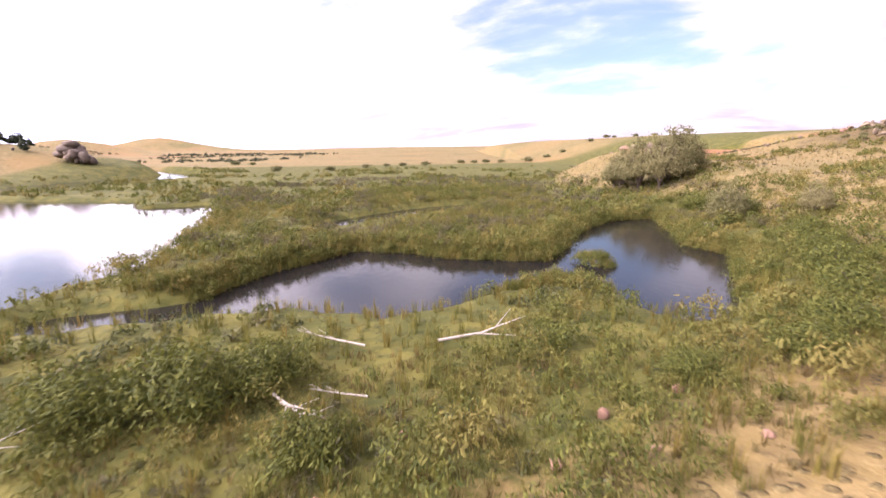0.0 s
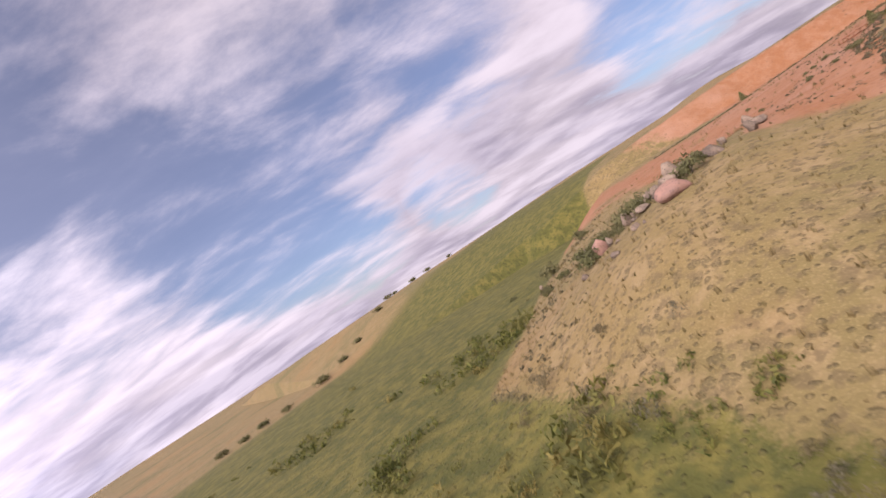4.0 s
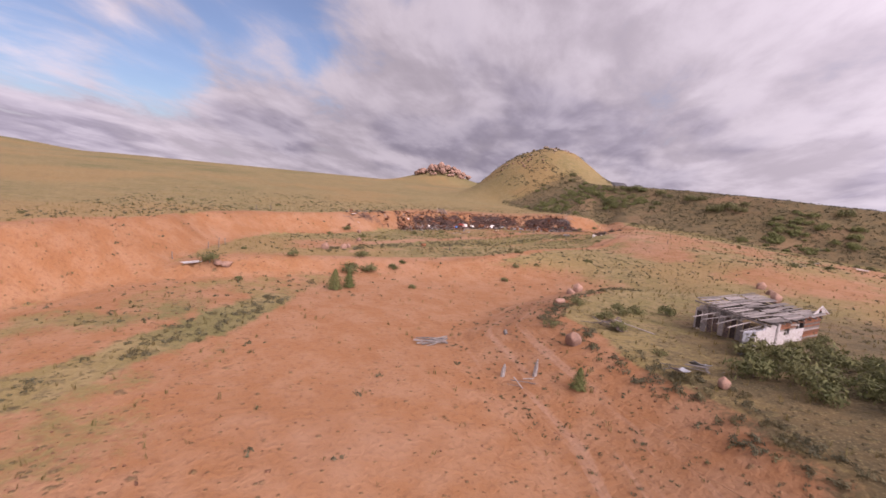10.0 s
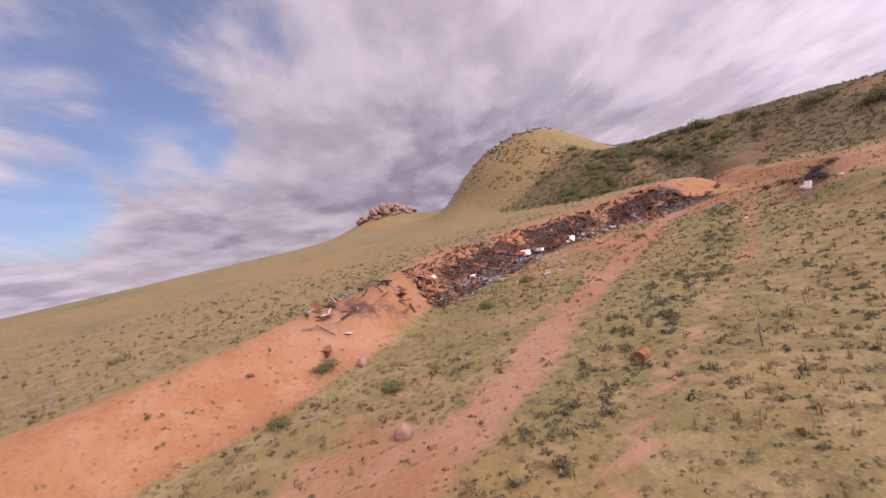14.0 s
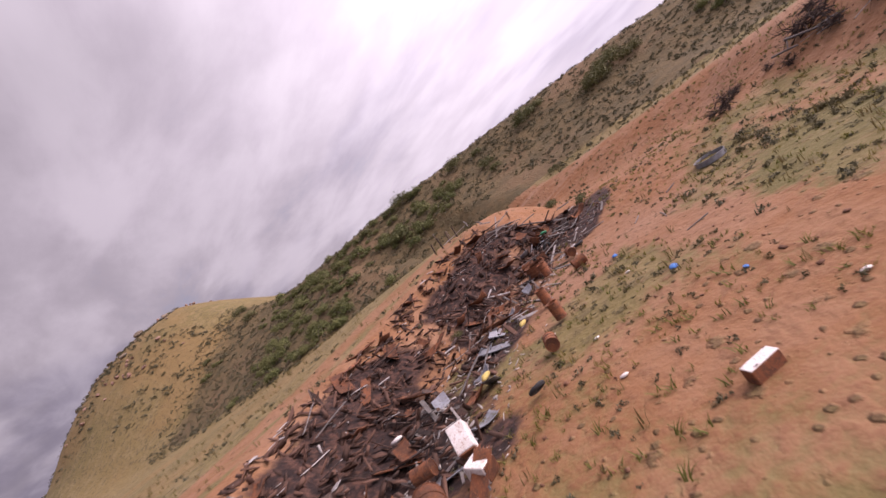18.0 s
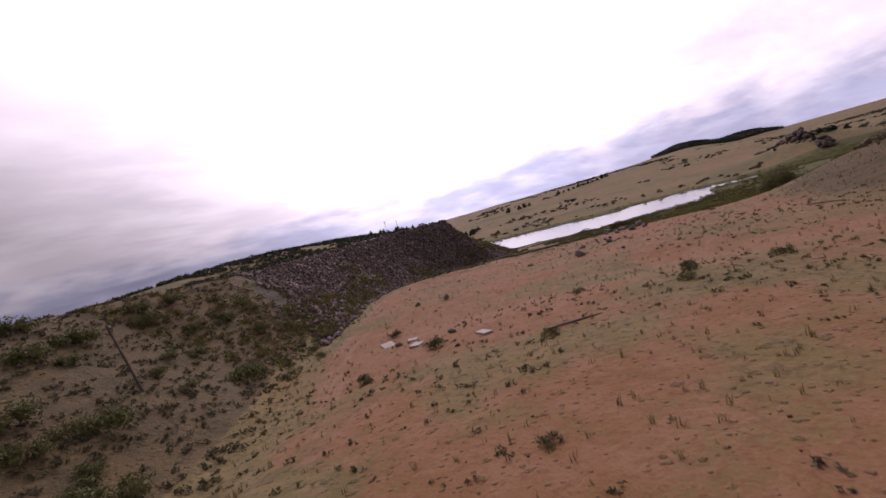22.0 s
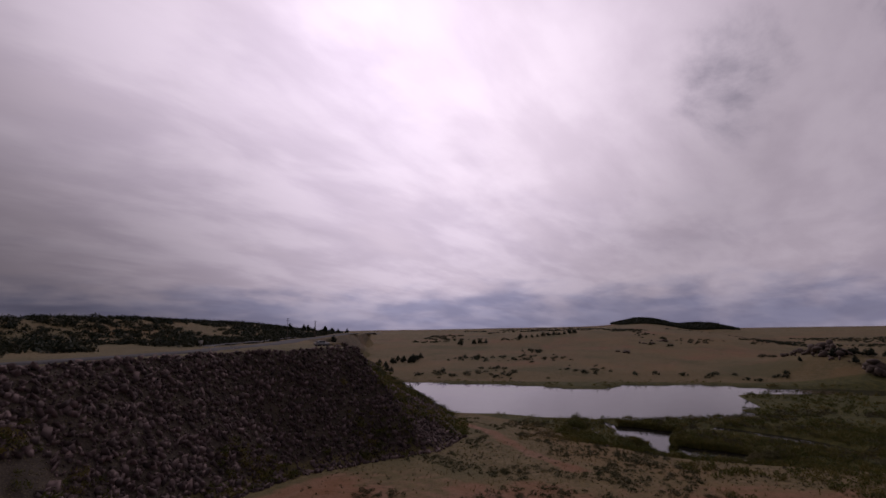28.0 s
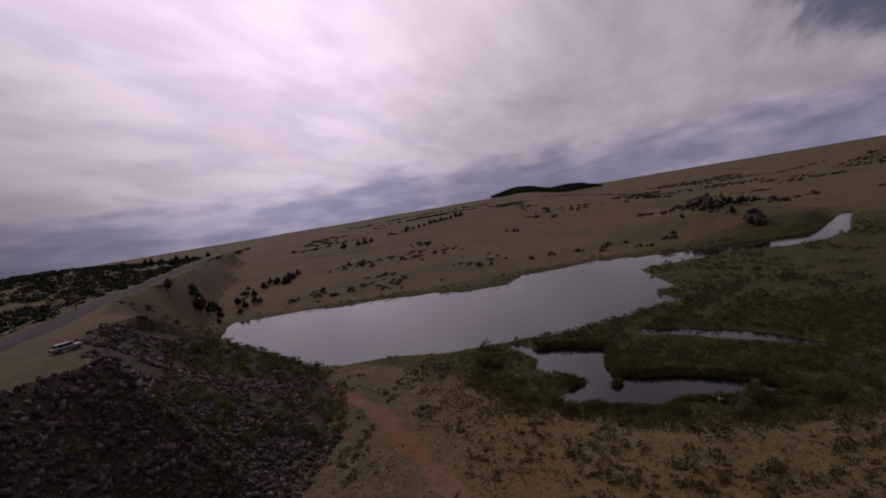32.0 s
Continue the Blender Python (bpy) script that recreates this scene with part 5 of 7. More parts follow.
far_rule = lambda x, y, z, f: (f["wet"] < -1.0) & ~by_path(x, y) & (f["edge"] > -4) & (bumps(x, y, 16, 85, 2) > -0.35 + 0.55 * smooth(110, 190, y))
sx, sy, sz, sf = random_in(5200, -128, 60, 66, 230, np.random.default_rng(54), far_rule)
scatter("willow_scrub", shrub_far, sx, sy, sz - 0.05, uneven(sx, sy, 55, 0.45, 1.6), WILLOW, "distant green willow scrub on the valley floor", "shrubs", patchy(sx, sy, 45), 0.15, None, 56)
# bare grey brush and willow humps that stand out of the green marsh
sx, sy, sz, sf = random_in(9000, -50, 46, 34, 150, np.random.default_rng(191), lambda x, y, z, f: (f["wet"] < -0.6) & (f["edge"] > -6) & open_view(x, y) & (bumps(x, y, 6, 192, 2) > 0.12))
scatter("marsh_brush", fine_shrub, sx[:1100], sy[:1100], sz[:1100] - 0.05, np.random.default_rng(193).uniform(0.6, 1.5, 1100)[:len(sx)], SAGE, "grey-brown twiggy brush in the marsh", "shrubs", None, 0.15, None, 194)
# scrub along the pond shore in the west
sx, sy, sz, sf = random_in(2600, -175, -24, -95, 110, np.random.default_rng(57), lambda x, y, z, f: dry_place(x, y, z, f) & (f["wet"] > -12) & (f["toe"] > 0) & (bumps(x, y, 12, 87, 2) > -0.1))
scatter("shore_scrub", shrub_far, sx, sy, sz - 0.05, np.random.default_rng(58).uniform(0.4, 1.0, len(sx)), WILLOW, "green scrub along the pond shore", "shrubs", None, 0.15, None, 59)

tufts = [tuft_arrays(340 + i, 5, 0.24, 0.28 + 0.05 * i, 0.022) for i in range(4)]
tall = [tuft_arrays(350 + i, 16, 0.35, 0.75 + 0.1 * i, 0.016) for i in range(4)]
sx, sy, sz, sf = random_in(2600, -26, 30, 2, 46, np.random.default_rng(61), lambda x, y, z, f: dry_place(x, y, z, f) & (f["edge"] > -16) & (y > 9 + 4 * bumps(x, y, 6, 89)))
scatter("marsh_grass", tall, sx, sy, sz - 0.03, np.random.default_rng(62).uniform(0.5, 1.2, len(sx)), GREEN_GRASS, "tall yellow-green marsh grass", "grass", None, 0.1, None, 63)
sx, sy, sz, sf = random_in(4200, -24, 26, -2, 20, np.random.default_rng(64), lambda x, y, z, f: dry_place(x, y, z, f) & (bumps(x, y, 4, 91) > -0.3))
scatter("dry_grass", tufts, sx, sy, sz - 0.02, np.random.default_rng(65).uniform(0.6, 1.3, len(sx)), DRY_GRASS, "tan dry grass on the sandy bank", "grass", None, 0.1, None, 66)

# dry tufts and sage over the upland, thinner on the bare track
def upland(x, y, z, f):
    c, pit_here = cover_of(x, y, f)
    bare = np.clip(c[:, 0] * 1.1, 0, 0.84)
    keep = np.random.default_rng(71).uniform(0, 1, len(x)) > bare
    return (f["wet"] < -3) & keep & (f["toe"] > -1) & (f["edge"] < 0) & (pit_here < 0.3) & (f["cut"] < 5 + 70 * np.random.default_rng(70).uniform(0, 1, len(x)) ** 3)


sx, sy, sz, sf = random_in(30000, 30, 345, -34, 172, np.random.default_rng(72), upland)
size = np.random.default_rng(73).uniform(0.6, 1.5, len(sx))
scatter("dry_grass", tufts, sx, sy, sz - 0.02, size, DRY_GRASS, "tan bunch grass tufts over the dry ground", "grass", None, 0.12, None, 74)
sage_shapes = [shrub_arrays(360 + i, 5, 6, 0.30, 0.32, 0.095, 0.7, 0.22) for i in range(4)]
sx, sy, sz, sf = random_in(24000, 30, 320, -34, 172, np.random.default_rng(75), lambda x, y, z, f: upland(x, y, z, f) & (bumps(x, y, 13, 93, 2) > -0.25 + 0.4 * (x < 200)))
scatter("sagebrush", sage_shapes, sx, sy, sz - 0.03, np.random.default_rng(76).uniform(0.4, 1.3, len(sx)), SAGE, "small grey-green sagebrush over the dry ground", "sagebrush", None, 0.1, None, 77)
sx, sy, sz, sf = random_in(13000, 176, 400, -75, 26, np.random.default_rng(78), lambda x, y, z, f: (-f["toe"] > 0) & (-f["toe"] < f["run"] + 3) & (bumps(x, y, 15, 79, 2) > -0.45))
scatter("sagebrush", sage_shapes, sx, sy, sz - 0.03, np.random.default_rng(79).uniform(0.8, 2.0, len(sx)), SAGE, "grey-green sagebrush covering the road bank", "sagebrush", None, 0.1, None, 80)
sx, sy, sz, sf = random_in(7000, -40, 230, -70, -4, np.random.default_rng(81), lambda x, y, z, f: (-f["toe"] > -1) & (-f["toe"] < f["run"] * 0.7) & ((x < 186) & (bumps(x, y, 17, 63, 2) > 0.14 - 0.3 * (-f["toe"] < f["run"] * 0.4)) |  ((x < 26) & (bumps(x, y, 8, 64) < 0.1))))
scatter("bank_scrub", [shrub_arrays(370 + i, 8, 7, 0.7, 0.75, 0.13, 0.7, 0.22) for i in range(3)], sx, sy, sz, np.random.default_rng(82).uniform(0.6, 1.9, len(sx)), WILLOW, "green scrub growing between the riprap stones", "shrubs", None, 0.1, None, 83)
sx, sy, sz, sf = random_in(9000, 120, 206, -66, 0, np.random.default_rng(195), lambda x, y, z, f: (-f["toe"] > 0) & (-f["toe"] < f["run"] * (0.5 + 0.5 * smooth(160, 178, x))) & (bumps(x, y, 13, 196, 2) > 0.02 - 0.3 * smooth(160, 180, x)))
scatter("bank_scrub", [shrub_arrays(374 + i, 8, 8, 0.55, 0.5, 0.10, 0.7, 0.22) for i in range(3)], sx[:620], sy[:620], sz[:620], np.random.default_rng(197).uniform(0.5, 1.7, 620)[:len(sx)], WILLOW, "green scrub at the foot of the stone bank", "shrubs", None, 0.1, None, 198)
sx, sy, sz, sf = random_in(6000, 166, 206, -66, 0, np.random.default_rng(199), lambda x, y, z, f: (-f["toe"] > -1) & (-f["toe"] < f["run"] + 1) & (bumps(x, y, 6, 200, 2) > -0.3))
scatter("bank_scrub", [shrub_arrays(378 + i, 8, 10, 0.55, 0.5, 0.09, 0.7, 0.22) for i in range(3)], sx[:230], sy[:230], sz[:230], np.random.default_rng(201).uniform(0.4, 1.3, 230)[:len(sx)], WILLOW, "green scrub and brush on the earth bank", "shrubs", None, 0.1, None, 202)
# clods and pebbles on the bare ground
sx, sy, sz, sf = random_in(9000, 60, 300, -30, 170, np.random.default_rng(84), lambda x, y, z, f: (cover_of(x, y, f)[0][:, 0] > 0.4) & (f["edge"] < -3) & (bumps(x, y, 10, 95, 2) > -0.1))
scatter("clods", [chip_arrays(40 + i) for i in range(4)], sx, sy, sz + 0.01, 0.07 + 0.20 * np.random.default_rng(85).uniform(0, 1, len(sx)) ** 4, CLOD, "red clods and pebbles on the bare track", "stones", None, 0.3, 0.7, 86)
# far woods and bush lines
sx, sy, sz, sf = random_in(9000, -2000, -1450, 300, 860, np.random.default_rng(87), lambda x, y, z, f: mound(x, y, -1700, 410, 150, 120, 1, 1.2, 10) + mound(x, y, -1720, 600, 170, 105, 1, 1.2, 0) > 0.35)
scatter("far_woods", [shrub_arrays(380 + i, 8, 6, 3.0, 5.0, 1.1, 0.5, 0.3) for i in range(3)], sx, sy, sz - 0.5, np.random.default_rng(88).uniform(1.0, 2.2, len(sx)), FAR_TREE, "dark distant wooded ridge", "woods", None, 0.1, None, 89)
# dark sage beside the wheel ruts on the bench
sx, sy, sz, sf = random_in(9000, 226, 276, 40, 126, np.random.default_rng(106), lambda x, y, z, f: (np.abs(sides(x, y, RUT_B)[0] - 3.2) < 2.4 + 2.5 * bumps(x, y, 7, 107)) & (f["shelf"] > 0.5))
scatter("rut_sage", [shrub_arrays(412 + i, 8, 9, 0.36, 0.36, 0.08, 0.7, 0.22) for i in range(3)], sx[:190], sy[:190], sz[:190] - 0.03, np.random.default_rng(108).uniform(0.5, 1.5, 190)[:len(sx)], SAGE, "grey-green sage beside wheel ruts", "sagebrush", None, 0.1, None, 109)
sx, sy, sz, sf = random_in(700, -20, 26, 2, 16, np.random.default_rng(110), lambda x, y, z, f: (f["wet"] < -1) & (bumps(x, y, 5, 111) > 0.05))
scatter("bank_brush", fine_shrub, sx, sy, sz - 0.04, np.random.default_rng(112).uniform(0.25, 0.6, len(sx)), SAGE, "low grey-brown brush on the sandy bank", "shrubs", None, 0.1, None, 113)

# small sage and weeds on the bench beside the dump and on the terrace
sx, sy, sz, sf = random_in(9000, 244, 292, 4, 118, np.random.default_rng(171), lambda x, y, z, f: (f["cut"] < -9) & (f["toe"] > 0) & (bumps(x, y, 11, 172, 2) > -0.1) & (np.abs(sides(x, y, RUT_A)[0]) > 1.6) & (f["shelf"] + f["step"] > 0.3) & (f["step"] < 0.85))
scatter("bench_sage", [shrub_arrays(440 + i, 5, 7, 0.26, 0.26, 0.08, 0.7, 0.22) for i in range(3)], sx[:1000], sy[:1000], sz[:1000] - 0.03, np.random.default_rng(173).uniform(0.25, 0.95, 1000)[:len(sx)], SAGE, "small dark sage and weeds on the red bench", "sagebrush", None, 0.1, None, 174)
scatter("bench_weeds", [tuft_arrays(446 + i, 9, 0.30, 0.22, 0.022) for i in range(3)], sx[1000:4200], sy[1000:4200], sz[1000:4200] - 0.02, np.random.default_rng(175).uniform(0.5, 1.3, 3200)[:len(sx[1000:4200])], GREEN_GRASS, "yellow-olive weeds on the red bench", "grass", None, 0.1, None, 176)
# weeds on the red face of the cliff
sx, sy, sz, sf = random_in(5200, 66, 196, 100, 146, np.random.default_rng(181), lambda x, y, z, f: (f["cliff"] > -2) & (f["cliff"] < 10) & (bumps(x, y, 8, 182, 2) > -0.15))
scatter("face_weeds", [shrub_arrays(450 + i, 5, 7, 0.26, 0.24, 0.08, 0.7, 0.22) for i in range(3)], sx[:1500], sy[:1500], sz[:1500] - 0.03, np.random.default_rng(183).uniform(0.2, 0.85, 1500)[:len(sx)], SAGE, "dark weeds and small sage on the red cliff face", "sagebrush", None, 0.1, None, 184)
# sage on the low bank between the track and the cut
sx, sy, sz, sf = random_in(9000, 125, 215, 118, 190, np.random.default_rng(161), lambda x, y, z, f: (np.abs(sides(x, y, STRIP)[0]) < 2.0 + 1.6 * bumps(x, y, 9, 162)) & (bumps(x, y, 3, 163) > -0.25))
scatter("strip_sage", [shrub_arrays(430 + i, 8, 10, 0.34, 0.36, 0.07, 0.7, 0.22) for i in range(3)], sx[:380], sy[:380], sz[:380] - 0.03, np.random.default_rng(164).uniform(0.4, 1.3, 380)[:len(sx)], SAGE, "grey-green sage along the low bank beside the track", "sagebrush", None, 0.1, None, 165)
# olive brush on the slope between the marsh and the granite spur
sx, sy, sz, sf = random_in(4200, 26, 110, 30, 150, np.random.default_rng(131), lambda x, y, z, f: (f["wet"] < -2) & (f["edge"] < 2) & (f["cliff"] < -2.5) & (bumps(x, y, 12, 132, 2) > -0.2 + 0.006 * (x - 26)))
scatter("slope_brush", shrub_far, sx, sy, sz - 0.05, np.random.default_rng(133).uniform(0.35, 1.1, len(sx)), WILLOW, "olive brush on the slope above the marsh", "shrubs", None, 0.12, None, 134)

sx, sy, sz, sf = random_in(9000, -16, 30, 30, 116, np.random.default_rng(136), lambda x, y, z, f: (f["wet"] < -0.4) & (f["edge"] > -2) & (np.abs(x - 4) < 8 + 0.1 * y))
scatter("marsh_grass", tufts, sx, sy, sz - 0.03, np.random.default_rng(137).uniform(0.9, 1.9, len(sx)), GREEN_GRASS, "yellow-green grass between the willows", "grass", None, 0.1, None, 138)

# willows that hang over the water's edge on the far shore
sx, sy, sz, sf = random_in(60000, -40, 32, 26, 70, np.random.default_rng(141), lambda x, y, z, f: (f["wet"] < 0.45) & (f["wet"] > -2.0) & (inside(x, y, BEAVER) > -2.2) & (y > 30))
scatter("shore_scrub", fine_shrub, sx[:1500], sy[:1500], np.maximum(sz[:1500], -0.1) - 0.05, np.random.default_rng(142).uniform(0.45, 1.25, 1500)[:len(sx)], WILLOW, "green willow scrub hanging over the water's edge", "shrubs", None, 0.15, None, 143)
scatter("shore_grass", tall, sx[1500:3000], sy[1500:3000], np.maximum(sz[1500:3000], -0.1) - 0.03, np.random.default_rng(144).uniform(0.6, 1.3, len(sx[1500:3000])), GREEN_GRASS, "tall yellow-green grass at the water's edge", "grass", None, 0.15, None, 148)

sx, sy, sz, sf = random_in(90, 11.2, 15.0, 37.8, 41.2, np.random.default_rng(145), lambda x, y, z, f: z > -0.25)
scatter("islet_scrub", fine_shrub, sx, sy, sz - 0.05, np.random.default_rng(146).uniform(0.6, 1.1, len(sx)), WILLOW, "green willow scrub on a small islet", "shrubs", None, 0.15, None, 147)


# ---------- the ruined shack ----------
def bent_sheet(name, mat, long=2.2, wide=1.0, wave=0.02, bend=0.25, seed=0, ridges=9):
    """A corrugated sheet of steel, buckled, with real thickness, lying on z = 0."""
    rng = np.random.default_rng(seed)
    nx, ny = 14, ridges * 2 + 1
    u, v = np.meshgrid(np.linspace(-0.5, 0.5, nx), np.linspace(-0.5, 0.5, ny))
    a, b, c = rng.uniform(-1, 1, 3)
    top = 0.03 + bend * (np.abs(a) * u * u * 1.6 + b * 0.5 * u * v + 0.4 * np.abs(c) * v * v) + wave * np.cos(np.arange(ny) * np.pi)[:, None]
    top = top - top.min() + 0.02
    jag = 1 + 0.05 * rng.normal(size=(ny, 1)) * (np.abs(u) > 0.49)
    up = np.stack([u * jag * long, v * wide, top], -1).reshape(-1, 3)
    down = up - np.array([0, 0, 0.012])
    i = (np.arange(ny - 1)[:, None] * nx + np.arange(nx - 1)[None]).ravel()
    quads = np.stack([i, i + 1, i + nx + 1, i + nx], -1)
    n = nx * ny
    rim = []
    ring = list(range(nx)) + [nx * k + nx - 1 for k in range(1, ny)] + list(range(n - 2, n - nx - 1, -1)) + [nx * k for k in range(ny - 2, 0, -1)]
    for p, q in zip(ring, ring[1:] + ring[:1]):
        rim.append((q, p, p + n, q + n))
    return mesh_of(name, np.concatenate([up, down]), np.concatenate([quads, quads[:, ::-1] + n, np.array(rim)]), mat)


def board_mesh(name, mat, long, wide, thick, seed=0):
    """A weathered board with a slight twist and broken ends."""
    rng = np.random.default_rng(seed)
    bm = bmesh.new()
    box(bm, (long, wide, thick))
    bmesh.ops.subdivide_edges(bm, edges=[e for e in bm.edges if abs((e.verts[0].co - e.verts[1].co).x) > 0.5 * long], cuts=2)
    for v in bm.verts:
        s = v.co.x / long
        v.co.z += thick / 2 + 0.03 * s * v.co.y / max(wide, 0.01) * wide + 0.02 * math.sin(3 * s + seed)
        v.co.x += rng.uniform(-0.06, 0.06)
        v.co.y += rng.uniform(-0.006, 0.006)
    me = bpy.data.meshes.new(name)
    bm.to_mesh(me)
    bm.free()
    me.materials.append(mat)
    return me


def quick_box(size, at, turn=(0, 0, 0), bevel=0.0):
    bm = bmesh.new()
    box(bm, size, at, turn, bevel)
    return bm


def shack():
    """A collapsed cabin: x runs along its front, y to the back."""
    d = Vector((3.9, -15.3, 0)).normalized()
    m = Matrix(((d.x, -d.y, 0, 166.0), (d.y, d.x, 0, 96.6), (0, 0, 1, 14.55), (0, 0, 0, 1)))
    m.translation.z = height(168.5, 89) + 0.05
    home = thing("shack", m, "ruined weathered wooden shack with a sagging plank roof", "shack")
    rng = random.Random(5)
    # front of lapped boards, white and rusty patches, with openings
    front = [(3.8, 5.8, "white"), (6.3, 6.6, "white"), (6.6, 8.6, "patch"), (8.6, 11.6, "low"), (11.6, 15.2, "rust")]
    for x0, x1, look_kind in front:
        z = 0.0
        top = 2.05 if x1 < 11.7 else 2.35
        while z < top - 0.05:
            skip = (look_kind == "patch" and 0.9 < z < 1.35 and True) or (look_kind == "low" and 1.25 < z < 1.75)
            mat = WHITE_BOARD
            if look_kind == "rust" or (look_kind in ("patch", "low") and z > 1.3):
                mat = RUST if rng.random() < 0.75 else GREY_WOOD
            if skip:
                w = (x1 - x0) * 0.45
                part("board", quick_box((w, 0.035, 0.2), (x0 + w / 2, 0.0, z + 0.1), (4, 0, 0)), mat, home)
            else:
                part("board", quick_box((x1 - x0 + rng.uniform(-0.03, 0.03), 0.035, 0.2), ((x0 + x1) / 2, rng.uniform(-0.01, 0.01), z + 0.1), (4, rng.uniform(-0.4, 0.4), 0)), mat, home)
            z += 0.19
    for x in (3.8, 5.85, 6.25, 8.6, 11.6, 15.2):
        part("post", quick_box((0.12, 0.12, 2.35), (x, 0.09, 1.1), (0, rng.uniform(-2, 2), 0)), GREY_WOOD if x > 6.3 else WHITE_BOARD, home)
    for x0 in (7.6, 10.0):
        part("window_frame", quick_box((0.9, 0.08, 0.07), (x0, 0.0, 1.28 if x0 < 9 else 1.72)), WHITE_BOARD, home)
        part("window_frame", quick_box((0.07, 0.08, 0.5), (x0 + 0.42, 0.0, 1.05 if x0 < 9 else 1.5)), WHITE_BOARD, home)
    # gable at the far end with a small window
    for i in range(9):
        x = 13.5 + i * 0.42
        h = 0.85 - abs(i - 4) * 0.19
        part("gable_board", quick_box((0.40, 0.04, max(h, 0.12)), (x - 0.5, -0.02, 2.38 + max(h, 0.12) / 2)), RUST if i % 4 == 0 else WHITE_BOARD, home)
    part("gable_window", quick_box((0.5, 0.06, 0.4), (14.7, -0.05, 2.62)), DARK_GLASS, home, "small dark gable window")
    part("gable_trim", quick_box((2.3, 0.09, 0.1), (13.9, -0.05, 2.83), (0, -24, 0)), WHITE_BOARD, home)
    part("gable_trim", quick_box((2.3, 0.09, 0.1), (15.9, -0.05, 2.83), (0, 24, 0)), WHITE_BOARD, home)
    # back and side walls of dark upright planks
    for i in range(22):
        x = 3.9 + i * 0.54
        part("plank", quick_box((0.46, 0.04, 2.3 + rng.uniform(-0.3, 0.2)), (x, 6.2, 1.1), (0, rng.uniform(-3, 3), 0)), GREY_WOOD, home)
    for i in range(11):
        y = 0.5 + i * 0.54
        part("plank", quick_box((0.04, 0.44, 1.9 + rng.uniform(-0.4, 0.3)), (3.85, y, 1.0), (rng.uniform(-3, 3), 0, 0)), CHAR if i % 3 else GREY_WOOD, home)
        part("plank", quick_box((0.04, 0.48, 2.2), (15.2, y, 1.1), (rng.uniform(-3, 3), 0, 0)), GREY_WOOD, home)
    # rafters and the sagging roof of planks with gaps
    for i in range(9):
        x = 3.9 + i * 1.35
        part("rafter", quick_box((0.09, 6.9, 0.14), (x, 3.1, 2.42), (4.5, 0, 0)), GREY_WOOD, home)
    for i in range(26):
        y = -0.35 + i * 0.262
        sag = -0.32 * math.sin(math.pi * (i / 25))
        for x0, x1 in ((3.5, 7.3), (7.35, 11.2), (11.25, 15.4)):
            if rng.random() < 0.24:
                continue
            cut_a, cut_b = rng.uniform(0, 0.5) if rng.random() < 0.4 else 0, rng.uniform(0, 0.6) if rng.random() < 0.3 else 0
            w = x1 - x0 - cut_a - cut_b
            part("roof_plank", quick_box((w, 0.235, 0.03), (x0 + cut_a + w / 2, y, 2.27 + 0.078 * (y + 0.35) * 1.0 + 0.25 + sag * 0.5 + rng.uniform(-0.02, 0.03)), (4.5 + rng.uniform(-6, 6), rng.uniform(-1.8, 1.8), rng.uniform(-2.2, 2.2))), GREY_WOOD, home)
    # lean-to: a tilted steel sheet and a white boarded side
    for k in range(4):
        ob = part("wall_sheet", bent_sheet("wall_sheet", GALV, 2.1, 1.0, 0.02, 0.1, 60 + k), GALV, home, "tilted galvanised sheet")
        ob.matrix_basis = pose(0.1 + k * 0.93, -0.15 - 0.12 * k, 0.95, 0, -82, 0) @ pose(0, 0, 0, 0, 0, 0)
        ob.matrix_basis = pose(0.1 + k * 0.93, -0.1, 0.98 - 0.04 * k, 90, 0, 0) @ pose(0, 0, 0, 0, 0, 90)
    for i in range(10):
        part("board", quick_box((2.2, 0.03, 0.19), (2.65, -0.22, 0.12 + i * 0.185), (4, 0, 0)), WHITE_BOARD, home)
    for x in (0.0, 1.9, 3.7):
        part("post", quick_box((0.1, 0.1, 2.0), (x, 0.1, 0.95)), GREY_WOOD, home)
    for i in range(5):
        part("rail", quick_box((4.2, 0.10, 0.07), (1.9, 0.3 + i * 1.0, 1.98 + 0.02 * i), (0, -1.5, rng.uniform(-6, 6))), GREY_WOOD, home)


shack()
PLANKS = [board_mesh("plank", GREY_WOOD, l, w, 0.035, i) for i, (l, w) in enumerate(((2.4, 0.18), (3.2, 0.14), (1.6, 0.22), (2.0, 0.10), (4.0, 0.16)))]
CHARRED = [board_mesh("charred_board", CHAR, l, w, 0.05, 10 + i) for i, (l, w) in enumerate(((2.2, 0.2), (3.0, 0.15), (1.5, 0.25), (1.1, 0.4)))]
WHITES = [board_mesh("white_board", WHITE_BOARD, l, w, 0.03, 20 + i) for i, (l, w) in enumerate(((1.4, 0.2), (0.8, 0.12), (0.6, 0.4), (2.2, 0.12)))]
RUSTY = [bent_sheet("rusty_sheet", RUST, l, w, 0.018, b, 30 + i) for i, (l, w, b) in enumerate(((2.2, 0.9, 0.5), (1.6, 0.8, 1.0), (1.2, 1.0, 0.7), (2.6, 0.7, 0.3)))]
ZINC = [bent_sheet("steel_sheet", GALV, l, w, 0.016, b, 40 + i) for i, (l, w, b) in enumerate(((2.2, 0.9, 0.2), (1.5, 0.8, 0.5), (1.0, 0.8, 0.3)))]


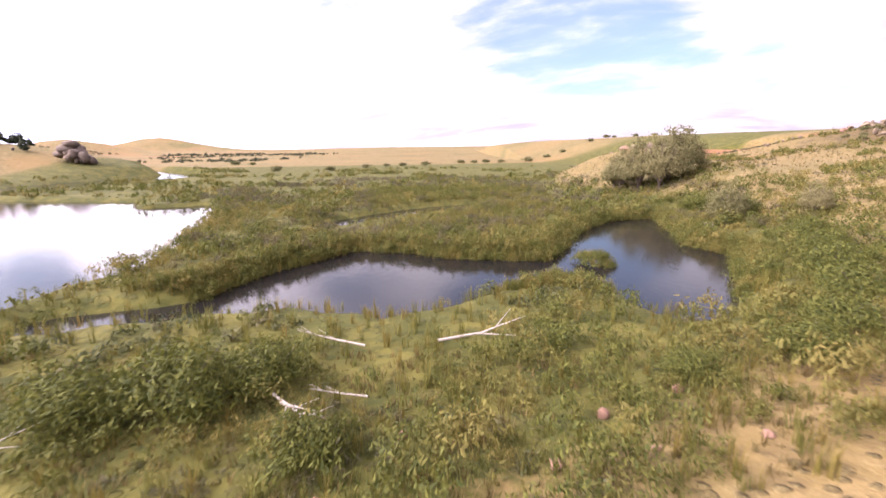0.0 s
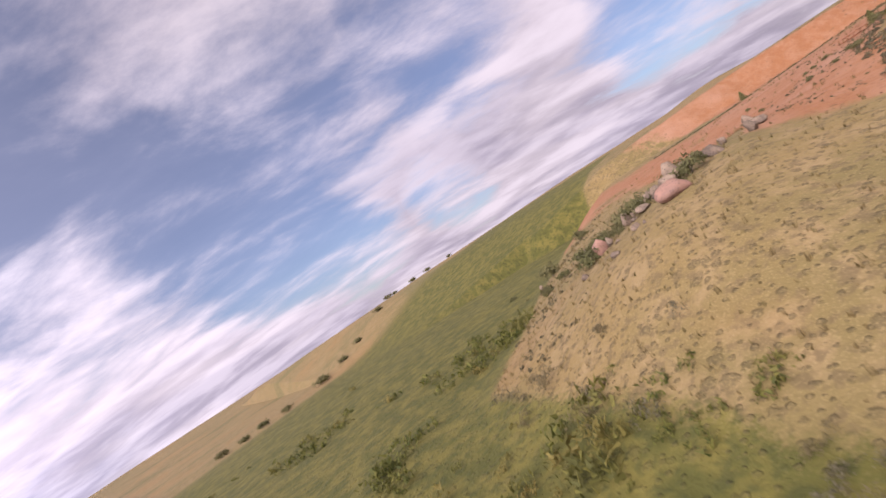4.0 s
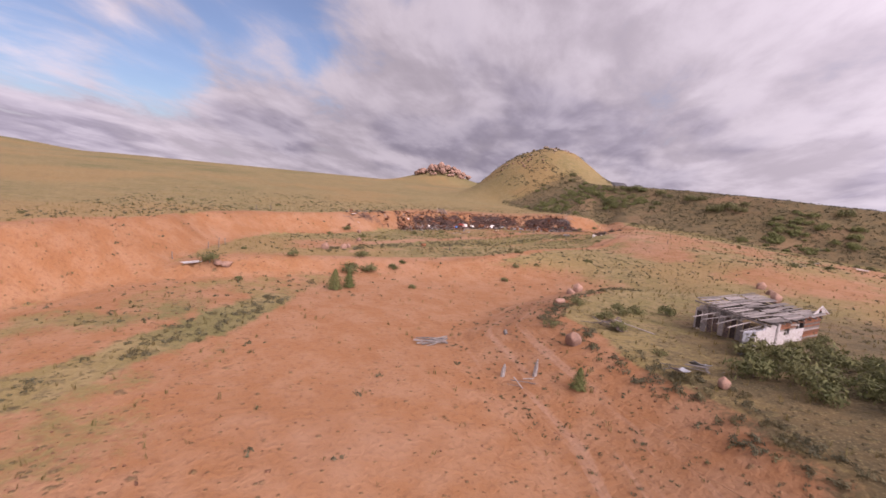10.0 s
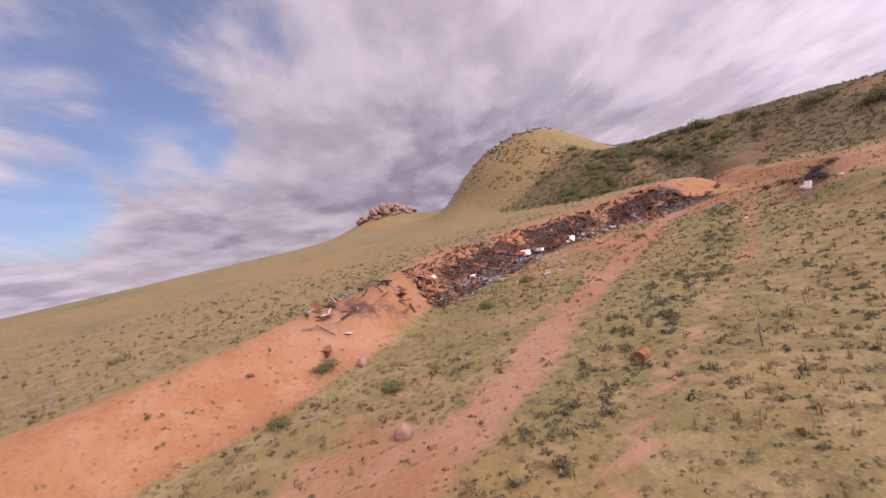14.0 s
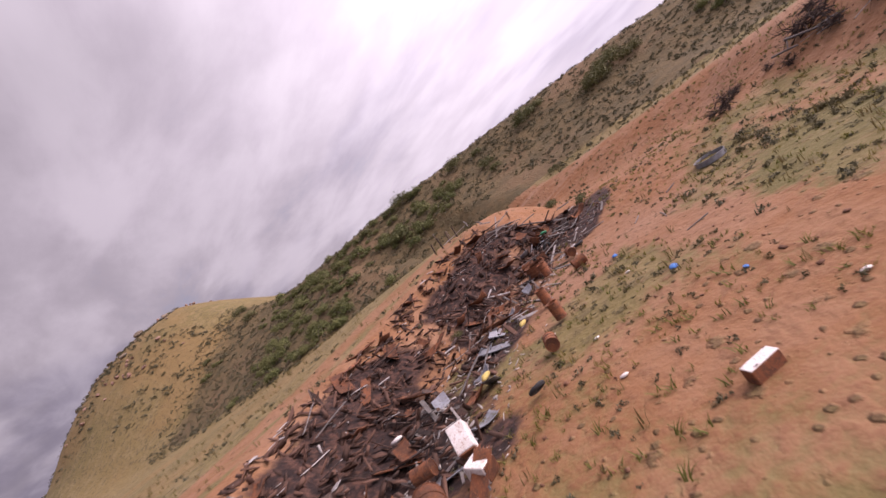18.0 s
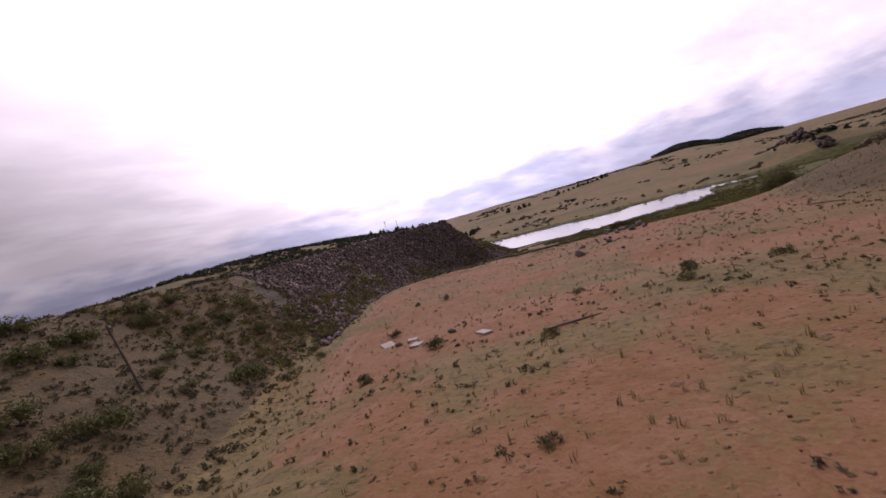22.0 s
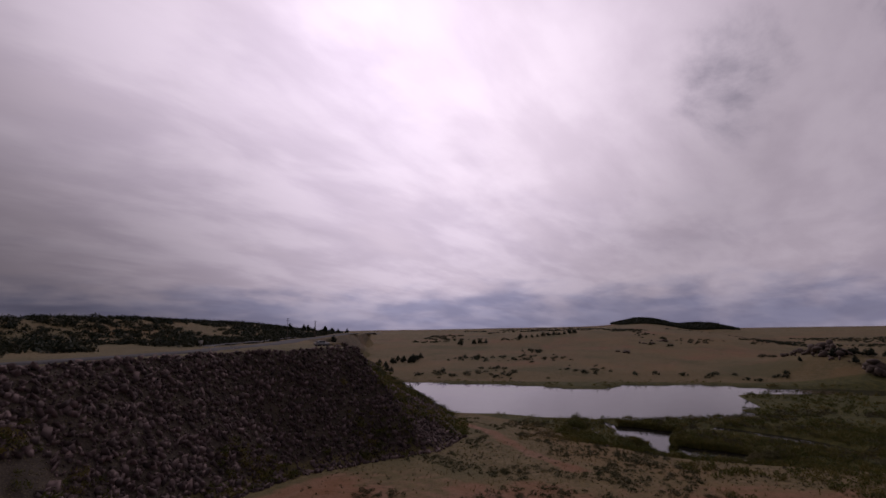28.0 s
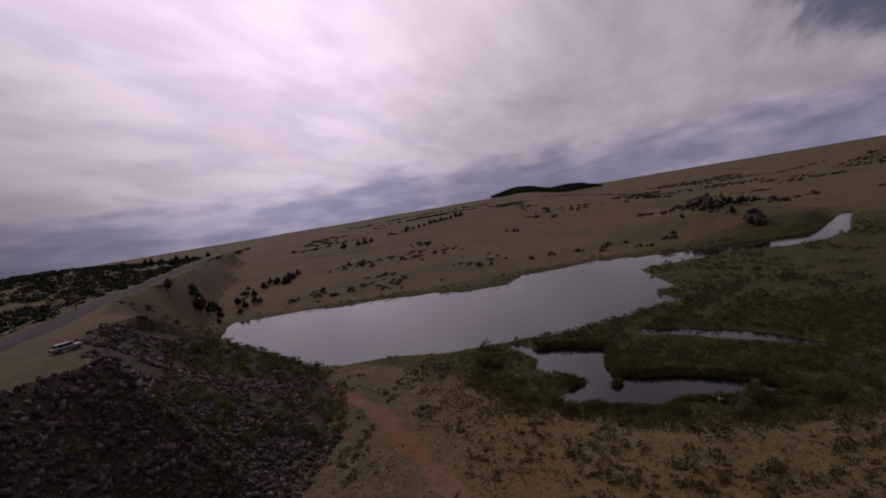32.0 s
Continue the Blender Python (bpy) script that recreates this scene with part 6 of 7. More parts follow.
def litter(meshes, count, places, label, category, group, lift=(0.0, 0.5), tilt=14, seed=0):
    rng = random.Random(seed)
    for _ in range(count):
        x, y, heap_high = places(rng)
        solo(meshes[0].name.split(".")[0], rng.choice(meshes), ground_pose(x, y, rng.uniform(0, 360), rng.uniform(*lift) * heap_high, rng.gauss(0, tilt), rng.gauss(0, tilt), rng.uniform(0.75, 1.15)), label, category, group)


def heap_of_wood(x, y, spread_m, count, meshes, label, seed, turn=None, high=0.6):
    """Loose boards thrown on one another, one thing with each board a part."""
    rng = random.Random(seed)
    pile_ob = thing("wood_pile", ground_pose(x, y), label, "wood pile")
    for k in range(count):
        ob = part("board", rng.choice(meshes), None, pile_ob)
        a = rng.uniform(0, 360) if turn is None else turn + rng.gauss(0, 9)
        ob.matrix_basis = pose(rng.gauss(0, spread_m), rng.gauss(0, spread_m), rng.uniform(0, high), rng.gauss(0, 10), rng.gauss(0, 10), a)


POLES = []
for i, (l, r) in enumerate(((3.6, 0.07), (3.0, 0.09), (2.4, 0.06))):
    bm = bmesh.new()
    rod(bm, (-l / 2, 0, r), (0, 0.04 * i, r + 0.02), r, r * 0.9)
    rod(bm, (0, 0.04 * i, r + 0.02), (l / 2, 0.02, r), r * 0.9, r * 0.7)
    POLES.append(bpy.data.meshes.new("pole"))
    bm.to_mesh(POLES[-1])
    bm.free()
    POLES[-1].materials.append(GREY_WOOD)
heap_of_wood(183.5, 118, 0.3, 13, POLES, "stack of grey weathered poles on the red track", 1, 100, 0.35)
heap_of_wood(175.5, 102, 0.9, 16, PLANKS + CHARRED, "heap of dark broken planks beside the shack", 2)
heap_of_wood(163.5, 103.2, 0.6, 7, PLANKS[:3] + ZINC[1:], "broken boards and a steel sheet in the grass", 3)
heap_of_wood(153, 96.5, 1.0, 16, POLES, "tangle of bleached branches and poles in the brush", 4)
heap_of_wood(170.8, 114.2, 0.7, 4, PLANKS[2:4], "scattered poles round an old stump", 5)
for x, y, long, lean, turn, label in ((171.6, 112.4, 1.5, 6, 0, "split grey stump standing on red soil"), (173.2, 114.6, 1.1, 14, 40, "leaning grey fence stub on red soil"), (181.5, 110.5, 0.7, 70, 80, "fallen dark log on red soil")):
    bm = bmesh.new()
    rod(bm, (0, 0, -0.1), (0.05, 0, long * 0.6), 0.2, 0.17, 9)
    rod(bm, (0.05, 0, long * 0.55), (0.0, 0.04, long), 0.17, 0.06, 7)
    rod(bm, (-0.1, 0.05, long * 0.3), (-0.16, 0.1, long * 0.85), 0.08, 0.03, 5)
    st = bpy.data.meshes.new("stump")
    bm.to_mesh(st)
    bm.free()
    st.materials.append(GREY_WOOD)
    solo("stump", st, ground_pose(x, y, turn, 0, lean), label, "stump")
for x, y, size, label in ((200.7, 89.1, 1.15, "pale boulder on the bare red yard"), (174.0, 107.2, 1.0, "pinkish boulder half buried in red soil"), (189.8, 62, 1.1, "big rounded boulder behind the shack"), (186, 66, 1.1, "boulder in the brush behind the shack"), (193, 60, 1.0, "boulder in the brush behind the shack"), (181, 72, 0.9, "boulder in the brush behind the shack")):
    boulder(x, y, size, PINKS if size < 1.2 else None, 0, None, label, group="boulders near the shack")


# ---------- the burnt rubbish dump ----------
def along_cut(rng, y0, y1, inner=1.0, outer=10.0):
    """A place beside the cut bank, between two offsets from its foot."""
    while True:
        x, y = rng.uniform(262, 303), rng.uniform(y0, y1)
        o = -float(sides(np.array([x]), np.array([y]), CUT)[0][0])
        if inner < o < outer + rng.gauss(0, 1.1):
            return x, y, max(0.2, 1.0 - abs(o - 5.0) / 6.5)


main_heap = lambda rng: along_cut(rng, 34, 102, -1.0, 9.5)
west_edge = lambda rng: along_cut(rng, 36, 100, 5.5, 11.5)
cut_foot = lambda rng: along_cut(rng, 40, 98, -1.5, 4.5)
small_heap = lambda rng: along_cut(rng, 105, 119, 0.0, 6.0)
litter(CHARRED, 150, main_heap, "charred board in the burnt rubbish heap", "board", "charred boards", (0.0, 0.7), 20, 1)
litter(PLANKS, 120, west_edge, "grey weathered plank thrown on the rubbish heap", "plank", "planks in the dump", (0.05, 0.7), 14, 2)
litter(PLANKS, 24, main_heap, "grey weathered plank thrown on the rubbish heap", "plank", "planks in the dump", (0.1, 0.9), 18, 3)
litter(RUSTY, 110, main_heap, "buckled rusty steel sheet in the rubbish heap", "steel sheet", "rusty sheets", (0.0, 0.6), 18, 4)
litter(ZINC, 28, west_edge, "bent grey steel sheet on the rubbish heap", "steel sheet", "grey sheets", (0.1, 0.5), 16, 5)
litter(WHITES, 46, cut_foot, "pale scorched board scrap on burnt ground", "board", "pale scraps", (0.0, 0.25), 8, 6)
litter(WHITES, 30, west_edge, "pale board scrap on the rubbish heap", "board", "pale scraps", (0.0, 0.5), 14, 7)
litter(CHARRED, 26, small_heap, "charred board in the small rubbish heap", "board", "charred boards", (0.0, 0.7), 20, 8)
litter(RUSTY, 14, small_heap, "buckled rusty steel sheet in the rubbish heap", "steel sheet", "rusty sheets", (0.1, 0.6), 18, 9)
litter(PLANKS + WHITES, 26, small_heap, "weathered plank on the small rubbish heap", "plank", "planks in the dump", (0.2, 0.8), 16, 10)
end_heap = lambda rng: (rng.gauss(292.5, 2.2), rng.gauss(34.5, 1.4), 1.0)
litter(PLANKS[:2] + POLES, 26, end_heap, "bleached pole thrown on the end of the dump", "pole", "poles in the dump", (0.1, 0.8), 14, 11)


def barrel_of(x, y, turn, lift, mat, label, radius=0.3, long=0.88, lying=True, group="drums in the dump"):
    ob = thing("drum", ground_pose(x, y, turn, lift + (radius if lying else 0), 90 if lying else 0), label, "drum", group)
    bm = bmesh.new()
    made = bmesh.ops.create_cone(bm, cap_ends=False, segments=20, radius1=radius, radius2=radius, depth=long)
    bmesh.ops.solidify(bm, geom=bm.faces[:], thickness=0.02)
    bmesh.ops.translate(bm, verts=bm.verts, vec=(0, 0, 0 if lying else long / 2))
    part("shell", bm, mat, ob)
    for z in (-0.48, -0.16, 0.16, 0.48):
        bm = bmesh.new()
        bmesh.ops.create_cone(bm, cap_ends=False, segments=20, radius1=radius * 1.05, radius2=radius * 1.05, depth=0.04)
        bmesh.ops.solidify(bm, geom=bm.faces[:], thickness=0.03)
        bmesh.ops.translate(bm, verts=bm.verts, vec=(0, 0, z * long + (0 if lying else long / 2)))
        part("hoop", bm, mat, ob)
    bm = bmesh.new()
    bmesh.ops.create_cone(bm, cap_ends=True, segments=20, radius1=radius * 0.97, radius2=radius * 0.97, depth=0.02)
    bmesh.ops.translate(bm, verts=bm.verts, vec=(0, 0, -0.46 * long + (0 if lying else long / 2)))
    part("end_plate", bm, mat, ob)
    return ob


barrel_of(290.2, 69.5, 35, 0.5, RUST, "large rusty cylinder lying on the rubbish heap", 0.55, 2.2)
barrel_of(293.5, 74.5, 0, 0.4, ENAMEL, "round pale tank standing in the rubbish heap", 0.95, 0.9, False)
for x, y, turn, lift, lying in ((288.5, 47.5, 60, 0.3, False), (286.6, 45.5, 20, 0.2, True), (285.8, 49.5, 110, 0.1, True), (288.0, 53.5, 40, 0.2, False), (290.5, 43.0, 75, 0.2, True),
                                (287.0, 60.5, 15, 0.2, True), (292.5, 66, 100, 0.3, True), (286.9, 57, 0, 0.2, False), (289.0, 36.5, 45, 0.1, True), (294.0, 88.0, 70, 0.4, True)):
    barrel_of(x, y, turn, lift, RUST, "rusty open steel drum in the dump", 0.32, 0.95, lying)
barrel_of(289.6, 44.8, 40, 0.2, RUST, "wide rusty tub with an open mouth in the dump", 0.85, 0.8, False)
barrel_of(288, 79.6, 30, 0.25, BLUE_PLASTIC, "bright blue plastic drum at the dump's edge", 0.3, 0.7)
barrel_of(240, 104, 20, 0.0, RUST, "rusty drum lying in the grass", 0.35, 0.9)


def white_case(x, y, turn, size, lift, mat, label, name="cabinet", tip=0.0):
    """A discarded cabinet with a door, a handle and a plinth."""
    ob = thing(name, ground_pose(x, y, turn, lift, tip), label, name.replace("_", " "))
    w, d, h = size
    part("body", quick_box((w, d, h), (0, 0, h / 2), (0, 0, 0), 0.03), mat, ob)
    part("door", quick_box((w * 0.96, 0.05, h * 0.94), (0, -d / 2 - 0.027, h / 2), (0, 0, 0), 0.015), mat, ob)
    part("handle", quick_box((0.03, 0.04, 0.25), (w * 0.4, -d / 2 - 0.07, h * 0.6)), GALV, ob)
    part("plinth", quick_box((w * 0.9, d * 0.9, 0.06), (0, 0, -0.03)), RUST, ob)
    return ob


def refrigerator():
    """An old refrigerator on its back edge: white face up, rusted sides."""
    ob = thing("refrigerator", ground_pose(280.4, 68.2, 30, -0.05, 0, 0, 0.55), "old refrigerator lying over, pale top and rusty sides", "refrigerator")
    part("body", quick_box((1.75, 0.75, 0.72), (0, 0, 0.36), (0, 0, 0), 0.05), RUST, ob)
    part("door", quick_box((1.72, 0.74, 0.07), (0, 0, 0.76), (0, 0, 0), 0.03), ENAMEL, ob, "chipped white door")
    part("handle", quick_box((0.22, 0.04, 0.05), (0.45, 0.3, 0.82)), GALV, ob)
    part("hinge", quick_box((0.1, 0.05, 0.06), (0.7, -0.34, 0.80)), RUST, ob)
    part("hinge", quick_box((0.1, 0.05, 0.06), (-0.7, -0.34, 0.80)), RUST, ob)


refrigerator()
white_case(290.4, 65.8, 20, (0.75, 0.65, 1.1), 0.4, ENAMEL, "white enamel cabinet tipped on the rubbish heap", "cabinet", 40)
white_case(289.0, 67.4, 70, (0.7, 0.6, 0.9), 0.3, ENAMEL, "white enamel cabinet lying on the rubbish heap", "cabinet", 80)
white_case(291.8, 72.4, 10, (1.5, 0.6, 0.55), 0.5, ENAMEL, "long white appliance on the rubbish heap", "cabinet", 10)
white_case(287.0, 90.0, 40, (0.7, 0.6, 1.0), 0.2, ENAMEL, "white enamel cabinet lying at the foot of the cut", "cabinet", 85)
white_case(285.5, 97.5, 40, (0.5, 0.5, 0.9), 0.1, ENAMEL, "white enamel cylinder-like cabinet on red soil", "cabinet", 85)
white_case(260.8, 44.1, 10, (0.8, 0.7, 1.2), 0.0, ENAMEL, "white enamel cabinet among burnt brush", "cabinet", 12)
white_case(262.4, 42.6, 60, (0.6, 0.5, 0.5), 0.0, ENAMEL, "small pale box among burnt brush", "box", 0)


def rail_frame():
    """A frame of pale rails nailed on posts, tipped on the heap."""
    ob = thing("rail_frame", ground_pose(295.4, 82.0, 12, 0.9, -38), "frame of bleached rails tipped on the rubbish heap", "wooden frame")
    for i in range(6):
        part("rail", quick_box((5.4, 0.07, 0.10), (0, 0, i * 0.42), (0, 2 * math.sin(i * 3), 0)), GREY_WOOD, ob)
    for x in (-2.6, -1.0, 0.8, 2.5):
        part("post", quick_box((0.13, 0.10, 2.5), (x, 0.09, 1.1)), BLEACHED, ob)
    part("brace", quick_box((4.6, 0.06, 0.1), (0, -0.08, 1.1), (0, 22, 0)), BLEACHED, ob)


def slatted_cart():
    """A red slatted implement body."""
    ob = thing("slatted_bin", ground_pose(293.2, 75.8, 50, 0.6, 25), "red painted slatted steel bin on the rubbish heap", "bin")
    for i in range(6):
        part("slat", quick_box((1.6, 0.16, 0.04), (0, -0.55 + i * 0.22, 0.5)), RED_PAINT, ob)
    for s in (-1, 1):
        part("side", quick_box((0.05, 1.35, 0.5), (0.8 * s, 0, 0.25)), RED_PAINT, ob)
        part("end", quick_box((1.6, 0.05, 0.5), (0, 0.66 * s, 0.25)), RED_PAINT, ob)
        part("rib", quick_box((1.62, 0.06, 0.06), (0, 0.35 * s, 0.02)), RUST, ob)


rail_frame()
slatted_cart()


def tyre(x, y, turn, lift, rx, label):
    bm = bmesh.new()
    n, k = 22, 8
    ring = [[bm.verts.new(((0.30 + 0.11 * math.cos(b)) * math.cos(a), (0.30 + 0.11 * math.cos(b)) * math.sin(a), 0.11 + 0.10 * math.sin(b))) for b in (2 * math.pi * j / k for j in range(k))] for a in (2 * math.pi * i / n for i in range(n))]
    for i in range(n):
        for j in range(k):
            bm.faces.new((ring[i][j], ring[(i + 1) % n][j], ring[(i + 1) % n][(j + 1) % k], ring[i][(j + 1) % k]))
    me = bpy.data.meshes.new("tyre")
    bm.to_mesh(me)
    bm.free()
    me.materials.append(RUBBER)
    solo("tyre", me, ground_pose(x, y, turn, lift, rx), label, "tyre", "tyres")


for x, y, lift, rx in ((286, 44, 0.1, 10), (288.8, 40.5, 0.2, 60), (287.4, 64, 0.3, 30), (291, 84, 0.4, 20), (275.5, 111, 0.3, 30)):
    tyre(x, y, 40, lift, rx, "worn black tyre in the rubbish dump")


def frame_thing(name, x, y, turn, lift, rx, long, wide, rungs, mat, label, category):
    ob = thing(name, ground_pose(x, y, turn, lift, rx), label, category)
    for s in (-1, 1):
        part("rail", quick_box((long, 0.07, 0.09), (0, s * wide / 2, 0.05)), mat, ob)
    for i in range(rungs):
        part("rung", quick_box((0.08, wide, 0.03), (-long / 2 + long * (i + 0.5) / rungs, 0, 0.11)), mat, ob)


frame_thing("ladder", 287, 44.6, 60, 0.35, 8, 2.2, 0.45, 7, WHITE_BOARD, "broken pale ladder on the rubbish heap", "ladder")
frame_thing("pallet", 275, 113, 25, 0.25, 6, 1.2, 1.0, 7, GREY_WOOD, "grey wooden pallet on the small rubbish heap", "pallet")
frame_thing("pallet", 291, 92, 65, 0.35, 12, 1.2, 1.0, 7, GREY_WOOD, "grey wooden pallet on the rubbish heap", "pallet")
sheets = ((273.0, 85.4, 0, 130, 0.95), (275.3, 83.5, 2, 60, 0.8), (275.3, 81, 1, 20, 0.8), (277.6, 79.0, 1, 100, 0.75), (272.8, 83.3, 2, 150, 0.9))
for x, y, k, turn, s in sheets:
    solo("steel_sheet", ZINC[k], ground_pose(x, y, turn, -0.02, 0, 0, s), "flat grey steel sheet lying in the grass", "steel sheet", "sheets on the grass")
for x, y, turn in ((276.6, 80.6, 70), (277, 75.2, 20), (284.6, 81.5, 40)):
    solo("rusty_sheet", RUSTY[3], ground_pose(x, y, turn, -0.03, 0, 0, 0.7), "dark rusty steel sheet lying in the grass", "steel sheet", "sheets on the grass")
rag = [rock_mesh("plastic_bag", 90 + i, m_, 0.5, 2, (1, 0.7, 0.35)) for i, m_ in enumerate((BLUE_PLASTIC, GREEN_PLASTIC, ENAMEL, YELLOW))]
for x, y, k, s in ((282.4, 78.7, 0, 0.28), (281, 59, 0, 0.3), (283.5, 52, 0, 0.25), (279, 62.5, 0, 0.16), (289, 37.8, 1, 0.55), (274, 90, 2, 0.2), (277, 66, 2, 0.18), (283, 56, 2, 0.16), (286, 73, 2, 0.22), (262, 58, 2, 0.4), (256, 45, 2, 0.5),
                   (291, 60, 3, 0.45), (289.4, 55.5, 3, 0.4), (294.5, 84, 3, 0.35), (296, 62, 2, 0.4), (284, 65.5, 2, 0.2), (285, 61.5, 2, 0.18)):
    solo("plastic_bag", rag[k], ground_pose(x, y, 50 * k + x, 0.0 if x < 288 else 0.4, 0, 0, s), ("blue plastic litter on the ground", "green plastic sheeting at the dump", "white rag of litter on the ground", "yellow foam scrap in the dump")[k], "litter", "litter")
rl = random.Random(12)
rf_x, rf_y, rf_h = zip(*[main_heap(rl) for _ in range(2600)])
fx, fy, fh = np.array(rf_x), np.array(rf_y), np.array(rf_h)
fz = land(fx, fy)[0] + np.random.default_rng(13).uniform(0, 0.5, len(fx)) * fh
chip = [(chip_arrays(70 + i)[0] * np.array([2.2, 0.5, 0.22]), chip_arrays(70 + i)[1]) for i in range(4)]
SCRAP = stuff_surface("burnt_scraps", (0.014, 0.010, 0.008), (0.150, 0.078, 0.052), 0.95)
PALE_SCRAP = stuff_surface("pale_scraps", (0.13, 0.11, 0.095), (0.48, 0.44, 0.40))
scatter("burnt_scraps", chip, fx, fy, fz, np.random.default_rng(14).uniform(0.15, 0.65, len(fx)), SCRAP, "burnt wood and metal scraps covering the dump", "rubbish", None, 0.5, None, 15)
q_x, q_y, q_h = zip(*[(west_edge if i % 3 else main_heap)(rl) for i in range(1700)])
qx, qy = np.array(q_x), np.array(q_y)
scatter("pale_scraps", chip, qx, qy, land(qx, qy)[0] + 0.15 * np.array(q_h), np.random.default_rng(16).uniform(0.04, 0.24, len(qx)), PALE_SCRAP, "small pale litter along the dump's edge", "rubbish", None, 0.4, None, 17)


# ---------- bench, yard and fences ----------
def stock_tank():
    ob = thing("stock_tank", ground_pose(275.5, 44.3, 0, -0.05, 0, 0, 0.58), "round galvanised stock tank filled with dark soil", "stock tank")
    for r, high, nm, mat in ((1.75, 0.62, "wall", GALV), (1.80, 0.06, "rim", GALV)):
        bm = bmesh.new()
        bmesh.ops.create_cone(bm, cap_ends=False, segments=40, radius1=r, radius2=r, depth=high)
        bmesh.ops.solidify(bm, geom=bm.faces[:], thickness=0.04)
        bmesh.ops.translate(bm, verts=bm.verts, vec=(0, 0, high / 2 if nm == "wall" else 0.62))
        part(nm, bm, mat, ob)
    bm = bmesh.new()
    bmesh.ops.create_cone(bm, cap_ends=True, segments=40, radius1=1.7, radius2=1.7, depth=0.1)
    bmesh.ops.translate(bm, verts=bm.verts, vec=(0, 0, 0.16))
    part("soil_bed", bm, BARK, ob, "dark soil inside the tank")


stock_tank()


def post(x, y, high, mat, label, lean=0.0):
    bm = bmesh.new()
    rod(bm, (0, 0, -0.3), (0.02, 0.01, high * 0.6), 0.085, 0.08, 8)
    rod(bm, (0.02, 0.01, high * 0.6), (0.0, 0.03, high), 0.08, 0.065, 8)
    me = bpy.data.meshes.new("fence_post")
    bm.to_mesh(me)
    bm.free()
    me.materials.append(mat)
    solo("fence_post", me, ground_pose(x, y, (x * 37) % 360, 0, lean), label, "fence post", "fence posts")


for x, y, h, lean in ((224, 146, 1.5, 3), (226, 144.6, 1.8, 2), (229, 144, 1.3, 4), (258.5, 141, 1.4, 5), (262, 138, 1.5, 3), (299.0, 29.0, 1.4, 4), (299.6, 30.4, 1.4, 8), (300.2, 31.8, 1.4, 3), (300.8, 33.0, 1.3, 10),
                      (310, 2, 1.3, 4), (313, 0.5, 1.3, 2), (316, -1, 1.3, 5), (236, 99, 1.4, 2), (218, 150, 1.2, 6), (245, 30, 1.2, 3), (231, 44, 1.2, 2)):
    post(x, y, h, CHAR if x > 296 and x < 303 else BARK, "weathered wooden fence post in dry grass", lean)
bm = bmesh.new()
box(bm, (3.1, 1.1, 0.05), (0, 0, 0.12), (3, 0, 0), 0.01)
box(bm, (3.0, 0.06, 0.12), (0, 0.45, 0.06))
me_sheet = bpy.data.meshes.new("white_sheet")
bm.to_mesh(me_sheet)
bm.free()
me_sheet.materials.append(WHITE_BOARD)
solo("white_sheet", me_sheet, ground_pose(213.5, 146.5, 130, 0.05), "long white panel lying on the ground", "panel")
for x, y, turn, s in ((281.5, 47, 75, 0.7), (280, 50, 95, 0.7), (279, 55, 30, 0.6), (278.5, 44.5, 60, 0.8), (212.9, 18.1, 110, 1.5), (168, 55.5, 40, 1.5), (206, 33, 20, 0.8)):
    solo("log", POLES[0 if s > 1 else 2], ground_pose(x, y, turn, 0.0, 0, 0, s), "weathered pole lying on dry ground", "log", "loose poles")
BRANCH = []
for k in range(6):
    rngb = random.Random(60 + k)
    bm = bmesh.new()
    bend = Vector((0.75, rngb.gauss(0, 0.15), rngb.uniform(0.15, 0.4)))
    tip = Vector((1.5, rngb.gauss(0, 0.3), rngb.uniform(0.1, 0.7)))
    rod(bm, (0, 0, 0), bend, 0.05, 0.035, 5)
    rod(bm, bend, tip, 0.035, 0.01, 5)
    for _ in range(6):
        root = Vector((0, 0, 0)).lerp(bend, rngb.uniform(0.3, 1.0)) if rngb.random() < 0.5 else bend.lerp(tip, rngb.uniform(0.0, 0.8))
        rod(bm, root, root + Vector((rngb.uniform(0.2, 0.7), rngb.gauss(0, 0.45), rngb.uniform(-0.1, 0.5))), 0.018, 0.005, 4)
    BRANCH.append(bpy.data.meshes.new("branch"))
    bm.to_mesh(BRANCH[-1])
    bm.free()
    BRANCH[-1].materials.append(CHAR)
for x, y, s in ((270.4, 33.1, 0.9), (269.4, 32.2, 0.7), (271.5, 36, 0.8), (272.4, 35, 0.6), (264.4, 34.8, 1.2), (263.2, 36, 1.1), (262.4, 33.6, 0.9), (260.2, 41.8, 1.1), (259.0, 43.2, 0.9), (261.6, 40.4, 0.9), (266.5, 36.5, 0.6), (267, 34, 0.5), (263.6, 38, 0.9)):
    brush = thing("burnt_brush", ground_pose(x, y, x * 50, -0.05, 0, 0, s), "pile of burnt black branches on dry soil", "brush pile", "burnt brush piles")
    rngb = random.Random(int(x * 10))
    for k in range(18):
        stick = part("branch", BRANCH[k % 6], None, brush)
        stick.matrix_basis = pose(rngb.gauss(0, 0.3), rngb.gauss(0, 0.3), 0.03 + 0.03 * k, rngb.gauss(0, 40), rngb.gauss(-8, 14), rngb.uniform(0, 360)) @ pose(-0.6, 0, 0)
heap_of_wood(264.5, 36.5, 1.5, 12, PLANKS + POLES, "grey boards thrown on burnt brush", 21)
slab_shapes = ((200, -6.4, 2.6, 1.6), (207, 0.6, 1.8, 1.2), (209, 9, 2.2, 1.0), (203, -1.5, 1.2, 1.0))
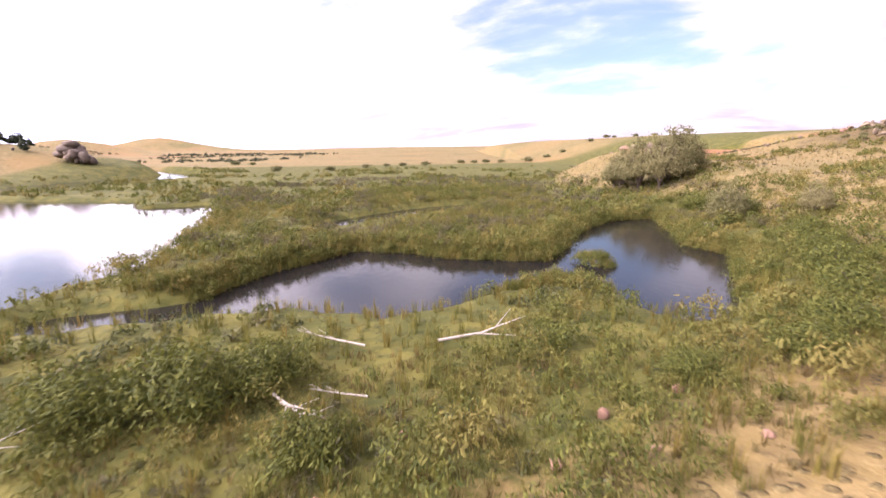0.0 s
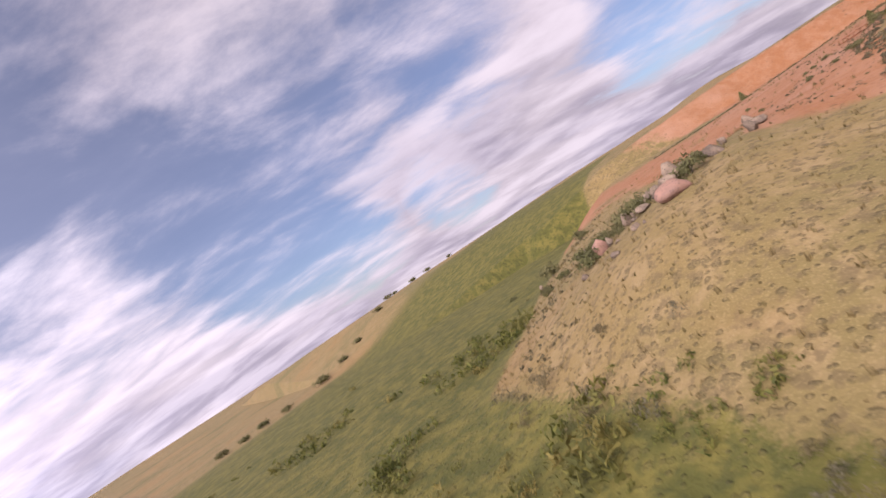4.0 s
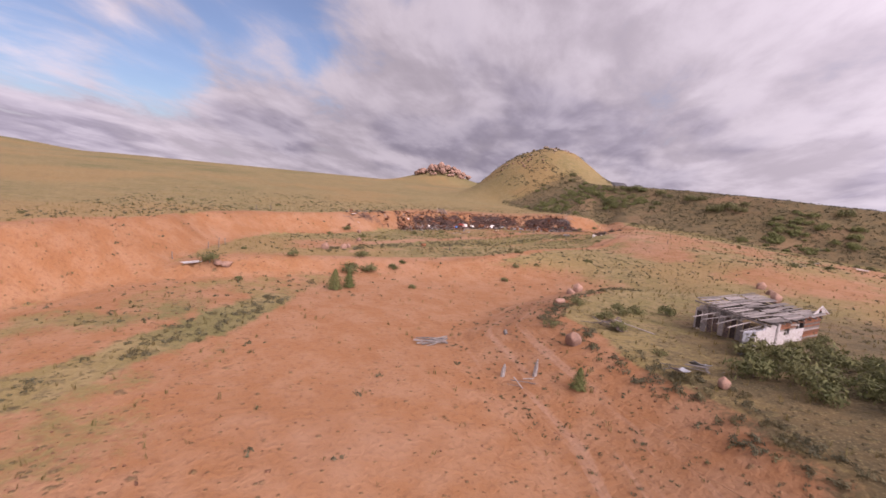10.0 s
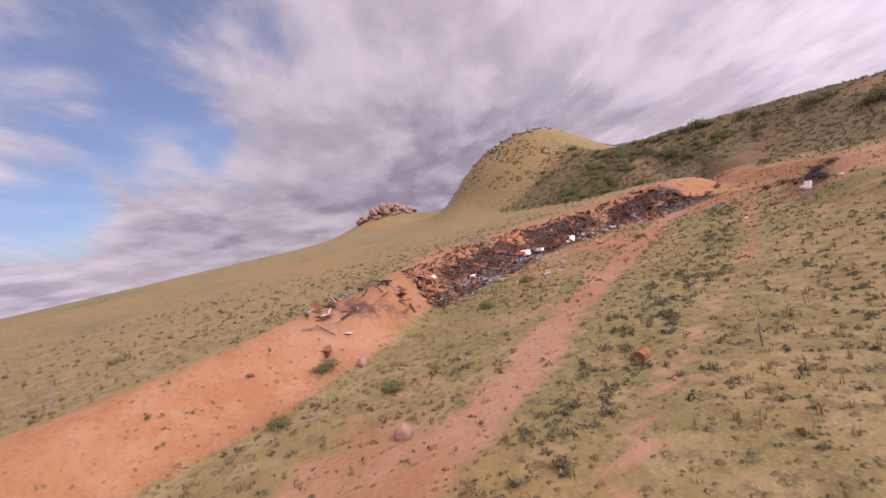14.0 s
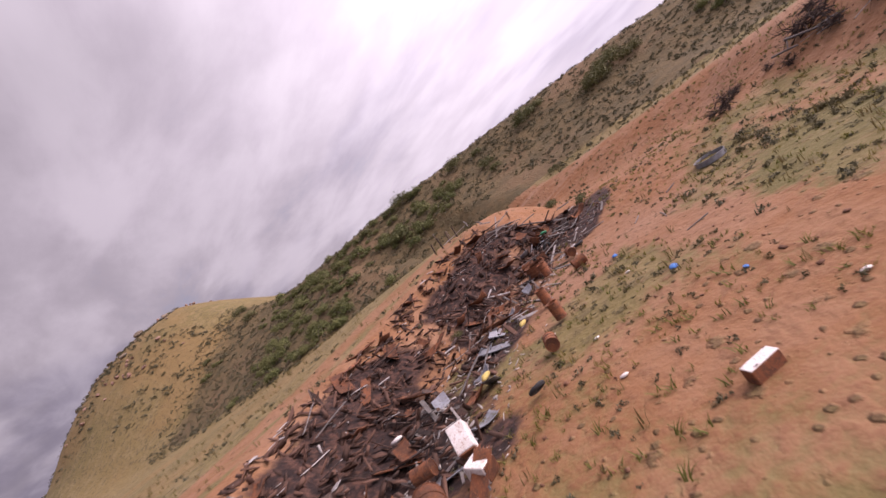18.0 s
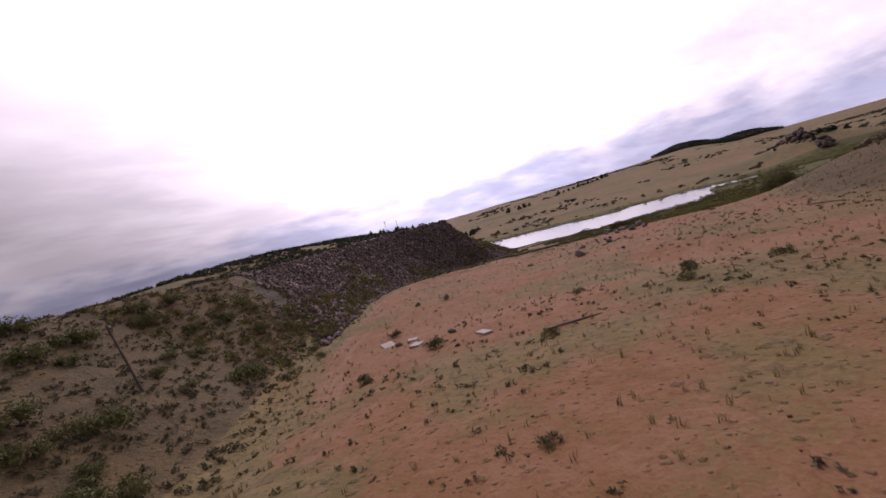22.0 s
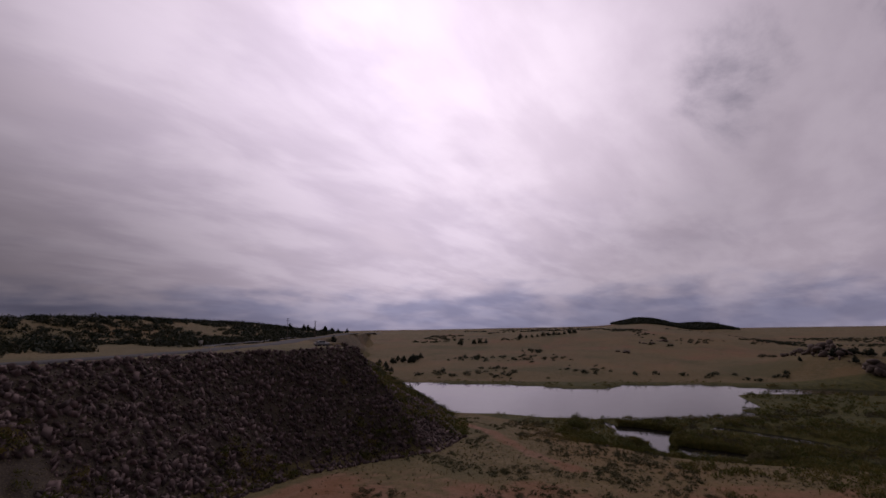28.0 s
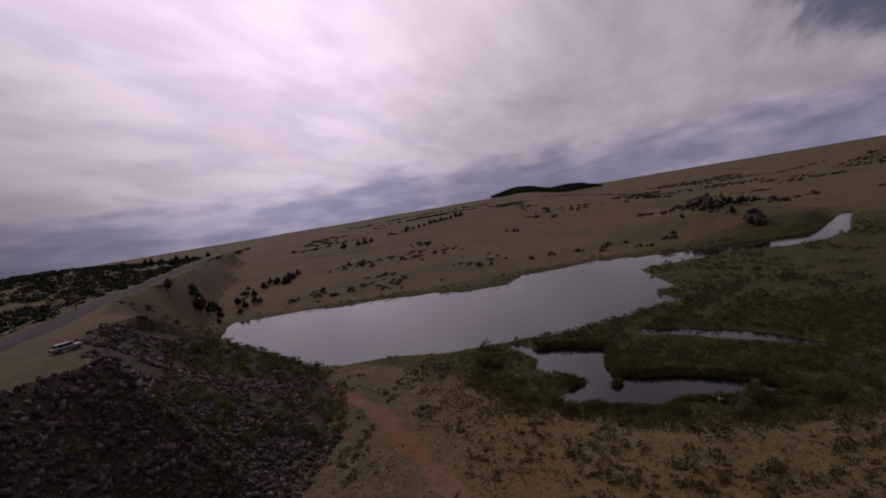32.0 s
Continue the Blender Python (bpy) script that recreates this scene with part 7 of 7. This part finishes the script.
for x, y, l, w in slab_shapes:
    bm = quick_box((l, w, 0.25), (0, 0, 0.1), (2, 3, 0), 0.04)
    me = bpy.data.meshes.new("concrete_slab")
    bm.to_mesh(me)
    bm.free()
    me.materials.append(CONCRETE)
    solo("concrete_slab", me, ground_pose(x, y, x * 20), "broken pale concrete slab on the bare ground", "slab", "concrete slabs")
# steel truss frame beside the track
truss = thing("truss_frame", ground_pose(114, 133.4, -28, 0.1, 0), "dark steel lattice frame lying at the track's edge", "steel frame")
for yy in (-0.35, 0.35):
    for zz in (0.05, 0.6):
        part("chord", quick_box((5.2, 0.06, 0.06), (0, yy, zz)), RUST, truss)
for i in range(8):
    part("web", quick_box((0.85, 0.04, 0.04), (-2.27 + i * 0.65, 0.35 * (-1) ** i, 0.33), (0, 40 * (-1) ** i, 0)), RUST, truss)
    part("tie", quick_box((0.04, 0.74, 0.04), (-2.27 + i * 0.65, 0, 0.6)), RUST, truss)
# fallen bleached branches at the bank
for x, y, turn, s in ((1.6, 20.6, 10, 1.0), (-5.0, 20.4, 160, 0.8), (-5.5, 14.7, -50, 0.7), (-4.9, 14.2, -45, 0.65), (-3.7, 15.6, 172, 0.5), (-14, 12.5, 30, 0.7)):
    bm = bmesh.new()
    rod(bm, (-1.9, 0, 0.15), (0.2, 0.1, 0.32), 0.075, 0.055)
    rod(bm, (0.2, 0.1, 0.32), (2.2, 0.55, 0.75), 0.055, 0.015)
    rod(bm, (0.0, 0.1, 0.3), (1.6, -0.7, 0.4), 0.04, 0.01, 5)
    rod(bm, (0.9, 0.25, 0.47), (1.9, 1.0, 1.1), 0.03, 0.008, 5)
    rod(bm, (1.3, 0.34, 0.55), (2.4, 0.2, 0.95), 0.025, 0.006, 5)
    me = bpy.data.meshes.new("fallen_branch")
    bm.to_mesh(me)
    bm.free()
    me.materials.append(BLEACHED)
    solo("fallen_branch", me, ground_pose(x, y, turn, 0.35, 0, 0, s), "bleached bare fallen branch in marsh grass", "branch", "fallen branches")


# ---------- road, car and posts on the embankment ----------
ROAD = [(1300, -460), (640, -200), (480, -128), (405, -72), (350, -38), (325, -31), (290, -36), (240, -46), (195, -62), (150, -72), (100, -77), (58, -76), (29, -83), (-8, -92), (-75, -119), (-190, -153), (-413, -223), (-900, -340)]


def strip(name, line, wide, mat, lift, label, category, offset=0.0, thick=0.25):
    """A band of road that follows a line over the ground."""
    pts = []
    for (ax, ay), (bx, by) in zip(line, line[1:]):
        n = max(2, int(math.hypot(bx - ax, by - ay) / 8))
        pts += [(ax + (bx - ax) * i / n, ay + (by - ay) * i / n) for i in range(n)]
    v, f = [], []
    for i in range(1, len(pts) - 1):
        d = Vector((pts[i + 1][0] - pts[i - 1][0], pts[i + 1][1] - pts[i - 1][1])).normalized()
        nx, ny = -d.y, d.x
        zs = [height(pts[i][0] + nx * o, pts[i][1] + ny * o) for o in (-wide / 2, 0, wide / 2)]
        z = max(zs) + lift
        for o, dz in ((-wide / 2 - 0.6, -thick - 0.4), (-wide / 2, 0), (0, 0.06), (wide / 2, 0), (wide / 2 + 0.6, -thick - 0.4)):
            v.append((pts[i][0] + nx * (o + offset), pts[i][1] + ny * (o + offset), z + dz))
    k = 5
    for i in range(len(pts) - 3):
        for j in range(k - 1):
            f.append((i * k + j + 1, i * k + j, (i + 1) * k + j, (i + 1) * k + j + 1))
    me = mesh_of(name, v, f, mat)
    if me.polygons[0].normal.z < 0 or me.polygons[2].normal.z < 0:
        me.flip_normals()
    return tagged(new(name, me), label, category, kind="structure")


strip("road", ROAD, 9.0, ASPHALT, 0.12, "grey asphalt road along the embankment top", "road")


def guardrail(line):
    """Steel rail on posts beside the road."""
    ob = thing("guardrail", pose(0, 0, 0), "galvanised guardrail on short posts beside the road", "guardrail")
    pts = []
    for (ax, ay), (bx, by) in zip(line, line[1:]):
        n = max(1, int(math.hypot(bx - ax, by - ay) / 4))
        pts += [Vector((ax + (bx - ax) * i / n, ay + (by - ay) * i / n, 0)) for i in range(n)]
    for p in pts:
        p.z = height(p.x, p.y) + 0.15
    for a, b in zip(pts, pts[1:]):
        mid, d = (a + b) / 2, b - a
        turn = math.degrees(math.atan2(d.y, d.x))
        bm = bmesh.new()
        for dz in (-0.09, 0.09):
            box(bm, (d.length + 0.05, 0.05, 0.13), (0, 0, dz), (0, 0, 0), 0.02)
        box(bm, (d.length + 0.05, 0.02, 0.14), (0, 0.03, 0))
        r = part("rail", bm, GALV, ob)
        r.matrix_basis = pose(mid.x, mid.y, mid.z + 0.62, 0, -math.degrees(math.atan2(d.z, d.length)), turn)
        s = part("post", quick_box((0.12, 0.14, 1.0), (0, 0.1, 0.2)), GALV, ob)
        s.matrix_basis = pose(a.x, a.y, a.z, 0, 0, turn)


guardrail([(40, -88), (22, -94), (-8, -101), (-40, -114), (-75, -128), (-110, -139)])


def parked_car(x, y, turn):
    """A light sport utility car with wheels, windows and lamps; its nose looks along x."""
    ob = thing("car", ground_pose(x, y, turn), "silver sport utility car parked on the dirt bench", "car")
    bm = bmesh.new()
    box(bm, (4.5, 1.78, 0.62), (0, 0, 0.66), (0, 0, 0), 0.14)
    part("body", bm, CAR_PAINT, ob)
    bm = bmesh.new()
    made = bmesh.ops.create_cube(bm, size=1.0, matrix=pose(-0.35, 0, 1.24) @ Matrix.Diagonal((2.9, 1.6, 0.62, 1)))
    for v in bm.verts:
        if v.co.z > 1.24:
            v.co.x = -0.35 + (v.co.x + 0.35) * (0.74 if v.co.x > -0.35 else 0.9)
            v.co.y *= 0.84
    bmesh.ops.bevel(bm, geom=bm.edges[:], offset=0.06, segments=2, affect="EDGES")
    part("cabin", bm, CAR_PAINT, ob)
    for s in (-1, 1):
        part("side_window", quick_box((1.05, 0.03, 0.36), (0.1, s * 0.755, 1.28), (s * 12, 0, 0), 0.01), DARK_GLASS, ob)
        part("side_window", quick_box((0.95, 0.03, 0.36), (-1.0, s * 0.755, 1.28), (s * 12, 0, 0), 0.01), DARK_GLASS, ob)
        part("mirror", quick_box((0.14, 0.18, 0.13), (0.75, s * 0.96, 1.1), (0, 0, 0), 0.03), CAR_PAINT, ob)
        part("headlight", quick_box((0.08, 0.4, 0.16), (2.22, s * 0.62, 0.78), (0, 0, 0), 0.03), ENAMEL, ob)
        part("tail_light", quick_box((0.08, 0.2, 0.3), (-2.22, s * 0.74, 0.85), (0, 0, 0), 0.03), RED_PAINT, ob)
        for xx in (1.4, -1.4):
            bm = bmesh.new()
            rod(bm, (0, s * 0.68, 0.34), (0, s * 0.92, 0.34), 0.34, None, 20)
            w = part("wheel", bm, RUBBER, ob)
            w.location.x = xx
            bm = bmesh.new()
            rod(bm, (0, s * 0.90, 0.34), (0, s * 0.935, 0.34), 0.2, 0.18, 14)
            part("rim", bm, GALV, w)
    part("windscreen", quick_box((0.03, 1.3, 0.5), (0.98, 0, 1.26), (0, -38, 0), 0.01), DARK_GLASS, ob)
    part("rear_window", quick_box((0.03, 1.25, 0.4), (-1.75, 0, 1.28), (0, 14, 0), 0.01), DARK_GLASS, ob)
    part("bumper", quick_box((0.16, 1.7, 0.2), (2.24, 0, 0.46), (0, 0, 0), 0.05), RUBBER, ob)
    part("bumper", quick_box((0.16, 1.7, 0.2), (-2.24, 0, 0.46), (0, 0, 0), 0.05), RUBBER, ob)


parked_car(24.2, -60.0, 150)
hut = thing("utility_box", ground_pose(22, -103, 20), "pale utility cabinet beside the road", "utility box")
part("body", quick_box((1.3, 0.9, 1.7), (0, 0, 0.9), (0, 0, 0), 0.04), ENAMEL, hut)
part("roof", quick_box((1.45, 1.05, 0.1), (0, 0, 1.8), (0, 0, 0), 0.03), ENAMEL, hut)
part("door", quick_box((1.0, 0.04, 1.4), (0, -0.48, 0.9)), GALV, hut)
part("plinth", quick_box((1.5, 1.1, 0.15), (0, 0, 0.05)), CONCRETE, hut)


def utility_pole(x, y, high, turn, arms, label, lean=0.0):
    ob = thing("utility_pole", ground_pose(x, y, turn, 0, lean), label, "utility pole", "utility poles")
    bm = bmesh.new()
    rod(bm, (0, 0, -0.5), (0, 0, high), 0.16, 0.10, 9)
    part("pole", bm, BARK, ob)
    for k in range(arms):
        z = high - 0.4 - 0.8 * k
        part("crossarm", quick_box((2.6, 0.1, 0.13), (0, 0.12, z)), BARK, ob)
        for s in (-1.1, -0.5, 0.5, 1.1):
            bm = bmesh.new()
            rod(bm, (s, 0.12, z + 0.06), (s, 0.12, z + 0.26), 0.04, 0.025, 6)
            part("insulator", bm, ENAMEL, ob)


utility_pole(219.6, -24, 7.5, 60, 1, "leaning utility pole with one crossarm on the bank", 9)
utility_pole(-54, -114.6, 10.8, 60, 2, "dark utility pole with crossarms beside the road")
utility_pole(-131.8, -138.1, 11.0, 60, 1, "dark pole of a pair beside the road")
utility_pole(-134.5, -139.0, 11.0, 60, 1, "dark pole of a pair beside the road")
heap_of_wood(50, -72, 0.7, 6, PLANKS, "grey timbers stacked on the bench", 31, 20, 0.4)

# ---------- far trees, bushes and rocks ----------
far_tree = plant("far_tree", 71, 6.5, 2.6, 26, 22, 0.55, FAR_TREE, 5, 0.25, "dark tree on the far golden hills", "tree", None, 0.4, 0.2)
rngf = np.random.default_rng(72)
far_spots = [(-417, -85, 1.3), (-424, -70, 1.0), (-429, -63, 1.1), (-434, -56, 0.9)]
far_spots += [(-487 - 6 * i, -15 + 7.5 * i, float(rngf.uniform(0.6, 1.2))) for i in range(11)]
far_spots += [(float(x), float(y), float(s)) for x, y, s in zip(rngf.normal(-255, 12, 16), rngf.normal(-112, 12, 16), rngf.uniform(0.5, 0.9, 16))]
far_spots += [(float(x), float(y), float(s)) for x, y, s in zip(rngf.normal(-150, 26, 22), rngf.normal(-116, 6, 22), rngf.uniform(0.5, 1.0, 22))]
far_spots += [(float(x), float(y), float(s)) for x, y, s in zip(rngf.normal(-192, 18, 16), rngf.normal(196, 10, 16), rngf.uniform(0.5, 0.9, 16))]
far_spots += [(float(x), float(y), float(s)) for x, y, s in zip(rngf.normal(-350, 30, 16), rngf.normal(-225, 18, 16), rngf.uniform(0.6, 1.1, 16))]
spread_copies(far_tree, far_spots, "", "far trees")
for cx, cy in ((-411, 129), (-440, 150), (-330, 90)):
    pile(cx, cy, 16, 6, 9, 1.0, 2.2, 0.4, 30, DARKS, "dark rock on the far golden slope", "far slope rocks")
sx, sy, sz, sf = random_in(9000, -1000, -150, -160, 700, np.random.default_rng(91), lambda x, y, z, f: (f["toe"] > 5) & (f["wet"] < -14) & (bumps(x, y, 70, 97, 3) > 0.16))
scatter("hill_brush", [shrub_arrays(390 + i, 7, 6, 1.6, 1.8, 0.55, 0.5, 0.3) for i in range(3)], sx, sy, sz - 0.2, np.random.default_rng(92).uniform(0.5, 1.5, len(sx)), FAR_TREE, "dark brush scattered on the far golden hills", "shrubs", None, 0.1, None, 93)
sx, sy, sz, sf = random_in(4200, -420, 80, -330, -100, np.random.default_rng(94), lambda x, y, z, f: (-f["toe"] > f["run"] + 16) & (bumps(x, y, 40, 99, 2) > -0.3))
scatter("hill_brush", [shrub_arrays(396 + i, 8, 7, 1.3, 1.4, 0.40, 0.5, 0.3) for i in range(3)], sx, sy, sz - 0.2, np.random.default_rng(95).uniform(0.8, 2.0, len(sx)), FAR_TREE, "dark brush covering the rise behind the road", "shrubs", None, 0.1, None, 96)
sx, sy, sz, sf = random_in(2400, -150, 40, -135, -10, np.random.default_rng(97), lambda x, y, z, f: (-f["toe"] > 0.5) & (-f["toe"] < f["run"] - 1) & (bumps(x, y, 15, 98, 2) > 0.05) & (x < 26))
scatter("bank_scrub", [shrub_arrays(400 + i, 10, 9, 0.9, 0.95, 0.13, 0.7, 0.26) for i in range(3)], sx, sy, sz - 0.05, np.random.default_rng(98).uniform(0.8, 2.3, len(sx)), JUNIPER_STUFF, "dark green scrub on the bank above the pond", "shrubs", None, 0.1, None, 99)
sx, sy, sz, sf = random_in(2600, -20, 90, -24, 30, np.random.default_rng(101), lambda x, y, z, f: (f["toe"] > 0) & (f["wet"] < -1) & (np.abs(sides(x, y, TRAIL)[0]) > 3) & (bumps(x, y, 11, 103, 2) > 0.0))
scatter("bank_scrub", [shrub_arrays(404 + i, 8, 8, 0.6, 0.55, 0.10, 0.7, 0.26) for i in range(3)], sx, sy, sz - 0.05, np.random.default_rng(104).uniform(0.5, 1.5, len(sx)), JUNIPER_STUFF, "dark low scrub between the track and the marsh", "shrubs", None, 0.1, None, 105)

# brush and stones on the round hill in the east
sx, sy, sz, sf = random_in(3200, 385, 510, -85, 25, np.random.default_rng(121), lambda x, y, z, f: (z > 30) & (mound(x, y, 447, -34, 62, 50, 1.0, 1.7, -12) > 0.15) & (bumps(x, y, 14, 122, 2) > -0.1))
scatter("hill_brush", [shrub_arrays(420 + i, 7, 7, 0.7, 0.6, 0.2, 0.6, 0.3) for i in range(3)], sx, sy, sz - 0.1, np.random.default_rng(123).uniform(0.4, 1.2, len(sx)), SAGE, "olive brush over the round grassy hill", "shrubs", None, 0.1, None, 124)
for cx, cy, n in ((418, -18, 12), (428, -44, 10), (440, -8, 8)):
    pile(cx, cy, 13, 8, n, 0.5, 1.2, 0.1, 20, PINKS, "weathered rock on the side of the grassy hill", "hill rocks")
# olive bushes between the boulders of the heap
nook = plant("heap_bush", 29, 1.0, 0.9, 24, 30, 0.09, BRUSH, 6, 0.03, "olive bush growing between granite boulders", "bush")
rngh = np.random.default_rng(211)
spread_copies(nook, [(float(x), float(y), float(rngh.uniform(0.6, 1.5))) for x, y in zip(rngh.uniform(98, 150, 46), rngh.uniform(86, 109, 46))] + [(272.2, 89.6, 0.9)], "", "bushes on the boulder heap")
# dark bushes under the brink of the road bank
ex, ey, ez, ef = random_in(900, 205, 405, -70, 5, np.random.default_rng(126), lambda x, y, z, f: (-f["toe"] > f["run"] * 0.5) & (-f["toe"] < f["run"] * 0.95) & (bumps(x, y, 18, 127, 2) > 0.0))
crest = plant("juniper_bush", 27, 2.0, 1.7, 30, 30, 0.15, BRUSH, 6, 0.05, "dark olive bush under the brink of the bank", "bush")
spread_copies(crest, [(float(ex[i]), float(ey[i]), 0.7 + 0.09 * (i * 7 % 11)) for i in range(min(20, len(ex)))], "", "bank bushes")
